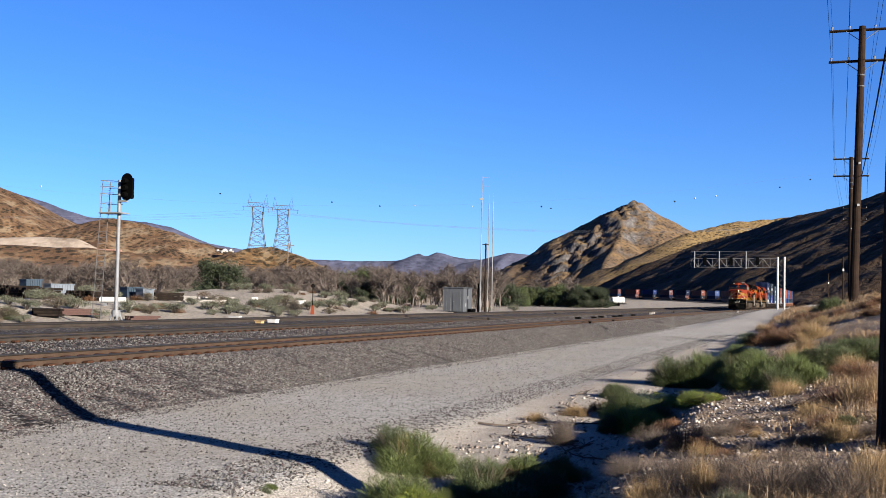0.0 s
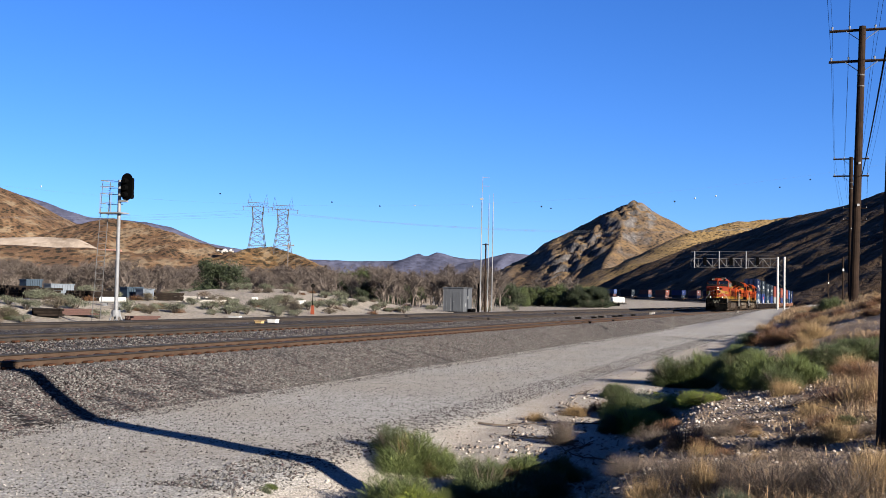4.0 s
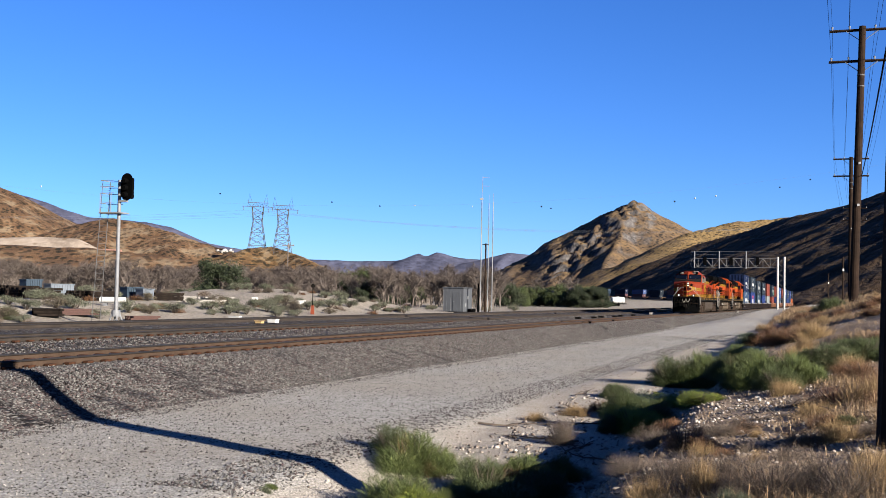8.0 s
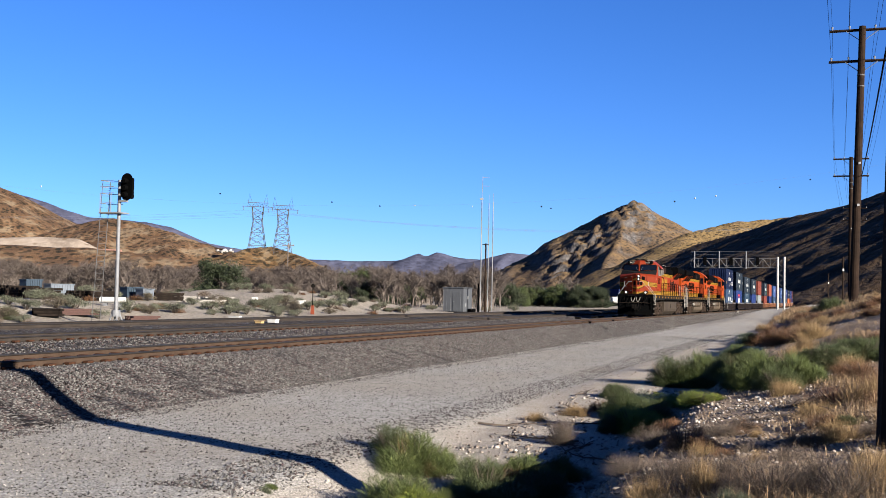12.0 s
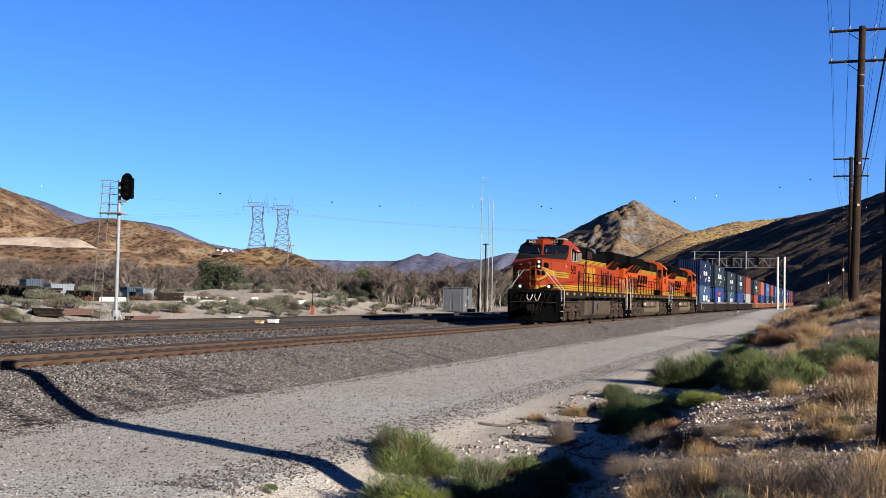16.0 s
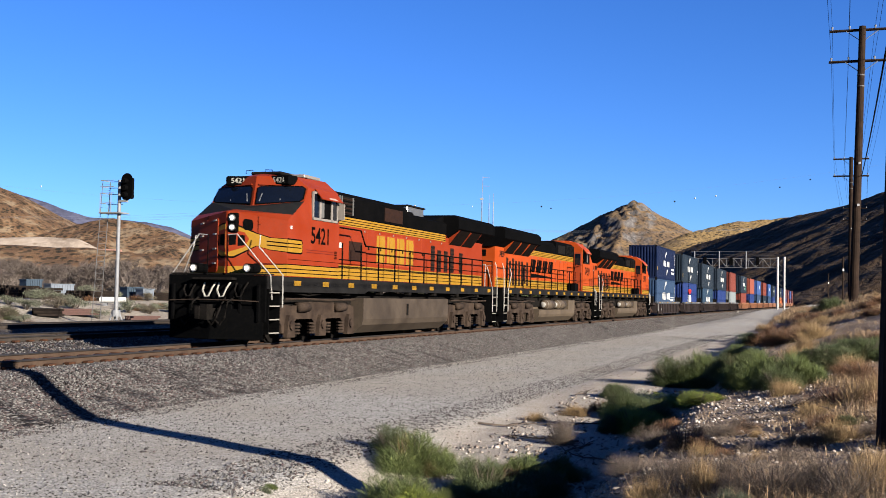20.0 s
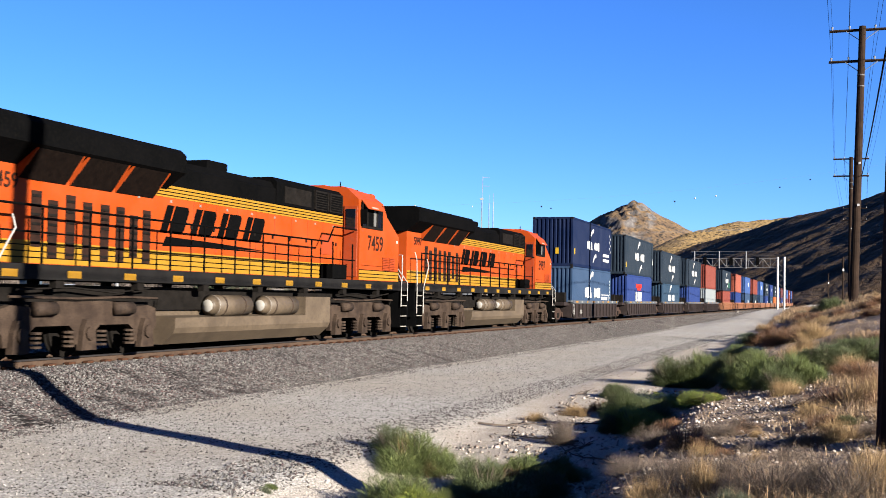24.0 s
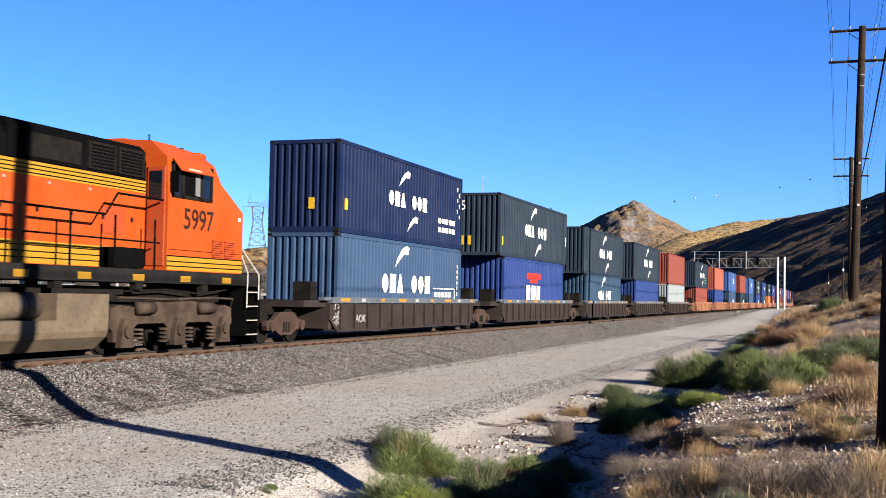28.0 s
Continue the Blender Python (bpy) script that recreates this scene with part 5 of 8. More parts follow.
        for sg in (-1, 1):
            part("tank_end", box(-4.25, -2.6, *sorted((sg * 0.9, sg * 1.5)), 0.78, 1.3), TAN_BRIGHT, tank)
            for xa in (-2.2, 0.45):
                part("air_reservoir", tube([(xa, sg * 1.24, 1.05), (xa - 0.14, sg * 1.24, 1.05)], 0.265, 16, tube([(xa + 1.7, sg * 1.24, 1.05), (xa + 1.84, sg * 1.24, 1.05)], 0.265, 16, tube([(xa, sg * 1.24, 1.05), (xa + 1.7, sg * 1.24, 1.05)], 0.265, 16), 0.14), 0.14), TAN_BRIGHT, tank, "tan cylindrical air reservoir with domed ends", True)
                part("reservoir_cap", tube([(xa + 1.66, sg * 1.24, 1.05), (xa + 1.75, sg * 1.24, 1.05), (xa + 1.86, sg * 1.24, 1.05)], 0.27, 16, None, 0.13), CAP_SILVER, tank, "silver domed reservoir end", True)
                for dx in (0.35, 1.3):
                    part("reservoir_strap", tube([(xa + dx, sg * 1.24, 1.05), (xa + dx + 0.06, sg * 1.24, 1.05)], 0.272, 14), DUSTY, tank)
    part("tank_gauge", box(-0.4, -0.25, -1.52, -1.5, 0.7, 1.1), DARK, tank)
    loco_truck(loco, -7.1)
    loco_truck(loco, 7.1)
    return loco


# ---- containers ----
BOXES = {}


def panel(n, put, span, z0, z1):
    """A corrugated sheet; put(u, depth, z) gives a place on it."""
    bm = bmesh.new()
    lo, hi = [], []
    for k in range(n):
        for f, d in ((0.08, 0), (0.3, 0), (0.42, 1), (0.78, 1), (0.9, 0)):
            u = -span / 2 + span / n * (k + f)
            lo.append(bm.verts.new(put(u, d, z0)))
            hi.append(bm.verts.new(put(u, d, z1)))
    for i in range(len(lo) - 1):
        bm.faces.new((lo[i], lo[i + 1], hi[i + 1], hi[i]))
    return bm


def container_parts(length, high, colour, near):
    """Names and meshes of a corrugated steel box, floor at z = 0, its middle at x = 0."""
    key = (length, high, colour, near)
    if key in BOXES:
        return BOXES[key]
    hl, hw = length / 2, 1.219
    n = int(length * 3.4)
    out = [("side_wall", panel(n, lambda u, d, z: (u, -hw + 0.012 + 0.03 * d, z), length - 0.2, 0.14, high - 0.1)),
           ("side_wall", panel(n, lambda u, d, z: (-u, hw - 0.012 - 0.03 * d, z), length - 0.2, 0.14, high - 0.1)),
           ("end_wall", panel(9, lambda u, d, z: (-hl + 0.02 + 0.05 * d, -u, z), 2.26, 0.14, high - 0.1)),
           ("door_end", panel(9, lambda u, d, z: (hl - 0.02 - 0.05 * d, u, z), 2.26, 0.14, high - 0.1)),
           ("roof_panel", box(-hl + 0.05, hl - 0.05, -hw + 0.05, hw - 0.05, high - 0.1, high - 0.02))]
    for y in (-1, 1):
        a, b = sorted((y * hw, y * (hw - 0.06)))
        out.append(("bottom_rail", box(-hl, hl, a, b, 0.0, 0.165)))
        out.append(("top_rail", box(-hl, hl, a, b, high - 0.115, high)))
        for x in (-1, 1):
            c, d = sorted((x * hl, x * (hl - 0.14)))
            e, g = sorted((y * (hw + 0.003), y * (hw - 0.11)))
            out.append(("corner_post", box(c, d, e, g, 0, high)))
            if length > 13 and near:
                out.append(("side_post", box(x * 6.1 - 0.07, x * 6.1 + 0.07, *sorted((y * (hw + 0.003), y * (hw - 0.05))), 0, high)))
    for x in (-1, 1):
        c, d = sorted((x * (hl - 0.003), x * (hl - 0.06)))
        out.append(("end_sill", box(c, d, -hw + 0.1, hw - 0.1, 0, 0.165)))
        out.append(("end_header", box(c, d, -hw + 0.1, hw - 0.1, high - 0.12, high)))
    made = []
    for name, bm in out:
        me = finish(bm, name)
        me.materials.append(COLOURS[colour])
        made.append((name, me))
    BOXES[key] = made
    return made


CAST = {}


def container(length, high, colour, label, marks, near):
    c = thing("shipping_container", label, "shipping container", "containers on the train")
    for nm, me in container_parts(length, high, colour, near):
        part(nm, me, None, c)
    if near:
        cast = CAST.setdefault("c", None) or finish(box(-0.09, 0.09, -0.085, 0.085, -0.06, 0.06, 0.012), "corner_casting")
        CAST["c"] = cast
        if not cast.materials:
            cast.materials.append(DARK)
        for x in (-1, 1):
            for y in (-1, 1):
                for z in (0.062, high - 0.058):
                    part("corner_casting", cast, None, c).location = (x * (length / 2 - 0.082), y * 1.142, z)
        end = length / 2 + 0.004
        for k in (-0.8, -0.28, 0.28, 0.8):
            part("lock_rod", tube([(end + 0.03, k, 0.2), (end + 0.03, k, high - 0.15)], 0.018, 5), STEEL, c)
    y = -1.219 + 0.006
    front = -length / 2 - 0.002
    for kind, x, z, w, h, *more in marks:
        col = MARKS[more[0]] if more else WHITE
        nm = "marking" if kind != "yellow" else "reflector_plate"
        if kind == "bar":
            part("marking", box(x - w / 2, x + w / 2, y - 0.012, y, z - h / 2, z + h / 2), col, c, "plain block of the printed marking")
        elif kind == "disc":
            part("marking", prism([(x + w / 2 * math.cos(a), z + h / 2 * math.sin(a)) for a in (0.5236 * n for n in range(12))], y - 0.012, y), col, c, "plain round of the printed marking")
        elif kind == "tri":
            part("marking", prism([(x - w * 0.55, z - h / 2), (x + w * 0.55, z - h / 2), (x + w * 0.12, z + h / 2), (x - w * 0.12, z + h / 2)], y - 0.012, y), col, c, "plain wedge of the printed marking")
        elif kind == "arc":
            bm = bmesh.new()
            pts = [(x - w / 2, z - h / 2), (x - w * 0.3, z - h * 0.05), (x, z + h * 0.34), (x + w * 0.3, z + h / 2), (x + w / 2, z + h * 0.42), (x + w * 0.45, z + h * 0.1), (x + w * 0.1, z + h * 0.08), (x - w * 0.2, z - h * 0.2)]
            if h < 0:
                pts = pts[::-1]
            part("marking", prism(pts, y - 0.012, y), col, c, "white curved emblem stroke")
        elif kind == "end":
            part("marking", box(front - 0.012, front, x - w / 2, x + w / 2, z - h / 2, z + h / 2), col, c, "plain block of the printed marking")
        elif kind == "endtext":
            letters(more[1], h, pose(front - 0.01, x, z, 90, 0, -90), col, c, "lettering", sx=0.9)
    return c


COLOURS = {
    "navy": paint("navy_paint", (0.004, 0.013, 0.052), 0.03, 0.6, 0.7, 0.04), "blue": paint("blue_paint", (0.018, 0.042, 0.17), 0.06, 0.6, 0.7, 0.04),
    "mid": paint("faded_blue_paint", (0.032, 0.066, 0.135), 0.06, 0.6, 0.7, 0.04), "slate": paint("slate_paint", (0.016, 0.028, 0.045), 0.03, 0.6, 0.7, 0.04),
    "teal": paint("teal_paint", (0.024, 0.055, 0.10), 0.06, 0.6, 0.7, 0.04), "red": paint("brick_red_paint", (0.19, 0.032, 0.018), 0.12, 0.55, 0.7),
    "salmon": paint("faded_red_paint", (0.30, 0.07, 0.04), 0.15, 0.55, 0.7), "grey": paint("pale_grey_paint", (0.24, 0.275, 0.29), 0.15, 0.55, 0.7),
    "orange": paint("container_orange", (0.55, 0.13, 0.03), 0.15, 0.5, 0.7), "maroon": paint("maroon_paint", (0.11, 0.022, 0.026), 0.12, 0.55, 0.7),
    "bright": paint("bright_blue_paint", (0.03, 0.085, 0.27), 0.1, 0.5, 0.7), "white": WHITE}
MARKS = {"white": WHITE, "dull": paint("dull_mark", (0.30, 0.31, 0.33), 0.1), "yellow": paint("reflector_yellow", (0.6, 0.36, 0.015), 0.05), "red": paint("emblem_red", (0.75, 0.03, 0.02), 0.05), "green": paint("mark_green", (0.05, 0.35, 0.15), 0.05)}


def emblem(x, z, k=1.0, low=False, small=True):
    """Curved strokes above and below a block of lettering, all in plain shapes."""
    out = [("arc", x - 0.25 * k, z + 0.44 * k, 0.62 * k, 0.36 * k)]
    for i in range(7):
        if i == 3:
            continue
        out.append((("disc", "bar", "tri", "", "disc", "disc", "bar")[i], x + (-0.96 + 0.32 * i) * k, z, 0.25 * k, 0.30 * k))
    if not low:
        out.append(("arc", x + 0.25 * k, z - 0.45 * k, 0.62 * k, 0.34 * k))
    return out


# ---- well cars ----
def well_car(kind, near, label, first, last):
    """One unit of an articulated well car; its well is centred on x = 0, trucks at the joints."""
    car = thing("well_car", label, "freight car", "well cars of the train")
    half = 7.1 if kind == "grey" else 8.45
    joint = 9.3 if kind == "grey" else 10.8
    body_m, sill_m = (WELL_GREY, WELL_SILL) if kind == "grey" else (WELL_ORANGE, WELL_ORANGE)
    for sg in (-1, 1):
        y0, y1 = sorted((sg * 1.40, sg * 1.46))
        if kind == "grey":
            pts = [(-half, 0.62), (-half + 0.5, 0.27), (half - 0.5, 0.27), (half, 0.62), (half, 1.12), (-half, 1.12)]
        else:
            pts = [(-half, 1.0), (-half + 1.9, 0.36), (half - 1.9, 0.36), (half, 1.0), (half, 1.2), (-half, 1.2)]
        side = part("side_plate", prism(pts, y0, y1), body_m, car)
        ys = sorted((sg * 1.36, sg * 1.54))
        part("top_sill", box(-half, half, *ys, 1.12, 1.30), sill_m, side)
        if near:
            n = 12 if kind == "grey" else 10
            for k in range(n + 1):
                x = -half + 0.7 + (2 * half - 1.4) * k / n
                part("side_rib", box(x - 0.05, x + 0.05, *sorted((sg * 1.455, sg * 1.53)), 0.3, 1.12), body_m, side)
            if kind == "grey":
                for k in range(9):
                    x = -half + 0.6 + 1.62 * k
                    part("sill_mark", box(x, x + (0.3 if k % 3 else 0.7), *sorted((sg * 1.54, sg * 1.546)), 1.17, 1.27), (WELL_PATCH, PALE_MARK, WELL_PATCH)[k % 3], side)
                part("bottom_chord", box(-half + 0.5, half - 0.5, *sorted((sg * 1.40, sg * 1.5)), 0.24, 0.33), body_m, side)
    part("well_floor", box(-half + 0.4, half - 0.4, -1.39, 1.39, 0.27, 0.33), body_m, car)
    for d in (-1, 1):
        part("end_platform", box(*sorted((d * half, d * (joint - 0.75))), -1.3, 1.3, 1.0, 1.2), body_m, car)
        part("bulkhead", box(*sorted((d * (half - 0.25), d * half)), -1.4, 1.4, 0.35, 1.2), body_m, car)
        if near:
            part("draft_sill", box(*sorted((d * (half), d * (joint - 0.1))), -0.25, 0.25, 0.7, 1.0), DARK, car)
            part("hand_brake_stand", box(*sorted((d * (half + 0.4), d * (half + 0.8))), -1.2, -0.6, 1.2, 1.75, 0.02), DARK, car)
            part("end_step", box(*sorted((d * (half - 0.1), d * (half + 0.5))), -1.5, -1.3, 1.2, 1.3), sill_m, car)
    trucks = [joint] + ([-joint] if first else [])
    for tx in trucks:
        for sg in (-1, 1):
            ys = sorted((sg * 1.0, sg * 1.14))
            pts = [(-1.2, 0.5), (-1.15, 0.62), (-0.75, 0.66), (-0.4, 0.86), (0.4, 0.86), (0.75, 0.66), (1.15, 0.62), (1.2, 0.5), (1.1, 0.36), (0.7, 0.38), (0.35, 0.22), (-0.35, 0.22), (-0.7, 0.38), (-1.1, 0.36)]
            tr = part("truck_sideframe", prism([(tx + a, c) for a, c in pts], *ys), WELL_TRUCK, car)
            if near:
                for k in (-0.16, 0, 0.16):
                    part("coil_spring", tube([(tx + k, sg * 1.12, 0.3), (tx + k, sg * 1.12, 0.58)], 0.06, 6), DARK, tr)
                for k in (-0.9, 0.9):
                    part("bearing_cap", tube([(tx + k, sg * 1.1, 0.46), (tx + k, sg * 1.2, 0.46)], 0.13, 10), WELL_TRUCK, tr)
        part("truck_bolster", box(tx - 0.25, tx + 0.25, -1.1, 1.1, 0.5, 0.8), DARK, car)
        if near:
            wheelset(car, tx - 0.9, 0.46)
            wheelset(car, tx + 0.9, 0.46)
        else:
            for k in (-0.9, 0.9):
                part("wheelset", tube([(tx + k, -0.82, 0.46), (tx + k, 0.82, 0.46)], 0.46, 12), DARK, car)
    return car


WELL_GREY = stuff_mat("dark_weathered_car", (0.016, 0.012, 0.012), (0.034, 0.025, 0.024), 1.4, 0.8, 0.2, c3=(0.05, 0.028, 0.024), spec=0.1)
WELL_SILL = stuff_mat("blue_grey_sill", (0.05, 0.065, 0.085), (0.09, 0.105, 0.125), 1.5, 0.7, 0.1)
PALE_MARK = paint("dusty_white_mark", (0.34, 0.34, 0.33), 0.3)
WELL_PATCH = paint("orange_patch", (0.42, 0.19, 0.03), 0.2)
WELL_ORANGE = stuff_mat("orange_brown_car", (0.19, 0.06, 0.016), (0.26, 0.095, 0.03), 0.8, 0.7, 0.15, c3=(0.22, 0.09, 0.04), jitter=0.35)
WELL_TRUCK = stuff_mat("rusty_truck", (0.045, 0.027, 0.021), (0.075, 0.045, 0.033), 3, 0.85, 0.3, spec=0.08)

ROLLING = []      # (thing, metres behind the first container's front, metres above the rail, distance between trucks, turned)

for style, number, off, turned, label in (
        ("heritage", "5421", -61.25, False, "orange, yellow and black freight locomotive, lead unit, headlights lit"),
        ("modern", "7459", -38.55, True, "orange and black freight locomotive with a tan air-tank flank"),
        ("modern", "5997", -16.2, True, "dusty orange and black freight locomotive, coupled to the container cars")):
    ROLLING.append((locomotive(style, number, label), off, 0.0, 14.2, turned))

LOAD = [("navy", "mid"), ("slate", "blue"), ("slate", "teal"), ("slate", "blue"), ("red", "grey"), ("slate", "red"), ("salmon", "blue"), ("bright", "mid"), ("red", "slate"),
        ("bright", "mid"), ("slate", "blue"), ("blue", "teal"), ("slate", "orange"), ("blue", "maroon"), ("maroon", "blue"), ("maroon", "red"), ("bright", "maroon"), ("red", "maroon")]
rng = random.Random(5)
POOL = ["navy", "slate", "blue", "maroon", "navy", "red", "mid", "maroon", "slate", "bright"]
while len(LOAD) < 34:
    LOAD.append((rng.choice(POOL), rng.choice(POOL)))
for i, (up, low) in enumerate(LOAD):
    grey = i < 5
    centre = 6.095 + 18.6 * i if grey else 96.4 + 6.86 + 21.6 * (i - 5)
    near = i < 9
    label = "dark brown-grey articulated well car with ribbed sides" if grey else "orange-brown articulated well car"
    ROLLING.append((well_car("grey" if grey else "orange", near, label, i in (0, 5), i in (4,)), centre, 0.0, 17.0, False))
    l_high = 2.9 if i in (0, 1) else 2.59
    long_up = 13.716 if 1 <= i <= 3 or (i > 4 and i % 3) else 12.19
    names = {"navy": "dark navy blue", "mid": "faded mid-blue", "slate": "dark slate-blue", "teal": "teal-blue", "red": "brick-red", "grey": "pale grey", "salmon": "faded red", "bright": "bright blue", "blue": "blue", "orange": "orange", "maroon": "maroon"}
    lm, um = [], []
    if i == 0:
        um = emblem(-0.05, 1.45, 1.75, False, False) + [("bar", 3.35 + 0.42 * k, 1.0 - 0.34 * j, 0.3, 0.2) for k in range(5) for j in range(2)] + [("end", -0.28, 0.9, 0.2, 0.36, "yellow"), ("bar", -5.55, 0.9, 0.24, 0.36, "yellow")] + [("bar", 5.5 + 0.25 * (k % 2), 2.4 - 0.22 * k, 0.09, 0.15) for k in range(6)]
        lm = emblem(-0.05, 1.4, 2.2, True, False) + [("bar", 3.0 + 0.42 * k, 1.05, 0.3, 0.2) for k in range(5)] + [("bar", 4.0, 1.28, 2.6, 0.05), ("bar", 5.28, 1.1, 0.05, 0.4)] + [("bar", 5.6, 2.2 - 0.22 * k, 0.09, 0.15) for k in range(6)]
    elif i == 1:
        um = emblem(-0.2, 1.45, 2.0, False, False) + [("endtext", 0.72, 2.3, 0, 0.62, "white", "45"), ("end", 0.6, 0.7, 0.16, 0.42, "yellow"), ("end", 0.25, 0.7, 0.16, 0.42, "yellow"), ("bar", -6.4, 0.7, 0.22, 0.4, "yellow"), ("bar", 6.6, 1.3, 0.16, 0.5)]
        lm = [("bar", -0.5, 2.1, 2.8, 0.3, "red"), ("bar", -0.5, 1.9, 1.6, 0.3, "red"), ("bar", -1.6, 1.15, 0.75, 0.95), ("bar", -0.55, 1.15, 0.8, 0.95), ("bar", 0.45, 1.15, 0.7, 0.95)]
    elif up == "slate" and i < 14:
        um = emblem(0.2, 1.45, 2.0, False, False)
        if i == 5:
            um += [("bar", 3.6, 1.2 - 0.3 * k, 1.6, 0.12, "green") for k in range(3)]
    elif i > 4:
        um = [("bar", -1.5 + (i % 4), 1.6, 1.6, 0.7), ("end", 0.2, 1.9, 0.7, 0.6, "dull")] if i % 2 else [("end", 0, 1.7, 0.6, 0.5, "dull")]
    if i == 2:
        lm = emblem(0.0, 1.3, 2.0, True, False)
    elif i > 5:
        lm = [("bar", 1.2, 1.1, 1.7, 0.6), ("end", 0, 1.6, 0.6, 0.4, "dull")] if i % 3 else []
    low_c = container(12.19, l_high, low, names[low] + " ribbed steel shipping container, lower of a stack", lm, near)
    up_c = container(long_up, 2.9, up, names[up] + " ribbed steel shipping container, upper of a stack", um, near)
    z0 = 0.40 if l_high > 2.7 else 0.36
    ROLLING.append((low_c, centre, z0, 10.0, False))
    ROLLING.append((up_c, centre, z0 + l_high + 0.02, 10.0, False))
    if i == 0:
        car = ROLLING[-3][0]
        letters("AOK", 0.34, pose(-4.8, -1.475, 0.62, 90, 0, 0), PALE_MARK, car, "reporting_mark", 0.006, 1.1)
        for k in range(14):
            g = random.Random(70 + k)
            zz, xx = 0.5 + 0.055 * k % 0.62, -6.95 + 0.52 * g.random()
            part("paint_scrawl", tube([(xx, -1.466, zz), (xx + g.uniform(0.05, 0.2), -1.468, zz + g.uniform(-0.12, 0.12)), (xx + g.uniform(0.1, 0.3), -1.466, zz + g.uniform(-0.05, 0.15))], 0.012, 4), PALE_MARK, car, "pale sprayed scrawl")
# ---- plants ----
def blades(rng, count, spread, height_, width, flop, base=0.12, clump=None, start=(0, 0, 0)):
    """Thin bent blades that spring from a common foot; returns vertices and faces."""
    vs, fs = [], []
    for _ in range(count):
        a, rr = rng.uniform(0, 2 * math.pi), base * math.sqrt(rng.random())
        d = Vector((math.cos(a), math.sin(a), 0))
        o = Vector(start) + Vector((math.cos(a) * rr, math.sin(a) * rr, 0)) * 1.0
        out = spread * rng.random() ** 0.7
        h = height_ * rng.uniform(0.45, 1.0) * (1 - 0.35 * (out / max(spread, 0.01)) ** 2)
        m = o + d * out * 0.4 + Vector((0, 0, h * 0.62))
        e = o + d * out * (1 + flop * rng.random()) + Vector((rng.uniform(-0.1, 0.1) * h, rng.uniform(-0.1, 0.1) * h, h))
        side = Vector((-d.y, d.x, 0)).lerp(Vector((rng.uniform(-1, 1), rng.uniform(-1, 1), 0)), 0.6).normalized() * width * rng.uniform(0.6, 1.3)
        i = len(vs)
        vs += [o - side * 0.5, o + side * 0.5, m + side * 0.5, m - side * 0.5, e]
        fs += [(i, i + 1, i + 2, i + 3), (i + 3, i + 2, i + 4)]
    return vs, fs


def leaf_cloud(rng, centres, count, size, squash=0.8):
    """Small leaf-shaped faces scattered in clumps."""
    vs, fs = [], []
    for _ in range(count):
        c, r = rng.choice(centres)
        q = Vector((rng.gauss(0, 0.5), rng.gauss(0, 0.5), rng.gauss(0, 0.5) * squash))
        if q.length > 1.15:
            q *= 1.0 / q.length
        o = Vector(c) + q * r
        a = Vector((rng.uniform(-1, 1), rng.uniform(-1, 1), rng.uniform(-0.6, 1))).normalized() * size * rng.uniform(0.6, 1.4)
        b = a.cross(Vector((rng.uniform(-1, 1), rng.uniform(-1, 1), rng.uniform(-1, 1)))).normalized() * size * 0.55
        i = len(vs)
        vs += [o - a, o + b, o + a, o - b]
        fs.append((i, i + 1, i + 2, i + 3))
    return vs, fs


def brush_mesh(seed, count, thin, long_, upright, lobes=6, shell=0.6, fork=0.0):
    """A unit shrub, 1 wide and 1 high: thin twigs stand out from several uneven lobes, thickest near their shells."""
    g = np.random.RandomState(seed)
    a = g.rand(lobes) * 6.283
    q = 0.36 * np.sqrt(g.rand(lobes))
    q[0] = 0
    cx, cy = np.cos(a) * q, np.sin(a) * q
    cr, ch = g.uniform(0.14, 0.27, lobes), g.uniform(0.45, 0.9, lobes)
    cr[0], ch[0] = 0.27, 0.84
    k = g.randint(0, lobes, count)
    az, el = g.rand(count) * 6.283, np.arcsin(g.rand(count))
    depth = shell + (1 - shell) * g.rand(count) ** 0.6
    out = np.stack([np.cos(az) * np.cos(el), np.sin(az) * np.cos(el), np.sin(el)], -1)
    o = np.stack([cx[k] + out[:, 0] * cr[k] * depth, cy[k] + out[:, 1] * cr[k] * depth, out[:, 2] * ch[k] * depth], -1)
    d = out * np.array([0.7, 0.7, 0.3]) + g.randn(count, 3) * 0.28 + np.array([0, 0, upright])
    d /= np.linalg.norm(d, axis=1)[:, None]
    size = long_ * (0.5 + 1.1 * g.rand(count, 1) ** 2)
    if fork:
        # a few long bare stems from the foot
        n = int(count * fork)
        foot = np.stack([cx[k[:n]], cy[k[:n]], np.zeros(n)], -1) * 0.5
        d[:n], o[:n], size[:n] = o[:n] - foot, foot, 1.0
    side = np.cross(d, g.randn(count, 3))
    side *= (thin * g.uniform(0.6, 1.3, (count, 1))) / np.linalg.norm(side, axis=1)[:, None]
    V = np.stack([o - side, o + side, o + d * size], 1).reshape(-1, 3)
    return from_arrays("twigs", V, np.arange(count * 3).reshape(-1, 3), False)


def puff_mesh(rng, height_, radius, count=1900):
    """A rounded leafy shrub of several small puffs."""
    cs = []
    for k in range(13):
        a, q = rng.uniform(0, 6.283), radius * 0.75 * math.sqrt(rng.random())
        cs.append(((math.cos(a) * q, math.sin(a) * q, height_ * rng.uniform(0.25, 0.75 - 0.35 * q / radius)), radius * rng.uniform(0.28, 0.46)))
    v, f = leaf_cloud(rng, cs, count, 0.026)
    return from_arrays("leaves", v, f, False)


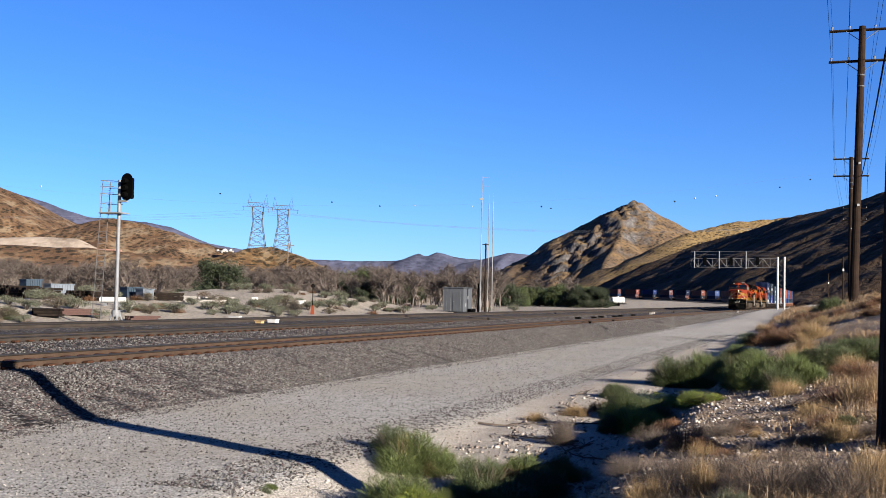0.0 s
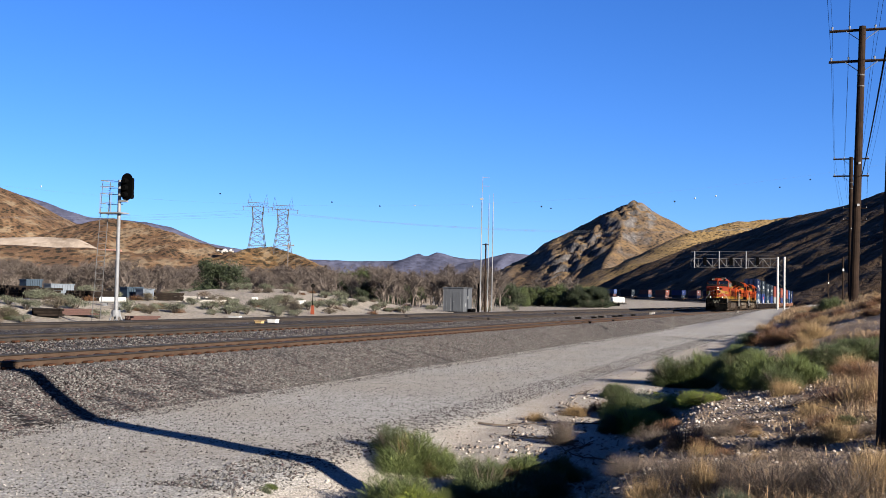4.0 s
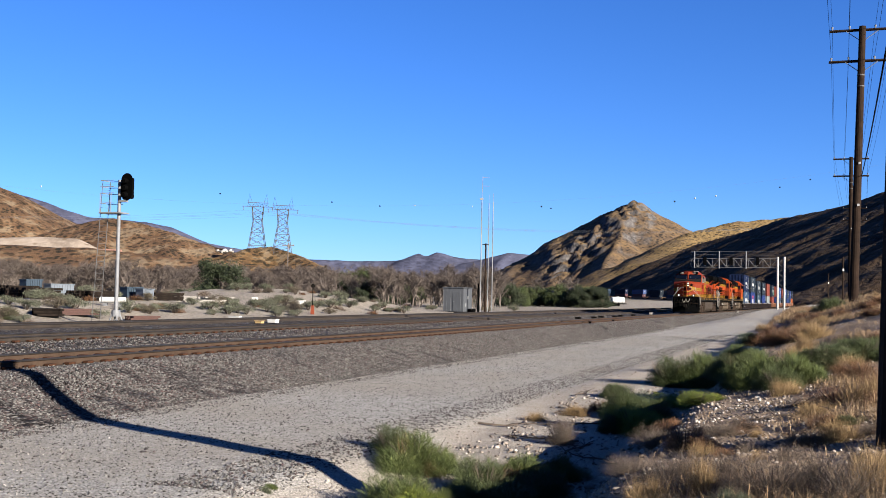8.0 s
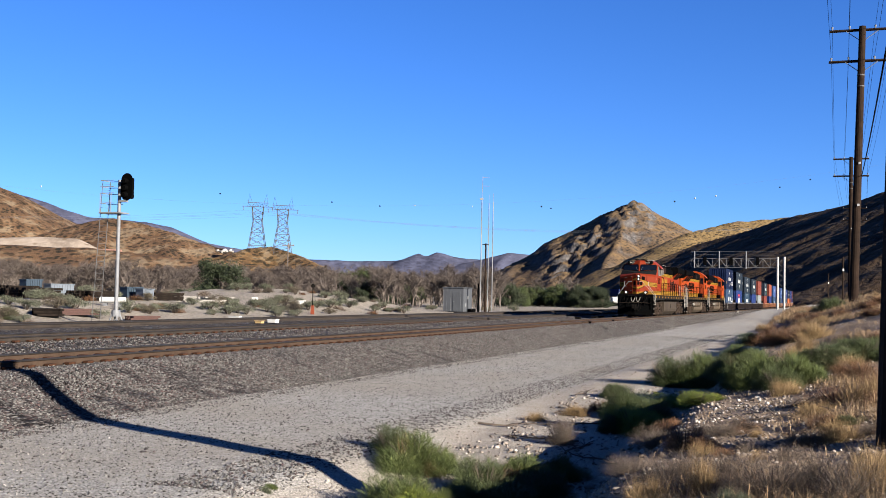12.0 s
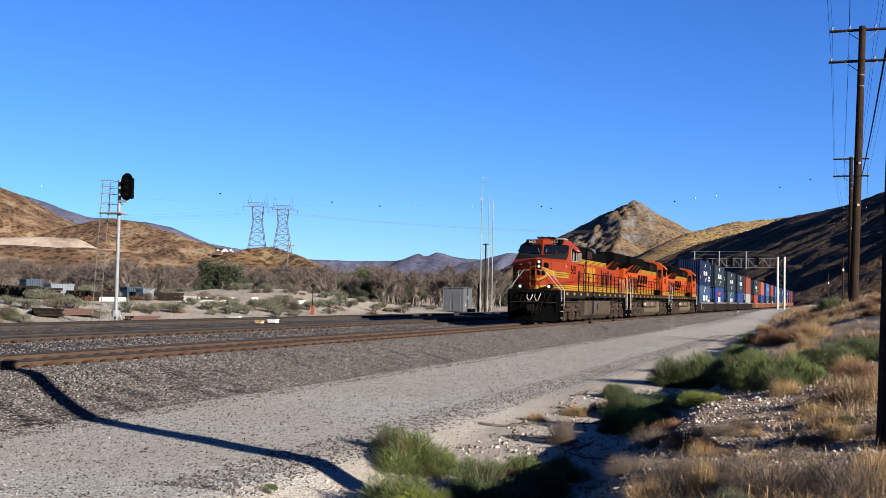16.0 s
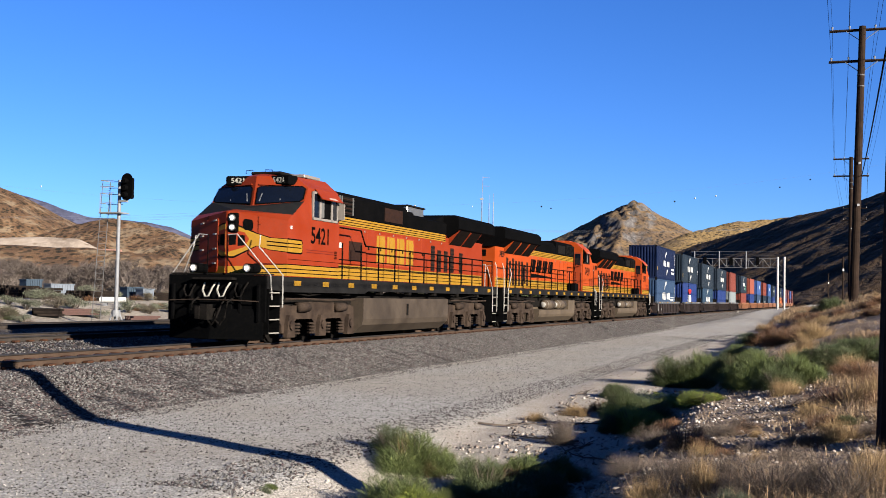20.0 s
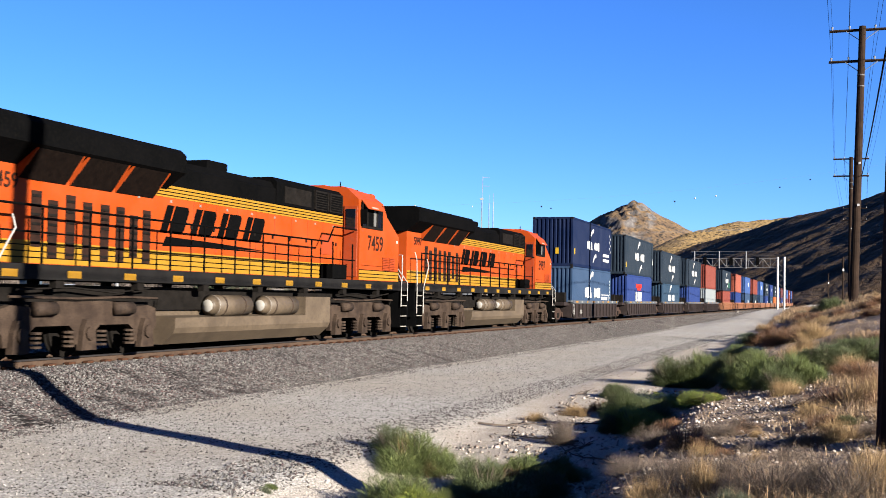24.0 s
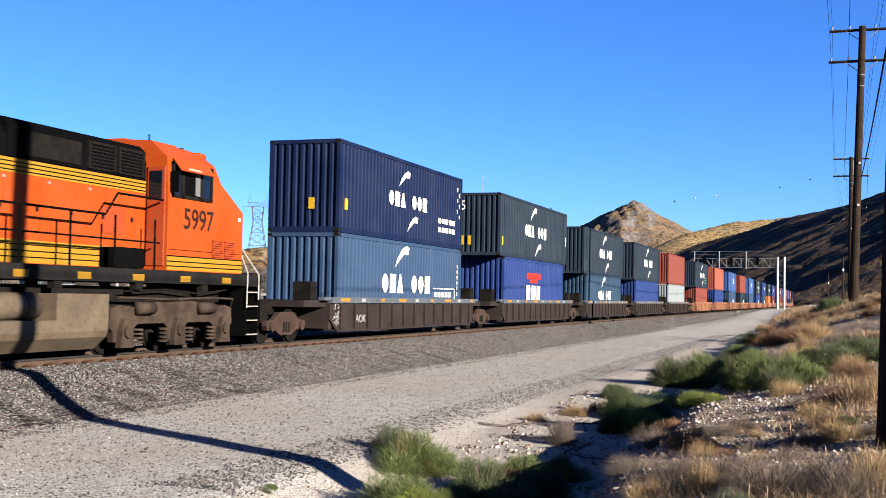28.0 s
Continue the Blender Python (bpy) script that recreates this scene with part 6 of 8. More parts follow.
def twig_core(rng, count=30):
    bm = bmesh.new()
    for _ in range(count):
        a = rng.uniform(0, 2 * math.pi)
        r = rng.uniform(0.12, 0.4)
        tube([(0, 0, -0.08), (math.cos(a) * r * 0.5, math.sin(a) * r * 0.5, 0.3), (math.cos(a) * r, math.sin(a) * r, rng.uniform(0.5, 0.78))], 0.01, 3, bm, 0.003)
    return finish(bm, "stems")


GREEN = leaf_mat("fresh_green_twigs", (0.035, 0.06, 0.014), (0.22, 0.27, 0.075))
LIME = leaf_mat("yellow_green_twigs", (0.13, 0.19, 0.02), (0.36, 0.41, 0.055))
OLIVE = leaf_mat("olive_green_twigs", (0.035, 0.055, 0.016), (0.13, 0.165, 0.05))
GREYGREEN = leaf_mat("feathery_grey_green", (0.07, 0.085, 0.05), (0.21, 0.24, 0.14))
SAGE = leaf_mat("grey_green_sage", (0.11, 0.125, 0.08), (0.23, 0.24, 0.165))
PALE = leaf_mat("pale_brown_brush", (0.11, 0.09, 0.06), (0.21, 0.175, 0.12))
DRY = leaf_mat("dry_straw", (0.20, 0.12, 0.05), (0.56, 0.38, 0.18))
RUST = leaf_mat("russet_dry_twigs", (0.13, 0.06, 0.028), (0.34, 0.17, 0.075))
GREYTWIG = leaf_mat("grey_dead_twigs", (0.03, 0.022, 0.016), (0.36, 0.27, 0.2))
THICKET = leaf_mat("bare_tree_twigs", (0.085, 0.066, 0.056), (0.20, 0.16, 0.135))
BARK = stuff_mat("grey_bark", (0.17, 0.135, 0.115), (0.27, 0.22, 0.19), 4, 0.9, 0.4)
DARKBARK = stuff_mat("brown_bark", (0.08, 0.055, 0.04), (0.14, 0.10, 0.075), 4, 0.9, 0.4)
LEAF = leaf_mat("tree_leaves", (0.009, 0.019, 0.006), (0.048, 0.066, 0.022))
LEAF2 = leaf_mat("willow_leaves", (0.05, 0.08, 0.02), (0.13, 0.16, 0.05))


def ground_at(x, y):
    return float(height(np.array([x]), np.array([y]))[0])


def place_plan(s, p):
    q = plan(s, p)
    return q.x, q.y


BUSHES = {}
# material, label, width and height of an ordinary one, twigs, thickness, length, how upright
BUSH_KINDS = {
    "green": (GREEN, "bright green broom-like desert bush", 1.3, 0.8, 21000, 0.0026, 0.15, 0.55), "lime": (LIME, "yellow-green broom-like desert bush", 1.2, 0.5, 16000, 0.0026, 0.12, 0.45),
    "olive": (OLIVE, "dark olive-green rounded desert bush", 1.4, 0.75, 21000, 0.0024, 0.13, 0.4), "grey": (GREYGREEN, "soft grey-green feathery desert bush", 1.2, 0.7, 13000, 0.0022, 0.18, 0.8),
    "sage": (SAGE, "rounded grey-green sagebrush on sand", 1.6, 1.05, 0, 0, 0, 0), "pale": (PALE, "rounded dry brown brush on sand", 1.6, 0.95, 0, 0, 0, 0),
    "rust": (RUST, "russet dried-up low shrub", 1.2, 0.5, 7000, 0.0022, 0.17, 0.35), "dead": (GREYTWIG, "bare grey dead desert shrub", 1.2, 0.55, 5200, 0.0016, 0.24, 0.5),
    "straw": (DRY, "clump of straw-coloured dry grass", 0.8, 0.5, 2600, 0.0030, 0.5, 1.6)}


def bush(kind, s, p, wide=None, tall=None, size=1.0, sink=0.04):
    mat, label, w, h, count, thin, long_, upright = BUSH_KINDS[kind]
    wide, tall = (wide or w) * size, (tall or h) * size
    if kind in ("green", "olive", "lime", "grey"):
        wide, tall = wide * 1.06, tall * 1.06
    rng = random.Random(int(s * 31 + p * 77))
    v = rng.randrange(3)
    if (kind, v) not in BUSHES:
        g = random.Random(hash_of(kind) + v)
        if count:
            twigs = brush_mesh(hash_of(kind) + v, count, thin, long_, upright, 10, 0.15 if kind in ("straw", "dead") else 0.35, 0.12 if kind == "dead" else 0.03)
        else:
            twigs = puff_mesh(g, 1.0, 0.5)
        core = twig_core(g)
        twigs.materials.append(mat)
        core.materials.append(DARKBARK if kind != "dead" else BARK)
        BUSHES[(kind, v)] = twigs, core
    twigs, core = BUSHES[(kind, v)]
    x, y = place_plan(s, p)
    b = thing("bush" if kind != "straw" else "grass_clump", label, "bush" if kind != "straw" else "grass", "bushes by the track" if kind != "straw" else "grass clumps")
    b.matrix_basis = pose(x, y, ground_at(x, y) - sink, 0, 0, rng.uniform(0, 360)) @ Matrix.Diagonal((wide * rng.uniform(0.92, 1.12), wide * rng.uniform(0.92, 1.12), tall, 1))
    part("foliage", twigs, None, b)
    part("rootstock", core, None, b)
    return b


def hash_of(word):
    return sum(ord(c) * (i + 3) for i, c in enumerate(word))


# bank and ditch beside the track road: kind, place on the plan, width and height
for kind, s, p, wide, tall in (
        ("green", 14.49, 5.34, 1.1, 0.69), ("olive", 15.0, 5.94, 0.62, 0.49), ("straw", 14.45, 5.45, 0.36, 0.49), ("rust", 14.43, 5.13, 0.39, 0.31),
        ("green", 11.94, 4.52, 0.9, 0.54), ("lime", 11.78, 4.35, 0.71, 0.4), ("grey", 12.36, 4.92, 0.45, 0.38), ("green", 12.19, 4.12, 0.66, 0.4),
        ("olive", 13.66, 4.1, 0.77, 0.52), ("green", 14.55, 3.86, 0.84, 0.45), ("green", 14.94, 3.45, 0.66, 0.39), ("olive", 12.5, 3.95, 0.74, 0.47),
        ("olive", 12.66, 3.52, 0.74, 0.4), ("rust", 14.13, 3.9, 0.45, 0.34), ("olive", 13.66, 3.37, 0.72, 0.43), ("dead", 17.58, 4.06, 0.57, 0.6),
        ("straw", 20.56, 5.26, 0.54, 0.18), ("straw", 21.74, 4.76, 0.68, 0.23), ("olive", 21.78, 3.74, 1.01, 0.69), ("rust", 22.29, 4.39, 0.6, 0.3),
        ("lime", 19.53, 3.21, 1.12, 0.58), ("lime", 23.65, 3.08, 1.09, 0.36), ("lime", 16.98, 1.77, 0.69, 0.24), ("olive", 21.45, 3.23, 0.88, 0.49),
        ("olive", 19.53, 3.53, 0.6, 0.4), ("olive", 28.36, 3.84, 1.3, 0.84), ("green", 28.58, 3.12, 1.45, 1.02), ("olive", 24.27, 2.08, 0.86, 0.64),
        ("straw", 18.95, 1.53, 0.29, 0.53), ("green", 18.54, 1.04, 1.12, 0.69), ("green", 18.08, 0.56, 1.0, 0.6), ("olive", 20.77, 0.29, 0.94, 0.48),
        ("olive", 22.19, -0.21, 1.12, 0.51), ("olive", 22.4, -0.77, 0.9, 0.45), ("green", 23.46, 1.51, 0.83, 0.53), ("olive", 17.25, 0.75, 0.7, 0.39),
        ("rust", 32.08, 1.45, 1.46, 0.78), ("olive", 50.19, 3.24, 1.27, 0.71), ("rust", 32.65, 0.75, 1.15, 0.59), ("straw", 31.22, 0.44, 0.94, 0.47),
        ("rust", 18.59, -0.45, 0.94, 0.38), ("rust", 14.49, -0.06, 0.88, 0.32), ("straw", 19.89, -0.26, 0.7, 0.34), ("rust", 10.87, 1.31, 0.56, 0.34),
        ("dead", 13.22, 1.92, 0.61, 0.31), ("rust", 10.65, 1.08, 0.43, 0.22), ("dead", 9.71, 1.6, 0.42, 0.22), ("straw", 8.15, 0.85, 0.22, 0.3),
        ("dead", 8.24, 1.01, 0.42, 0.25), ("dead", 10.43, 0.67, 0.42, 0.18), ("dead", 9.6, 0.33, 0.42, 0.2), ("dead", 8.66, 0.71, 0.62, 0.31),
        ("dead", 7.72, 0.35, 0.67, 0.36), ("dead", 8.04, 0.05, 0.61, 0.33), ("straw", 7.68, -0.25, 0.43, 0.31), ("dead", 9.5, -0.25, 0.36, 0.17),
        ("straw", 10.68, -0.05, 0.43, 0.22), ("rust", 13.55, -0.54, 0.48, 0.27), ("dead", 9.25, 1.03, 0.43, 0.24), ("grey", 7.48, 0.62, 0.3, 0.18),
        ("straw", 8.09, 1.21, 0.33, 0.21), ("olive", 11.52, -0.15, 0.35, 0.15), ("green", 11.73, 6.15, 0.19, 0.09), ("grey", 11.56, 6.09, 0.2, 0.11),
        ("olive", 20.69, 0.01, 0.94, 0.52), ("olive", 21.43, -0.47, 1.08, 0.54), ("green", 38.65, 3.04, 1.17, 0.7), ("rust", 15.97, -0.63, 0.65, 0.4),
        ("olive", 24.69, 4.47, 0.76, 0.43), ("rust", 14.15, 1.92, 0.51, 0.29), ("rust", 12.03, 0.83, 0.43, 0.16), ("dead", 8.82, 1.19, 0.5, 0.27),
        ("dead", 10.98, 1.17, 0.36, 0.17), ("straw", 16.57, 0.61, 0.5, 0.25), ("straw", 12.88, 0.18, 0.39, 0.22), ("dead", 7.53, -0.1, 0.58, 0.31),
        ("rust", 10.5, 0.24, 0.43, 0.21)):
    bush(kind, s, p, wide, tall)
for i in range(26):
    g = random.Random(400 + i)
    bush(g.choice(["dead", "rust", "rust", "dead", "straw"]), g.uniform(7.2, 12.4), g.uniform(-1.5, 1.5), size=g.uniform(0.22, 0.45))
for i in range(44):
    g = random.Random(800 + i)
    bush(g.choice(["rust", "straw", "dead", "straw", "rust", "rust"]), g.uniform(13, 60), g.uniform(-5.0, 1.6), size=g.uniform(0.4, 0.9))
for i in range(46):
    g = random.Random(1200 + i)
    s = g.uniform(58, 178)
    bush(g.choice(["rust", "olive", "dead", "rust", "straw", "grey"]), s, g.uniform(-2.5, 3.4 + s / 80), size=g.uniform(0.6, 1.3))
# sage on the sandy ground beyond the yard
rng = random.Random(8)
for kind, s, p, size in (
        ("sage", 54.7, 46.2, 0.66), ("sage", 54.4, 44.7, 0.82), ("pale", 58.1, 45.5, 0.86), ("sage", 60.2, 46.3, 0.65), ("sage", 59.2, 44.9, 0.98), ("olive", 49.9, 42.4, 0.91), ("sage", 88.5, 66.1, 1.28), ("sage", 62.3, 43.1, 0.88), ("pale", 66.4, 45.0, 0.62), ("sage", 66.1, 43.9, 0.61), ("sage", 69.6, 45.4, 0.51), ("sage", 67.5, 42.9, 0.93), ("sage", 75.5, 46.5, 0.69), ("sage", 73.9, 44.0, 0.86), ("pale", 77.1, 45.2, 0.69), ("sage", 83.0, 47.1, 0.74), ("sage", 77.5, 44.2, 0.83), ("sage", 82.2, 44.8, 0.87), ("sage", 80.6, 42.8, 0.92), ("sage", 80.9, 41.8, 0.91), ("pale", 87.7, 43.9, 0.91), ("sage", 89.2, 43.3, 0.99), ("sage", 93.0, 44.3, 0.88), ("sage", 94.9, 43.8, 0.89), ("sage", 98.3, 44.4, 1.00), ("sage", 98.2, 43.4, 0.91), ("pale", 103.9, 43.0, 0.61), ("sage", 76.0, 42.1, 0.74), ("sage", 83.7, 48.4, 0.60), ("sage", 104.3, 47.2, 0.97), ("sage", 100.6, 47.0, 0.77), ("sage", 87.5, 45.7, 0.99), ("pale", 88.5, 45.2, 1.15), ("sage", 92.5, 45.8, 0.72)):
    bush(kind, s, p, size=size * 1.2)
for i in range(120):
    p = 40 + 20 * rng.random() ** 1.3
    s = rng.uniform(40, 108) if i < 100 else rng.uniform(104, 170)
    bush(rng.choice(["sage", "sage", "pale", "rust", "dead", "sage"]), s, p, size=rng.uniform(0.6, 1.2))


def dry_grass():
    """Straw stubble and dead stalks all over the bank, too many to count."""
    rng = random.Random(3)
    vs, fs = [], []
    n = 0
    while n < 25000:
        s = 5.5 + 165 * rng.random() ** 2.9
        p = rng.uniform(-9, 2.6 + 2.6 * min(1.0, max(0.0, (s - 45) / 60)))
        q = plan(s, p)
        if q.y < 3 or abs(q.x / q.y) > 0.45 or q.length < 5:
            continue
        k = float(fbm(np.array([s * 1.0]), np.array([p * 1.0]), 2.2, 21, 3)[0])
        bare = 0.3 * (p > 1.2 and s < 45) + 0.16 * (s < 22)
        if k < 0.06 + bare and rng.random() < 0.93:
            continue
        n += 1
        o = (q.x, q.y, 0)
        h = rng.uniform(0.025, 0.12) * (1 + 1.6 * max(k, 0)) * (1 + s / 45)
        v, f = blades(rng, 5, 0.14 * (1 + s / 60), h, 0.0018 + 0.0002 * s, 1.2, 0.07, start=o)
        i = len(vs)
        vs += v
        fs += [tuple(a + i for a in w) for w in f]
    arr = np.array([tuple(v) for v in vs])
    arr[:, 2] += height(arr[:, 0], arr[:, 1]) - 0.01
    ob = part("dry_grass", from_arrays("dry_grass", arr, fs, False), leaf_mat("bank_straw", (0.07, 0.047, 0.03), (0.60, 0.40, 0.22)), None)
    tagged(ob, "sparse straw-coloured dry grass on the bank", "grass", kind="stuff")


dry_grass()


# ---- loose stone ----
def stones(name, label, count, area, radius, material, seed, lift=0.3, flat=0.75):
    """Broken stones lying on a surface; area gives a random place (x, y, z)."""
    g = np.random.RandomState(seed)
    base = np.array([(1, 0, 0), (-1, 0, 0), (0, 1, 0), (0, -1, 0), (0.3, 0.3, 0.9), (-0.3, -0.2, -0.9), (-0.45, 0.35, 0.7)])
    tri = np.array([(0, 2, 4), (4, 2, 6), (2, 1, 6), (1, 3, 6), (6, 3, 4), (3, 0, 4), (2, 0, 5), (1, 2, 5), (3, 1, 5), (0, 3, 5)])
    P = area(g, count)
    r = radius[0] + (radius[1] - radius[0]) * g.rand(len(P)) ** 2.0
    V = base[None] * (1 + 0.2 * g.randn(len(P), 7, 1)) + 0.12 * g.randn(len(P), 7, 3)
    V = V * np.stack([1 + 0.35 * g.rand(len(P)), 0.75 + 0.3 * g.rand(len(P)), flat * (0.6 + 0.5 * g.rand(len(P)))], -1)[:, None, :]
    a = g.rand(len(P)) * 6.283
    c, s_ = np.cos(a)[:, None], np.sin(a)[:, None]
    tilt = g.randn(len(P)) * 0.8
    x, y, z = V[..., 0].copy(), V[..., 1].copy(), V[..., 2].copy()
    ct, st = np.cos(tilt)[:, None], np.sin(tilt)[:, None]
    y, z = y * ct - z * st, y * st + z * ct
    V = np.stack([x * c - y * s_, x * s_ + y * c, z], -1) * r[:, None, None] + P[:, None, :]
    V[..., 2] += (r * lift)[:, None]
    F = (tri[None] + (np.arange(len(P)) * 7)[:, None, None]).reshape(-1, 3)
    ob = part(name, from_arrays(name, V.reshape(-1, 3), F, False), material, None)
    return tagged(ob, label, "stones", kind="stuff")


@lru_cache(None)
def stone_mat(name, stops, rough=0.9):
    m = bpy.data.materials.new(name)
    m.use_nodes = True
    nt = m.node_tree
    b = nt.nodes["Principled BSDF"]
    r = nt.nodes.new("ShaderNodeValToRGB")
    while len(r.color_ramp.elements) < len(stops):
        r.color_ramp.elements.new(0.5)
    for e, (q, c) in zip(r.color_ramp.elements, stops):
        e.position, e.color = q, (*(0.34 * k for k in c), 1)
    nt.links.new(nt.nodes.new("ShaderNodeNewGeometry").outputs["Random Per Island"], r.inputs[0])
    n = node(nt, "ShaderNodeTexNoise", Scale=60.0, Detail=3.0)
    mul = nt.nodes.new("ShaderNodeMix")
    mul.data_type, mul.blend_type = "RGBA", "MULTIPLY"
    mul.inputs[0].default_value = 0.5
    nt.links.new(r.outputs[0], mul.inputs[6])
    nt.links.new(n.outputs[0], mul.inputs[7])
    nt.links.new(mul.outputs[2], b.inputs["Base Color"])
    b.inputs["Roughness"].default_value = rough
    b.inputs["Specular IOR Level"].default_value = 0.2
    return m


xs_prof, zs_prof = [a for a, _ in prof], [c for _, c in prof]
STONE = stone_mat("ballast_stones", tuple((q, tuple(0.74 * k for k in c)) for q, c in STONE_TONES))
PEBBLE = stone_mat("road_pebbles", ((0.0, (0.04, 0.037, 0.034)), (0.55, (0.11, 0.10, 0.09)), (0.7, (0.42, 0.40, 0.37)), (1.0, (0.72, 0.69, 0.65))))


def on_ballast(o0, o1, s0, s1, power):
    def area(g, n):
        s = s0 + (s1 - s0) * g.rand(n) ** power
        o = o0 + (o1 - o0) * g.rand(n)
        keep = np.ones(n, bool)
        for tr in TRACKS:
            for side in (-0.7535, 0.7535):
                keep &= np.abs(o - tr - side) > 0.12
        s, o = s[keep], o[keep]
        z = np.interp(o, xs_prof, zs_prof)
        p = o + TRACK_P
        return np.stack([U.x * s + N.x * p, U.y * s + N.y * p, z], -1)
    return area


def on_ground(p0, p1, s0, s1, power):
    def area(g, n):
        s = s0 + (s1 - s0) * g.rand(n) ** power
        p = p0 + (p1 - p0) * g.rand(n)
        x, y = U.x * s + N.x * p, U.y * s + N.y * p
        return np.stack([x, y, height(x, y)], -1)
    return area


CRUSHED = "loose crushed grey and reddish ballast stones"
stones("ballast_stones", CRUSHED, 120000, on_ballast(-4.25, -0.9, 9, 58, 1.55), (0.018, 0.036), STONE, 1)
stones("ballast_stones", CRUSHED, 32000, on_ballast(-4.1, -0.9, 58, 135, 1.2), (0.026, 0.05), STONE, 5)
stones("ballast_stones", CRUSHED, 16000, on_ballast(-4.1, -0.9, 135, 260, 1.2), (0.035, 0.07), STONE, 8)
stones("ballast_stones", CRUSHED, 46000, on_ballast(-0.6, 6.6, 17, 110, 1.5), (0.022, 0.042), STONE, 2)
stones("road_pebbles", "pale pebbles strewn over the track road", 52000, on_ground(6.0, 12.4, 8, 70, 1.6), (0.004, 0.017), PEBBLE, 3)
stones("gravel_windrow", "line of coarser grey gravel along the road edge", 11000, on_ground(6.1, 7.2, 11, 75, 1.5), (0.006, 0.024), STONE, 6)
stones("gravel_windrow", "line of coarser grey gravel at the ballast foot", 9000, on_ground(11.2, 12.3, 13, 90, 1.5), (0.008, 0.026), STONE, 7)
RUBBLE = stone_mat("bank_stones", ((0.0, (0.20, 0.15, 0.12)), (0.5, (0.46, 0.38, 0.32)), (0.85, (0.62, 0.54, 0.48)), (1.0, (1.15, 1.06, 0.97))))
stones("bank_stones", "pale stones strewn over the dirt bank", 15000, on_ground(-6, 6.3, 7, 60, 1.8), (0.004, 0.03), RUBBLE, 4)
stones("rubble_patch", "pale pinkish rubble on the bare bank", 5200, on_ground(-1.6, 2.2, 8.0, 20, 1.2), (0.004, 0.034), RUBBLE, 14)
stones("rubble_patch", "pale pinkish rubble on the ditch floor", 1300, on_ground(2.7, 5.4, 14, 27, 1.2), (0.005, 0.05), RUBBLE, 15)
stones("road_stones", "dark loose stones lying on the track road", 900, on_ground(6.3, 12.0, 12, 90, 1.3), (0.012, 0.035), STONE, 16)


def fallen_branch(s, p, length, yaw, seed):
    """A crooked dead branch with side twigs, lying on the ground."""
    g = random.Random(seed)
    x, y = place_plan(s, p)
    t = thing("fallen_branch", "crooked dark dead branch lying on the ground", "branch", "fallen branches", pose(x, y, 0, 0, 0, yaw))
    m = t.matrix_basis
    low = lambda u, v, lift: Vector((u, v, ground_at(*(m @ Vector((u, v, 0))).xy) + lift))
    pts, v = [], 0.0
    for k in range(7):
        v += g.uniform(-0.07, 0.07) * length
        pts.append(low(length * (k / 6 - 0.5), v, 0.015 + 0.03 * g.random()))
    part("limb", tube(pts, 0.02, 6, None, 0.007), DARKBARK, t)
    for k in (1, 2, 3, 4, 5, 5):
        o = pts[k]
        e = o + Vector((g.uniform(0.05, 0.25), g.choice((-1, 1)) * g.uniform(0.1, 0.3), 0)) * length * 0.6
        part("twig", tube([o, o.lerp(e, 0.5) + Vector((0, 0, 0.05)), low(e.x, e.y, g.uniform(0.02, 0.14))], 0.009, 5, None, 0.003), DARKBARK, t)


for i, (s, p, length, yaw) in enumerate(((19.6, 5.3, 1.5, 10), (18.0, 4.5, 1.3, 160), (17.2, 3.6, 1.1, 60), (20.5, 4.2, 0.9, 30), (16.3, 3.3, 1.2, 120), (13.4, 0.6, 1.1, 170), (14.8, 0.3, 0.9, 20), (12.6, -0.2, 1.0, 100), (25.0, 5.2, 1.0, 60), (22.4, 5.0, 0.8, 100))):
    fallen_branch(s, p, length, yaw, 60 + i)


# ---- trees ----
def limbs(rng, h, forks=4, spread=0.5, thin=0.022, depth=3):
    bm = bmesh.new()
    tips = []

    def grow(o, d, length, r, level):
        mid = o + d * length * 0.5 + Vector((rng.uniform(-1, 1), rng.uniform(-1, 1), 0)) * length * 0.07
        e = o + d * length
        tube([o, mid, e], r, 5 if level == 0 else 3, bm, r * 0.62)
        if level >= depth:
            tips.append(e)
            return
        for k in range(forks if level else forks + 1):
            a = rng.uniform(0, 2 * math.pi)
            nd = (d + Vector((math.cos(a), math.sin(a), rng.uniform(-0.1, 0.45))) * spread * rng.uniform(0.7, 1.3)).normalized()
            st = o.lerp(e, rng.uniform(0.55, 1.0))
            grow(st, nd, length * rng.uniform(0.5, 0.78), max(r * 0.5, thin), level + 1)

    lean = Vector((rng.uniform(-0.15, 0.15), rng.uniform(-0.15, 0.15), 1)).normalized()
    grow(Vector((0, 0, -0.3)), lean, h * 0.42, h * 0.02, 0)
    return bm, tips


TREES = {}


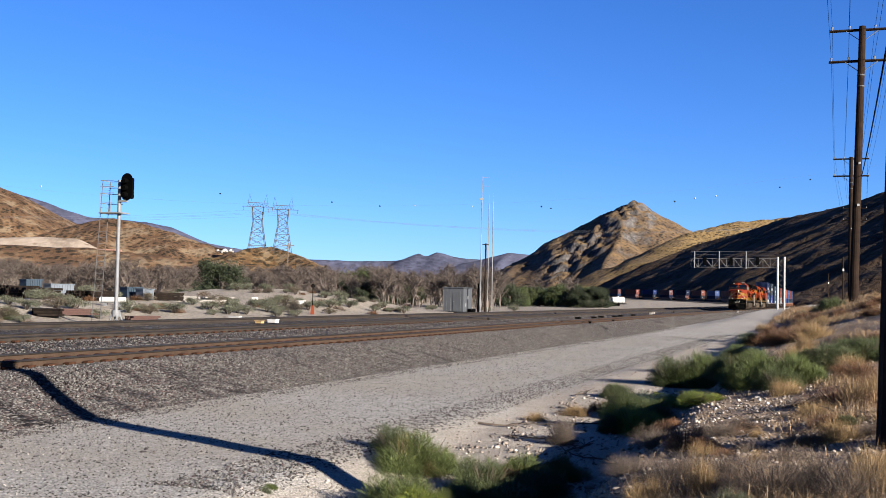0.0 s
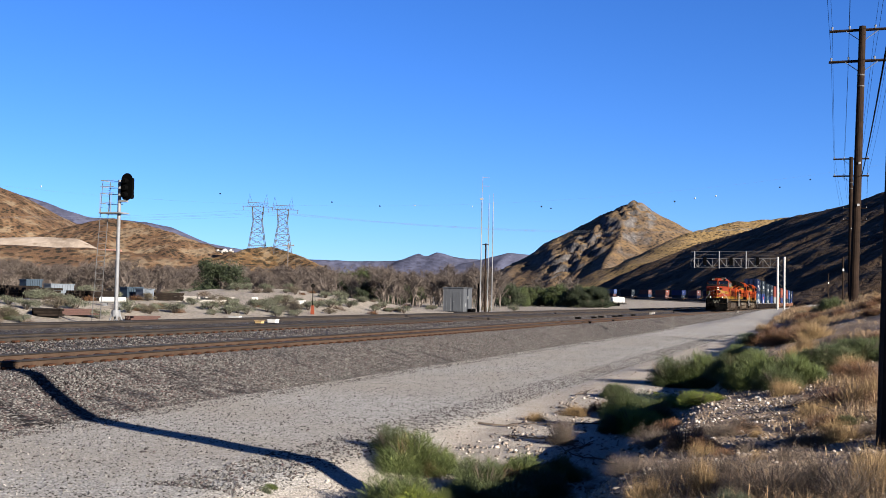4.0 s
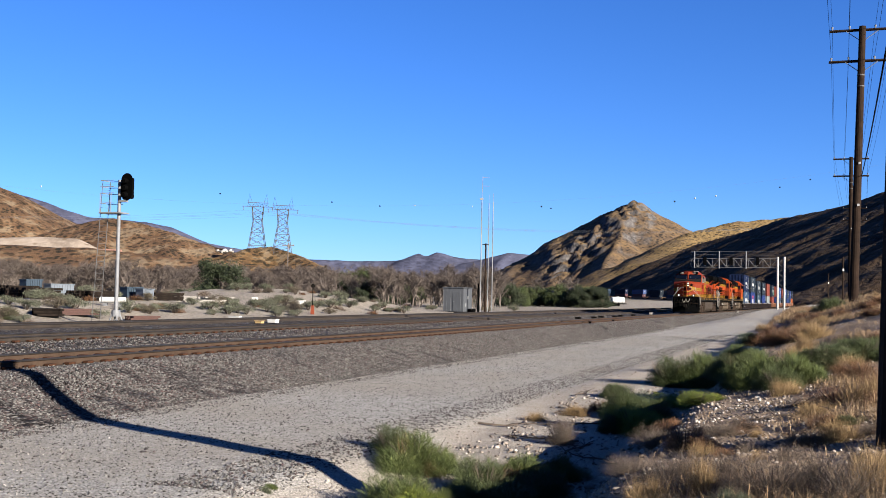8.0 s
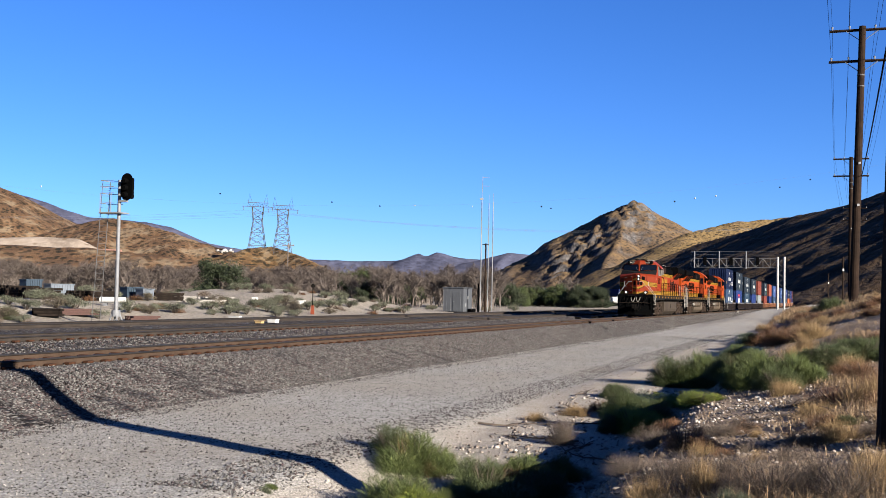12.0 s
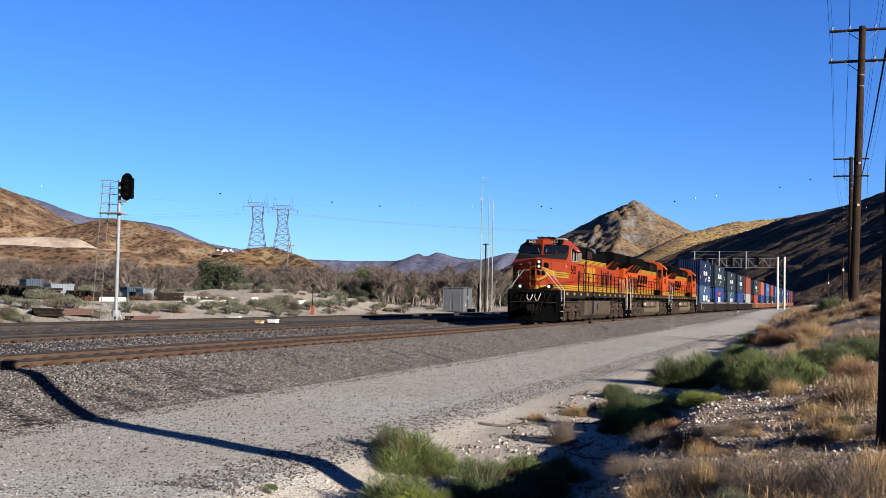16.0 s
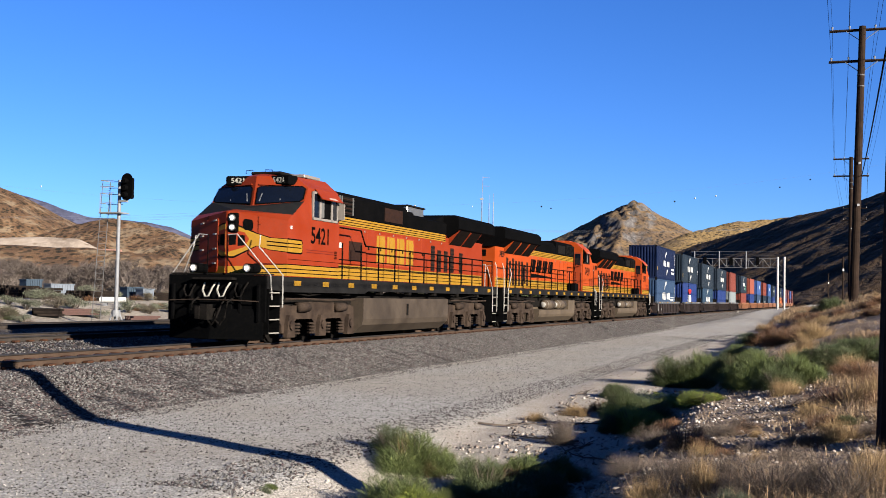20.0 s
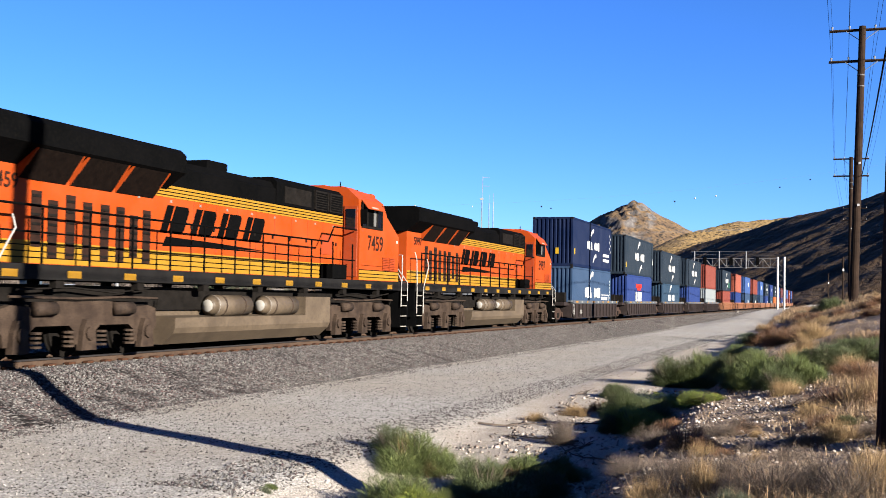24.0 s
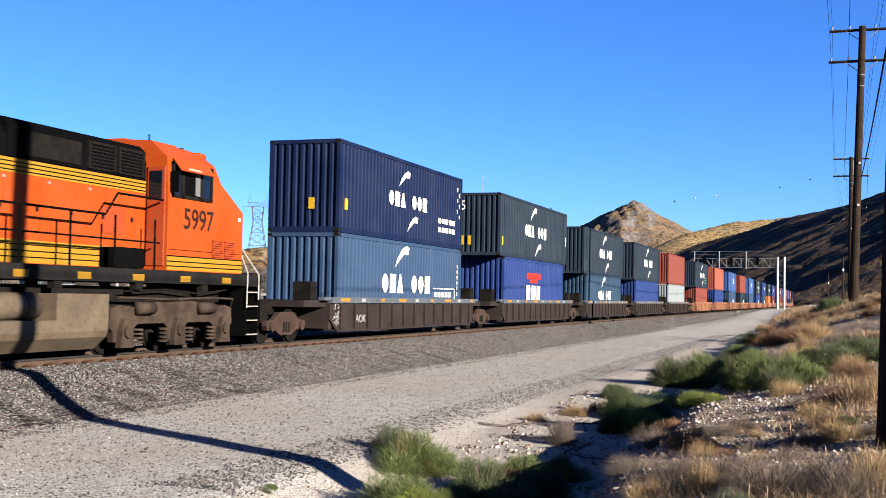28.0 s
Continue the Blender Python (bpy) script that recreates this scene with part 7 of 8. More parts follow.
def tree(kind, x, y, size, i):
    if (kind, i) not in TREES:
        g = random.Random(hash_of(kind) * 3 + i)
        if kind == "bare":
            bm, tips = limbs(g, 6.0, 4, 0.6, 0.02, 3)
            for k in range(3):
                b2, t2 = limbs(g, g.uniform(3.0, 5.0), 3, 0.75, 0.02, 2)
                sh = Vector((g.uniform(-1.2, 1.2), g.uniform(-1.2, 1.2), 0))
                bmesh.ops.translate(b2, vec=sh, verts=b2.verts[:])
                me2 = finish(b2, "stem")
                bm.from_mesh(me2)
                bpy.data.meshes.remove(me2)
                tips += [t + sh for t in t2]
            trunk = finish(bm, "trunk")
            v, f = [], []
            for t in tips:
                for _ in range(9):
                    d = Vector((g.uniform(-1, 1), g.uniform(-1, 1), g.uniform(-0.5, 1))).normalized() * g.uniform(0.5, 1.25)
                    sd = d.cross(Vector((g.uniform(-1, 1), g.uniform(-1, 1), 1))).normalized() * 0.024
                    o = t - d * g.uniform(0, 0.4)
                    k = len(v)
                    v += [o - sd, o + sd, o + d]
                    f.append((k, k + 1, k + 2))
            crown = from_arrays("crown", v, f, False)
            trunk.materials.append(BARK)
            crown.materials.append(THICKET)
        else:
            bm, tips = limbs(g, 6.0, 3, 0.6, 0.03, 2)
            trunk = finish(bm, "trunk")
            trunk.materials.append(DARKBARK)
            cs = [(tuple(t + Vector((g.uniform(-0.4, 0.4), g.uniform(-0.4, 0.4), g.uniform(-0.8, 0.3)))), g.uniform(0.6, 1.25)) for t in tips]
            cs += [((math.cos(k) * 1.9, math.sin(k) * 1.9, g.uniform(0.7, 2.2)), g.uniform(0.7, 1.2)) for k in range(9)]
            v, f = leaf_cloud(g, cs, 9500, 0.105)
            crown = from_arrays("crown", v, f, False)
            crown.materials.append(LEAF if kind == "green" else LEAF2)
        TREES[(kind, i)] = trunk, crown
    trunk, crown = TREES[(kind, i)]
    t = thing("tree", {"bare": "leafless grey-brown thicket tree with fine twigs", "green": "dark green broad leafy tree", "willow": "olive-green leafy willow by the wash"}[kind], "tree", {"bare": "bare trees of the wash", "green": "green trees", "willow": "green trees"}[kind])
    g = random.Random(int(x * 13 + y * 7))
    t.matrix_basis = pose(x, y, ground_at(x, y), 0, 0, g.uniform(0, 360)) @ Matrix.Diagonal((size * g.uniform(0.9, 1.25), size * g.uniform(0.9, 1.25), size, 1))
    part("trunk", trunk, None, t)
    part("crown", crown, None, t)


rng = random.Random(12)
for i in range(250):
    yy = rng.uniform(185, 330)
    xx = yy * rng.uniform(-0.44, 0.05 if i % 5 else 0.14)
    tree("bare", xx, yy, rng.uniform(0.95, 1.45) * (0.82 + yy / 900), rng.randrange(6))
for xx, yy, sz, kd in ((-29.2, 150, 1.28, "green"), (-27.6, 152, 0.8, "green"), (-31.0, 153, 0.85, "green"), (-17.5, 232, 1.5, "willow"), (-19.0, 205, 0.95, "green"), (-11.8, 200, 0.95, "green"), (-9.6, 202, 0.9, "green"), (-13.2, 203, 0.85, "green"), (-6, 220, 0.85, "willow"), (3, 215, 0.8, "willow")):
    tree(kd, xx, yy, sz, int(xx) % 3)
for i in range(46):
    yy = rng.uniform(228, 300)
    xx = yy * rng.uniform(0.046, 0.147)
    tree("green" if i % 3 else "willow", xx, yy, rng.uniform(0.5, 1.12) * (0.72 + yy / 1000), i % 3)
for i in range(34):
    yy = rng.uniform(170, 300)
    tree("willow" if i % 2 else "green", yy * rng.uniform(-0.43, 0.04), yy, rng.uniform(0.35, 0.6), i % 3)

stones("white_outcrop", "pale rock outcrop on the hillside", 22, lambda g, n: np.stack([-167 + 3.4 * g.randn(n), 858 + 2 * g.randn(n), 31.6 + 1.5 * g.rand(n)], -1), (0.9, 2.6), stone_mat("pale_rock", ((0.0, (0.7, 0.66, 0.6)), (1.0, (0.95, 0.9, 0.84)))), 9)
# ---- poles and wires ----
ARM_Z = (-0.15, -1.8)       # crossarms, from the pole top


LADDER_GREY = stuff_mat("dull_band_steel", (0.13, 0.13, 0.135), (0.2, 0.2, 0.205), 3, 0.7, 0.1, spec=0.1)


def utility_pole(s, p, h, lean, full, r0=0.21, r1=0.14):
    """Leaning wooden pole with two crossarms."""
    x, y = place_plan(s, p)
    z = ground_at(x, y)
    t = thing("utility_pole", "dark brown wooden utility pole with two crossarms" if full else "dark brown leaning wooden pole", "utility pole", "utility poles", Matrix.Translation((x, y, z)))
    top = Vector((lean * h, 0, h))
    bm = tube([(0, 0, -0.5), tuple(top * 0.5), tuple(top)], r0, 14, None, r1)
    part("shaft", bm, WOOD, t)
    at = lambda k: top * (k / h)
    if full:
        for az in ARM_Z:
            o = at(h + az)
            arm = part("crossarm", tube([tuple(o - N * 1.63 + U * 0.2), tuple(o + N * 1.63 + U * 0.2)], 0.075, 4), WOOD, t)
            for k in (-1, 1):
                part("brace", tube([tuple(o + N * 0.8 * k + U * 0.15 - Vector((0, 0, 0.05))), tuple(at(h + az - 0.65) + U * 0.12)], 0.02, 4), STEEL, arm)
            for k in (-1.5, -0.64, 0.64, 1.5):
                part("insulator", tube([tuple(o + N * k + U * 0.16 + Vector((0, 0, 0.05))), tuple(o + N * k + U * 0.16 + Vector((0, 0, 0.13))), tuple(o + N * k + U * 0.16 + Vector((0, 0, 0.22)))], 0.035, 8, None, 0.06), STEEL, arm, "grey pin insulator")
        for k in (0.78, 0.82):
            part("metal_band", tube([tuple(at(h * k)), tuple(at(h * k + 0.06))], r1 + 0.03, 12), LADDER_GREY, t)
    for k in (0.35, 0.5):
        part("tag", box(at(h * k).x - 0.06, at(h * k).x + 0.06, -r0 - 0.012, -r0 + 0.05, h * k, h * k + 0.12), STEEL, t)
    return Vector((x, y, z)), top, h


POLES = [utility_pole(10.0, -0.57, 14.6, 0.03, True, 0.235, 0.18), utility_pole(62.2, -1.08, 14.61, 0.03, True, 0.235, 0.172), utility_pole(114.0, -1.69, 13.88, 0.004, True, 0.23, 0.172), utility_pole(166.0, -3.05, 12.98, 0.0, True, 0.21, 0.155)]
PAST = (plan(-42, -0.6, 0.6), Vector((0.3, 0, 14.6)), 14.6)


def wire(name, a, b, sag, r, material, label):
    pts = [a.lerp(b, k / 24) - Vector((0, 0, sag * 4 * (k / 24) * (1 - k / 24))) for k in range(25)]
    w = part(name, tube([tuple(q) for q in pts], r, 4), material, None)
    return tagged(w, label, "wire", "wires on the poles")


chain = [PAST] + POLES
for (o1, t1, h1), (o2, t2, h2) in zip(chain, chain[1:]):
    for az in ARM_Z:
        for k in (-1.5, -0.64, 0.64, 1.5):
            a1, a2 = h1 + az, h2 + az
            wire("overhead_wire", o1 + t1 * (a1 / h1) + N * k + U * 0.16 + Vector((0, 0, 0.22)), o2 + t2 * (a2 / h2) + N * k + U * 0.16 + Vector((0, 0, 0.22)), 0.45, 0.008, BLACK, "thin dark overhead wire")
    wire("overhead_cable", o1 + t1 * 0.46 - N * 0.2, o2 + t2 * 0.46 - N * 0.2, 0.35, 0.022, BLACK, "thick black communication cable")

for s, p, h in ((158.6, 0.4, 4.6), (116.0, -1.05, 4.6), (60, -7, 2.0)):
    x, y = place_plan(s, p)
    t = thing("marker_post", "slim grey wooden post", "post", "posts", Matrix.Translation((x, y, ground_at(x, y))))
    part("post_shaft", tube([(0, 0, -0.3), (0.02, 0, h)], 0.09, 8, None, 0.075), WOOD, t)
    part("post_plate", box(-0.07, 0.09, -0.11, -0.085, h * 0.7, h * 0.7 + 0.25), WHITE, t)


# ---- block signal on a mast ----
LADDER = stuff_mat("dull_ladder_steel", (0.13, 0.13, 0.135), (0.2, 0.2, 0.205), 3, 0.7, 0.1, spec=0.1)


def block_signal():
    x, y = place_plan(52.3, 37.0)
    z = ground_at(x, y)
    t = thing("railway_signal", "block signal with black oval head on a silver mast with ladder", "railway signal", "", pose(x, y, z, 0, 0, 90 - AZ))
    # local x along the track (away), y across it (far side)
    part("mast", tube([(0, 0, 0.6), (0, 0, 7.95)], 0.108, 14, None, 0.095), STEEL, t)
    base = part("mast_base", tube([(0, 0, 0.45), (0, 0, 0.8)], 0.24, 12), STEEL, t)
    for a in (45, 135, 225, 315):
        c, s = math.cos(radians(a)), math.sin(radians(a))
        part("base_leg", tube([(c * 0.16, s * 0.16, 0.75), (c * 0.42, s * 0.42, -0.05)], 0.05, 6), STEEL, base)
    part("foundation", box(-0.5, 0.5, -0.5, 0.5, -0.2, 0.06, 0.03), stuff_mat("pale_concrete", (0.4, 0.38, 0.35), (0.5, 0.48, 0.44), 5), t)
    lad = part("ladder", tube([(-0.2, 1.42, 0.0), (-0.12, 1.02, 7.9)], 0.02, 6), LADDER, t)
    part("ladder_rail", tube([(0.2, 1.18, 0.0), (0.28, 0.80, 7.9)], 0.02, 6), LADDER, lad)
    for k in range(24):
        f = (k + 0.5) / 24
        part("rung", tube([(-0.2 + 0.08 * f, 1.42 - 0.40 * f, 7.9 * f), (0.2 + 0.08 * f, 1.18 - 0.38 * f, 7.9 * f)], 0.009, 5), LADDER, lad)
    plat = part("platform", box(-0.45, 0.45, -0.35, 1.0, 6.08, 6.16), STEEL, t)
    for px_, py_ in ((-0.42, 0.95), (0.42, 0.95), (-0.42, 0.25), (0.42, 0.25)):
        part("platform_post", tube([(px_, py_, 6.1), (px_, py_, 7.2)], 0.022, 5), STEEL, plat)
    for zz in (6.65, 7.2, 7.55, 7.9):
        part("platform_rail", tube([(-0.42, 0.05, zz), (-0.42, 0.95, zz), (0.42, 0.95, zz), (0.42, 0.05, zz)], 0.02, 5), STEEL, plat)
    # head: oval background plate, three hoods, case behind
    head = part("signal_bracket", box(-0.12, 0.12, -0.5, 0.0, 6.72, 6.84), STEEL, t)
    oval = [(math.cos(a) * 0.39, 7.56 + (0.36 if math.sin(a) > 0 else -0.36) + math.sin(a) * 0.39) for a in (2 * math.pi * k / 28 for k in range(28))]
    turned = Matrix.Translation((-0.1, -0.52, 0)) @ Matrix.Rotation(radians(-6), 4, "Z")
    bm = prism(oval, -0.34, 0.34)
    bm.free()
    bm = bmesh.new()
    prism([(a, c) for a, c in oval], -0.02, 0.02, bm, "x")
    bmesh.ops.transform(bm, matrix=turned, verts=bm.verts[:])
    part("target_plate", bm, BLACK, head, "black oval signal target")
    bm = box(0.03, 0.36, -0.24, 0.24, 6.92, 8.06, 0.04)
    bmesh.ops.transform(bm, matrix=turned, verts=bm.verts[:])
    part("lamp_case", bm, BLACK, head)
    for zz in (7.12, 7.5, 7.88):
        bm = tube([(-0.02, 0, zz), (-0.3, 0, zz - 0.02)], 0.13, 12)
        bmesh.ops.transform(bm, matrix=turned, verts=bm.verts[:])
        part("lamp_hood", bm, BLACK, head)


block_signal()


# ---- signal bungalow and radio masts ----
def bungalow():
    x, y = place_plan(118.4, 38.5)
    z = ground_at(x, y)
    t = thing("signal_bungalow", "grey sheet-metal equipment hut with flat roof", "hut", "", pose(x, y, z, 0, 0, 90 - AZ))
    grey = paint("bungalow_grey", (0.105, 0.115, 0.132), 0.1, 0.6)
    part("wall", box(0, 3.0, 0, 2.4, 0.15, 2.75, 0.02), grey, t)
    part("roof", box(-0.1, 3.1, -0.1, 2.5, 2.75, 2.86, 0.02), grey, t)
    part("skid", box(0.1, 2.9, 0.1, 2.3, -0.2, 0.15), DARK, t)
    d = part("door", box(-0.03, 0.0, 0.35, 1.25, 0.25, 2.4, 0.01), grey, t)
    part("door_handle", box(-0.06, -0.03, 1.1, 1.2, 1.2, 1.3), STEEL, d)
    for k in (1.5, 1.95, 2.35):
        part("panel_joint", box(-0.012, 0.0, k, k + 0.03, 0.2, 2.7), STEEL, t)
    part("notice_plate", box(1.2, 1.6, -0.02, 0.0, 1.55, 1.9), WHITE, t)
    part("vent_cover", box(0.4, 0.8, -0.05, 0.0, 0.7, 1.1), STEEL, t)
    part("battery_box", box(1.3, 2.3, -0.7, -0.1, -0.1, 0.5, 0.03), BLACK, t)


bungalow()
for s, p, h, r, mat_, lab in ((121.4, 37.5, 13.2, 0.065, STEEL, "tall slim grey radio mast"), (121.82, 36.28, 12.7, 0.06, STEEL, "tall slim grey radio mast"), (122.62, 37.02, 12.6, 0.055, STEEL, "tall slim grey radio mast"), (122.05, 37.15, 8.0, 0.11, WOOD, "short dark wooden pole with a crossbar"), (119.0, 37.0, 3.4, 0.12, BLACK, "short black stand pipe")):
    x, y = place_plan(s, p)
    t = thing("radio_mast", lab, "mast", "masts by the hut", Matrix.Translation((x, y, ground_at(x, y))))
    part("mast_tube", tube([(0, 0, -0.2), (0, 0, h)], r, 8, None, r * 0.8), mat_, t)
    part("mast_foot", box(-0.25, 0.25, -0.25, 0.25, -0.1, 0.12), STEEL, t)
    if h > 13:
        part("whip", tube([(0, 0, h), (0.06, 0, 15.6)], 0.03, 5), STEEL, t)
        part("yagi_antenna", tube([(0.05, 0, 15.45), (0.85, 0.1, 15.45)], 0.03, 5, tube([(0.05, 0, 14.5), (0.8, 0.1, 14.5)], 0.03, 5)), STEEL, t)
        part("bracket", box(-0.25, 0.15, -0.1, 0.1, h - 0.3, h - 0.1), STEEL, t)
    elif h == 8.0:
        part("crossbar", tube([(-0.4, 0.1, 7.9), (0.35, -0.1, 7.9)], 0.05, 5), WOOD, t)
    elif h > 12:
        part("whip", tube([(0, 0, h), (0, 0, h + 1.0)], 0.018, 5), STEEL, t)


# ---- cantilever signal gantry over the far tracks ----
def gantry():
    x, y = place_plan(181.5, 7.9)
    z = ground_at(x, y)
    t = thing("signal_gantry", "cantilever steel truss signal gantry on two white columns", "signal gantry", "", pose(x, y, z, 0, 0, 90 - AZ))
    W, H = 1.0, 8.13
    pale = paint("aluminium_paint", (0.62, 0.62, 0.6), 0.08, 0.5)
    col = part("column", tube([(0, 0, -0.1), (0, 0, H)], 0.17, 10), pale, t, "white steel column")
    col2 = part("column", tube([(0, -W, -0.1), (0, -W, H)], 0.17, 10), pale, t, "white steel column")
    for k in range(10):
        z0, z1 = 0.3 + 0.76 * k, 0.3 + 0.76 * (k + 1)
        a, b = ((0, 0), (0, -W)) if k % 2 else ((0, -W), (0, 0))
        part("lacing_bar", tube([(*a, z0), (*b, z1)], 0.045, 4), LADDER, col)
    L, zb, zt = 13.2, 6.43, 7.83
    tr = part("truss_chord", tube([(-0.4, -0.3, zb), (-0.4, L, zb)], 0.045, 5), LADDER, t)
    for xx, zz in ((0.5, zb), (-0.4, zt), (0.5, zt)):
        part("truss_chord", tube([(xx, -0.3, zz), (xx, L, zz)], 0.045, 5), LADDER, t)
    n = 12
    for k in range(n):
        y0, y1 = L * k / n, L * (k + 1) / n
        for xx in (-0.4, 0.5):
            part("diagonal", tube([(xx, y0, zb if k % 2 else zt), (xx, y1, zt if k % 2 else zb)], 0.028, 4), LADDER, tr)
            part("truss_post", tube([(xx, y1, zb), (xx, y1, zt)], 0.025, 4), LADDER, tr)
        part("cross_tie", tube([(-0.4, y1, zb), (0.5, y1, zb)], 0.03, 4), LADDER, tr)
    for k in (4.7, 8.8, 12.6):
        part("signal_ladder", tube([(-0.6, k, zb - 0.2), (-0.6, k, 8.93)], 0.09, 5), STEEL, t, "pale upright of a signal ladder")
        part("handrail_post", tube([(-0.6, k, 8.88), (-0.6, k - 1.8, 8.88)], 0.03, 4), LADDER, t)
    for zz in (8.38, 8.88):
        part("handrail", tube([(-0.45, 0.5, zz), (-0.45, L, zz)], 0.03, 4), LADDER, t)
    for k in (3.0, 7.0, 11.0):
        part("signal_head", box(-0.6, -0.4, k - 0.25, k + 0.25, 6.83, 8.03, 0.04), BLACK, t)


gantry()


# ---- lattice power towers and the long span with marker balls ----
def lattice_tower(x, y, z, h):
    t = thing("lattice_tower", "tall grey steel lattice power tower", "power tower", "power towers", pose(x, y, z, 0, 0, 18))
    steel = stuff_mat("tower_steel", (0.10, 0.10, 0.11), (0.15, 0.15, 0.16), 0.5, 0.7, 0.0, 0.0)
    w0, ww, w1, hb = 7.0, 3.3, 4.4, h * 0.78

    def leg_at(f):
        return w0 + (ww - w0) * f / 0.68 if f < 0.68 else ww + (w1 - ww) * (f - 0.68) / 0.32

    for sx in (-1, 1):
        for sy in (-1, 1):
            part("leg", tube([(sx * w0, sy * 3.2, -1), (sx * ww, sy * 2.0, hb * 0.68), (sx * w1, sy * 1.5, hb)], 0.24, 4), steel, t)
    n = 7
    for k in range(n):
        f0, f1 = k / n, (k + 1) / n
        for sy in (-1, 1):
            y0, y1 = sy * (3.2 - 1.7 * f0), sy * (3.2 - 1.7 * f1)
            br = tube([(-leg_at(f0), y0, hb * f0), (leg_at(f1), y1, hb * f1)], 0.13, 4, tube([(leg_at(f0), y0, hb * f0), (-leg_at(f1), y1, hb * f1)], 0.13, 4))
            part("cross_brace", br, steel, t)
            part("strut", tube([(-leg_at(f1), y1, hb * f1), (leg_at(f1), y1, hb * f1)], 0.09, 4), steel, t)
    arm = part("bridge_arm", tube([(-12, 0, hb), (12, 0, hb)], 0.22, 4), steel, t)
    part("bridge_chord", tube([(-8, 0, hb + 3), (8, 0, hb + 3)], 0.22, 4), steel, arm)
    for k in range(8):
        xa = -8 + 2 * k
        part("bridge_brace", tube([(xa, 0, hb), (xa + 1, 0, hb + 3), (xa + 2, 0, hb)], 0.14, 4), steel, arm)
    for sx in (-1, 1):
        part("peak", tube([(sx * 4.5, 0, hb + 3), (sx * 6.5, 0, h), (sx * 7.5, 0, hb + 3)], 0.16, 4), steel, arm)
        part("insulator_string", tube([(sx * 11, 0, hb), (sx * 11, 0, hb - 3)], 0.18, 5), steel, arm)
    return Vector((x, y, z + hb - 3))


TOWERS = [lattice_tower(-141, 850, 32.5, 44), lattice_tower(-120.5, 840, 31.5, 42)]
CABLE = stuff_mat("aluminium_cable", (0.3, 0.32, 0.36), (0.36, 0.38, 0.42), 1, 0.5, 0.0, 0.5)
for o in TOWERS:
    for k in (-11, 11):
        a = o + Vector((k * 0.95, k * 0.3, 0))
        for b, sag in ((Vector((330, 1150 + k, 78)), 9), (Vector((-620, 900 + k, 75)), 12)):
            w = wire("power_line", a, b, sag, 0.04, CABLE, "thin distant high-voltage power line")
            w["group"] = "high-voltage lines"
w = wire("marked_span", Vector((-330, 700, 71)), Vector((330, 700, 100)), 27, 0.018, CABLE, "high span of wire with marker balls")
w["group"] = "high-voltage lines"
for k, (x, z) in enumerate(((-252, 65.5), (-140, 63), (-70, 59), (-40, 57.1), (-18, 57.9), (17.9, 57.9), (61, 58.7), (67, 57.7), (144.4, 63.5), (157, 65.8), (170, 67.5), (210, 73.6), (229, 78.9))):
    bm = bmesh.new()
    bmesh.ops.create_uvsphere(bm, u_segments=10, v_segments=7, radius=0.5)
    tagged(part("marker_ball", bm, (WHITE, BLACK, BLACK, BLACK, WHITE)[k % 5], None, smooth=True), "round marker ball on a high power line", "marker ball", "marker balls").location = (x, 700, z)


# ---- stored material beyond the yard ----
def stack(name, label, s, p, n, rows, size, mat_, gap=0.03, yaw=0.0, piece="beam"):
    """Beams or ties piled in layers."""
    x, y = place_plan(s, p)
    t = thing(name, label, "stack", "stored material", pose(x, y, ground_at(x, y), 0, 0, 90 - AZ + yaw))
    l, w, h = size
    me = finish(box(-w / 2, w / 2, -l / 2, l / 2, 0, h, 0.01), piece)
    me.materials.append(mat_)
    g = random.Random(int(s * 7 + p))
    for r in range(rows):
        for k in range(n):
            b = part(piece, me, None, t)
            b.matrix_basis = pose((k - n / 2) * (w + gap) + g.uniform(-0.02, 0.02), g.uniform(-0.15, 0.15), r * (h + 0.01), 0, 0, g.uniform(-1.5, 1.5))
    return t


OLD_TIE = stuff_mat("black_creosoted_ties", (0.012, 0.009, 0.008), (0.035, 0.026, 0.02), 3, 0.95, 0.5, spec=0.05, jitter=0.4)
RUSTY = stuff_mat("rusty_steel", (0.07, 0.028, 0.02), (0.13, 0.05, 0.036), 3, 0.85, 0.3)
PALEWOOD = stuff_mat("pale_timber", (0.36, 0.33, 0.3), (0.55, 0.52, 0.47), 3, 0.85, 0.3)
stack("tie_stack", "long pile of old dark railway ties", 76, 64.5, 22, 5, (2.6, 0.24, 0.2), OLD_TIE, yaw=64, piece="tie")
stack("tie_stack", "pile of old dark railway ties", 66, 53.5, 13, 5, (2.6, 0.24, 0.17), OLD_TIE, yaw=58, piece="tie")
stack("tie_stack", "pile of old dark railway ties", 70, 51.8, 10, 4, (2.6, 0.24, 0.2), OLD_TIE, yaw=80, piece="tie")
stack("tie_stack", "low pile of dark railway ties", 77.5, 51.0, 12, 4, (2.6, 0.24, 0.15), OLD_TIE, yaw=65, piece="tie")
stack("beam_stack", "stack of pale concrete beams", 81.5, 51.9, 5, 4, (2.9, 0.2, 0.1), PALEWOOD, 0.2, 62)
stack("beam_stack", "stack of pale concrete beams", 84.5, 50.0, 5, 3, (2.6, 0.22, 0.11), PALEWOOD, 0.2, 66)
stack("beam_stack", "low row of pale concrete beams", 80.5, 48.6, 4, 2, (3.2, 0.22, 0.11), PALEWOOD, 0.15, 66)
stack("rail_stack", "rusty red-brown steel bars lying by the track", 57.0, 43.4, 8, 3, (2.6, 0.13, 0.12), RUSTY, 0.04, 66)
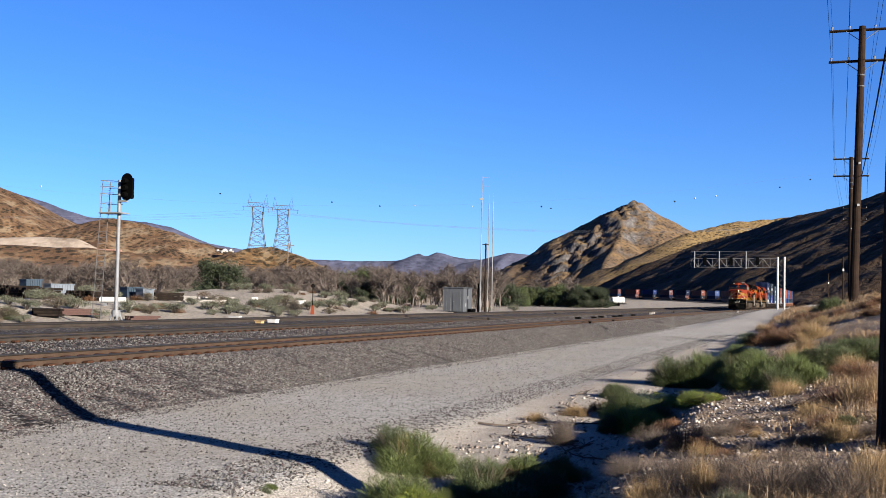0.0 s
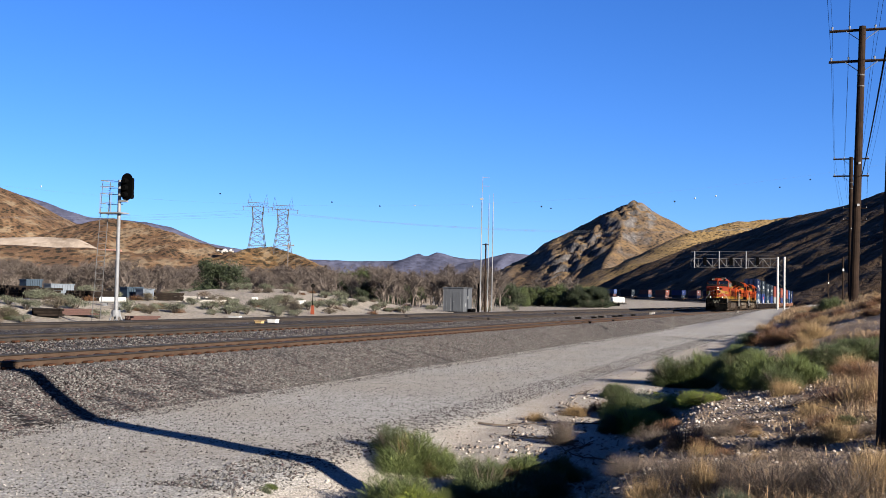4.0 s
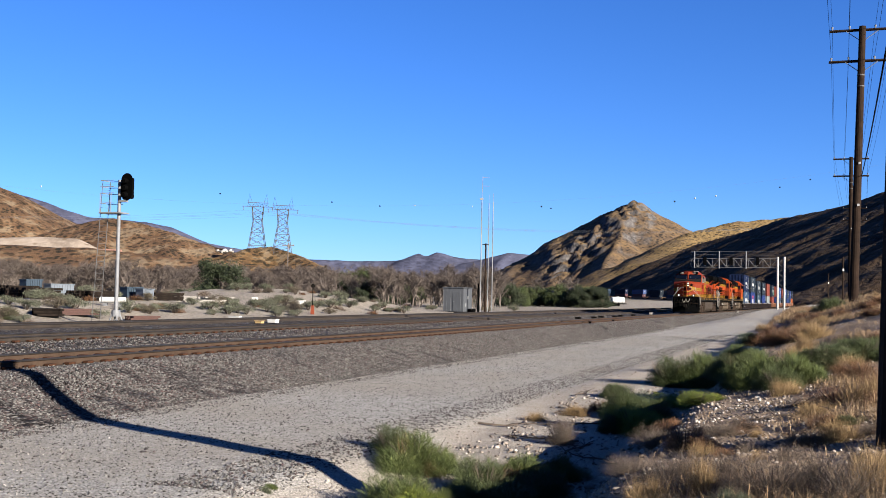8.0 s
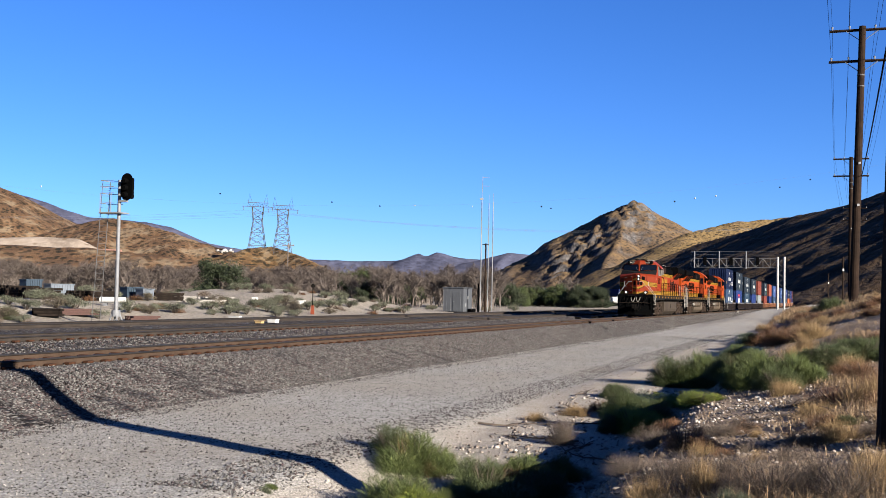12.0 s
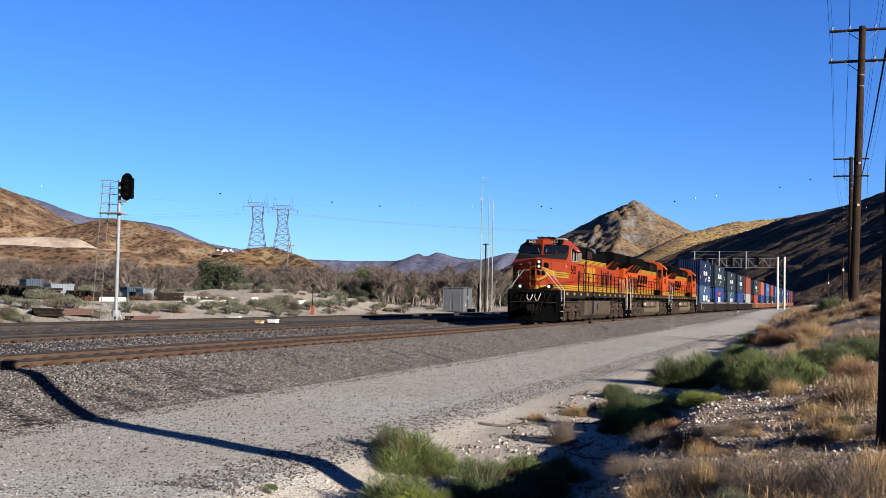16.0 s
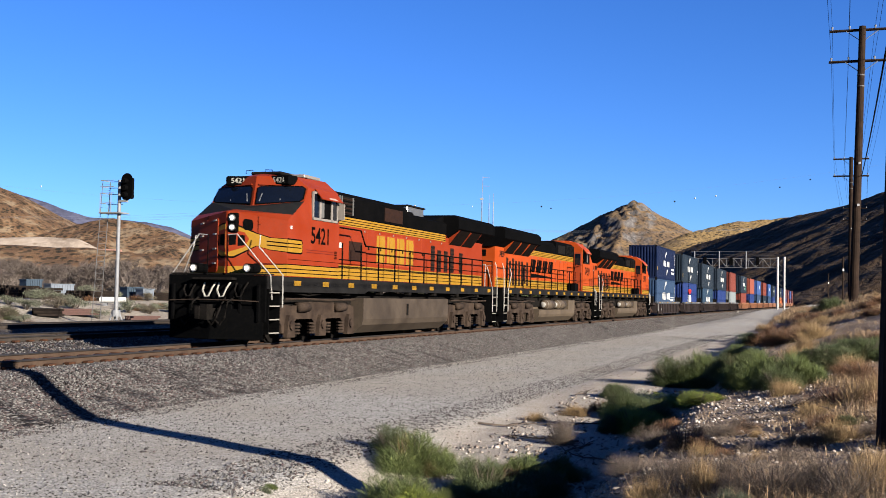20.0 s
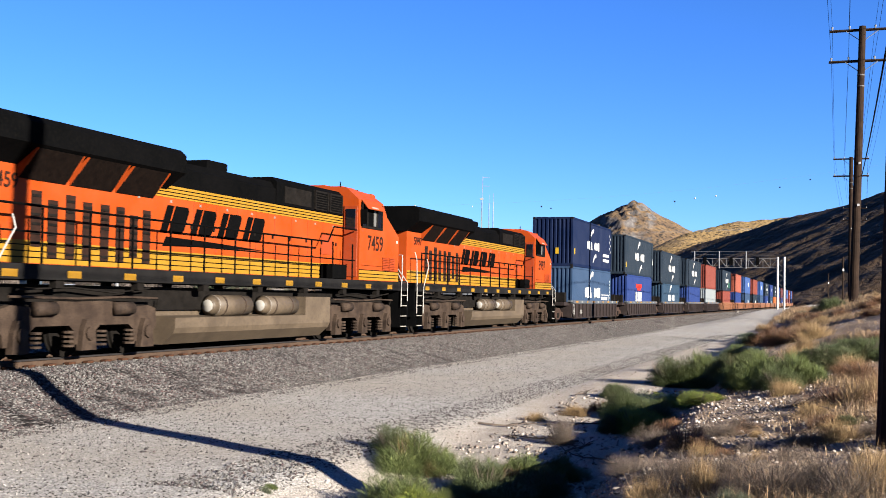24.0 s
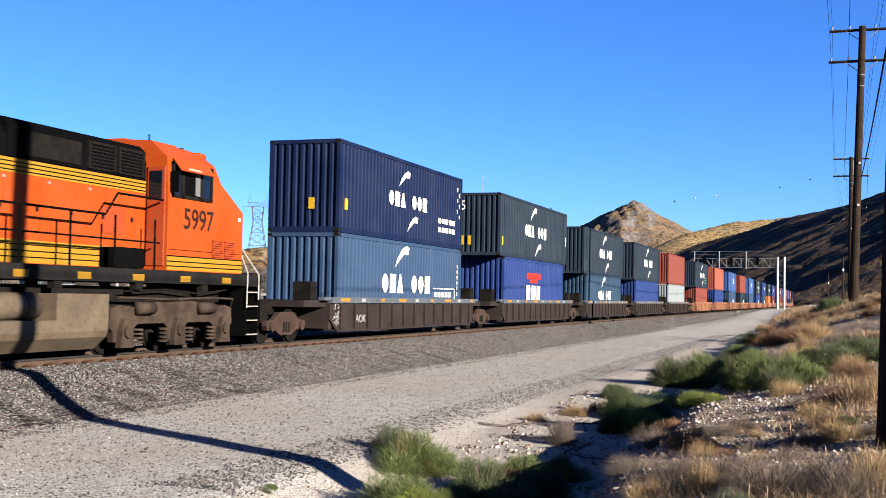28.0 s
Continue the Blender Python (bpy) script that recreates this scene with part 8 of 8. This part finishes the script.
stack("rail_stack", "rusty red-brown steel bars lying by the track", 60.0, 40.6, 6, 3, (2.0, 0.13, 0.12), RUSTY, 0.04, 70)
stack("tie_stack", "tumbled dark scrap timber beside the track", 54.2, 43.0, 7, 3, (1.5, 0.2, 0.14), OLD_TIE, yaw=40, piece="tie")


def bin_box(s, p, size, mat_, label, yaw=0):
    x, y = place_plan(s, p)
    t = thing("steel_bin", label, "container bin", "stored material", pose(x, y, ground_at(x, y), 0, 0, 90 - AZ + yaw))
    l, w, h = size
    part("bin_body", box(-w / 2, w / 2, -l / 2, l / 2, 0, h, 0.03), mat_, t)
    for k in range(9):
        yy = -l / 2 + 0.1 + (l - 0.2) * k / 8
        part("rib", box(-w / 2 - 0.05, -w / 2, yy - 0.04, yy + 0.04, 0.05, h), mat_, t)
    part("rim", box(-w / 2 - 0.05, w / 2 + 0.05, -l / 2 - 0.05, l / 2 + 0.05, h - 0.08, h + 0.02), mat_, t)


BIN_BLUE = paint("bin_blue", (0.045, 0.075, 0.11), 0.12)
BIN_GREY = paint("bin_grey", (0.20, 0.235, 0.28), 0.15)
bin_box(75.4, 52.0, (1.45, 1.1, 1.0), BIN_BLUE, "dull blue ribbed steel bin", 70)
bin_box(74.6, 50.2, (1.0, 1.0, 0.85), BIN_GREY, "grey-blue ribbed steel bin", 70)
bin_box(79.0, 64.5, (1.5, 1.1, 1.5), BIN_BLUE, "dull blue ribbed steel bin", 70)
bin_box(79.5, 62.0, (2.2, 1.1, 1.25), BIN_GREY, "pale grey ribbed steel bin", 70)


def tank_thing():
    x, y = place_plan(63.5, 45.2)
    t = thing("white_tank", "small white horizontal storage tank", "tank", "stored material", pose(x, y, ground_at(x, y) + 0.05, 0, 0, -4))
    part("tank_shell", tube([(-0.85, 0, 0.42), (-0.78, 0, 0.42), (0.78, 0, 0.42), (0.85, 0, 0.42)], 0.2, 16), WHITE, t)
    for k in (-0.5, 0.5):
        part("saddle", box(k - 0.08, k + 0.08, -0.3, 0.3, -0.08, 0.2), STEEL, t)


tank_thing()
for s, p, w, h in ((92.0, 45.9, 1.7, 0.4), (88.0, 47.9, 0.5, 0.4)):
    x, y = place_plan(s, p)
    t = thing("barrier_block", "whitewashed concrete barrier block on the sand", "barrier", "barrier blocks", pose(x, y, ground_at(x, y) - 0.05, 0, 0, 8))
    part("block", prism([(-0.3, 0), (0.3, 0), (0.14, h), (-0.14, h)], -w / 2, w / 2, None), WHITE, t)
    t.rotation_euler.z += 1.4


def marker_sign():
    x, y = place_plan(86.1, 41.4)
    t = thing("track_marker", "orange trackside marker post with round plate", "marker", "", Matrix.Translation((x, y, ground_at(x, y))))
    part("post_shaft", tube([(0, 0, -0.2), (0, 0, 2.6)], 0.04, 6), DARK, t)
    part("marker_base", prism([(-0.17, 0), (0.17, 0), (0.1, 0.75), (-0.1, 0.75)], -0.08, 0.08), paint("marker_orange", (0.30, 0.06, 0.025), 0.2), t)
    part("marker_plate", tube([(0, -0.05, 2.4), (0, -0.02, 2.4)], 0.17, 14), DARK, t)


marker_sign()


# ---- small things in the yard ----
def yard_box(s, off, size, mat_, label):
    q = along(s, off)[0]
    t = thing("trackside_box", label, "equipment box", "trackside boxes", pose(q.x, q.y, -0.2, 0, 0, 90 - AZ))
    l, w, h = size
    part("case", box(-l / 2, l / 2, -w / 2, w / 2, 0, h, 0.02), mat_, t)
    part("lid", box(-l / 2 - 0.02, l / 2 + 0.02, -w / 2 - 0.02, w / 2 + 0.02, h, h + 0.03), mat_, t)


yard_box(53.9, 12.6, (0.4, 0.5, 0.17), WHITE, "small white trackside box between the rails")
yard_box(52.2, 12.5, (0.3, 0.4, 0.12), paint("tan_box", (0.6, 0.42, 0.2), 0.1), "small tan trackside box between the rails")
yard_box(57.4, 16.9, (0.3, 0.7, 0.2), WHITE, "flat white board between the rails")
for s, off in ((92, 2.9), (97, 3.3), (101, 2.8), (106, 3.2), (88, 3.4), (112, 3.0)):
    yard_box(s, off, (0.7, 0.4, 0.13), DARK, "dark switch machine on long ties")
for s, off in ((70, -1.25), (78, -1.25), (110, 10.5), (150, 4.0)):
    yard_box(s, off, (0.14, 0.14, 0.16), BLACK, "small black connection box by the rail")
for s, off in ((132, 4.0), (126, 3.4), (175, -2.3)):
    yard_box(s, off, (0.4, 0.3, 0.24), PALEWOOD, "pale concrete marker by the rails")

for x, y, h in ((-36.0, 260.0, 13.2), (33.0, 402.0, 7.5), (20.0, 420.0, 8.5)):
    t = thing("distribution_pole", "weathered wooden power pole with a short crossarm", "utility pole", "far poles", Matrix.Translation((x, y, ground_at(x, y))))
    part("shaft", tube([(0, 0, -0.3), (0.1, 0, h)], 0.17, 8, None, 0.12), BARK, t)
    part("crossarm", box(-1.3, 1.5, -0.06, 0.06, h - 0.6, h - 0.42), BARK, t)
    for k in (-1.1, 0.1, 1.3):
        part("insulator", tube([(k, 0, h - 0.42), (k, 0, h - 0.15)], 0.06, 6), STEEL, t)


# ---- parked trailer beyond the yard ----
def water_trailer(x, y, yaw):
    t = thing("tank_trailer", "white rounded tank trailer parked beyond the yard", "trailer", "", pose(x, y, ground_at(x, y), 0, 0, yaw))
    ring = [(math.cos(a) * 1.0, 1.75 + math.sin(a) * 0.95) for a in (0.3927 * k for k in range(16))]
    tank = part("tank", prism(ring, -1.9, 1.9, None, "x"), WHITE, t)
    for xx in (-1.2, 0.0, 1.2):
        part("tank_band", prism([(a * 1.015, 1.75 + (c - 1.75) * 1.015) for a, c in ring], xx - 0.04, xx + 0.04, None, "x"), STEEL, tank)
    part("manhole", tube([(0, 0, 2.65), (0, 0, 2.85)], 0.3, 12), WHITE, tank)
    part("chassis", box(-2.0, 2.6, -0.5, 0.5, 0.55, 0.8), DARK, t)
    for xx in (-1.0, -0.1):
        for sy in (-1, 1):
            part("wheel", tube([(xx, sy * 0.7, 0.42), (xx, sy * 0.98, 0.42)], 0.42, 14), BLACK, t)


water_trailer(51.6, 330, 14)


# ---- motion ----
def rolling_pose(off, z, base, turned, t):
    s = travel(t) + off
    a, b = along(s - base / 2)[0], along(s + base / 2)[0]
    d = b - a
    mid = (a + b) / 2
    yaw = math.degrees(math.atan2(d.y, d.x)) + (180 if turned else 0)
    return pose(mid.x, mid.y, z + grade(s), 0, 0, yaw)


def motions():
    """The train rolls past, ever on the near track, round the far bend; its wheelsets turn."""
    for ob, off, z, base, turned in ROLLING:
        gap = 2 if travel(0) + off > BEND - 30 else 4
        walk(ob, [(t, rolling_pose(off, z, base, turned, t)) for t in range(0, 29, gap)])
    flipped = {r[0] for r in ROLLING if r[4]}
    for ob, (x, y, z), radius in SPINNERS:
        way = 1 if ob.parent in flipped else -1
        rows = []
        for k in range(0, 421):
            t = k / 15
            turn = way * math.degrees((travel(0) - travel(t)) / radius)
            rows.append((t, Matrix.Translation((x, y, z)) @ Matrix.Rotation(radians(turn), 4, "Y")))
        walk(ob, rows)


motions()
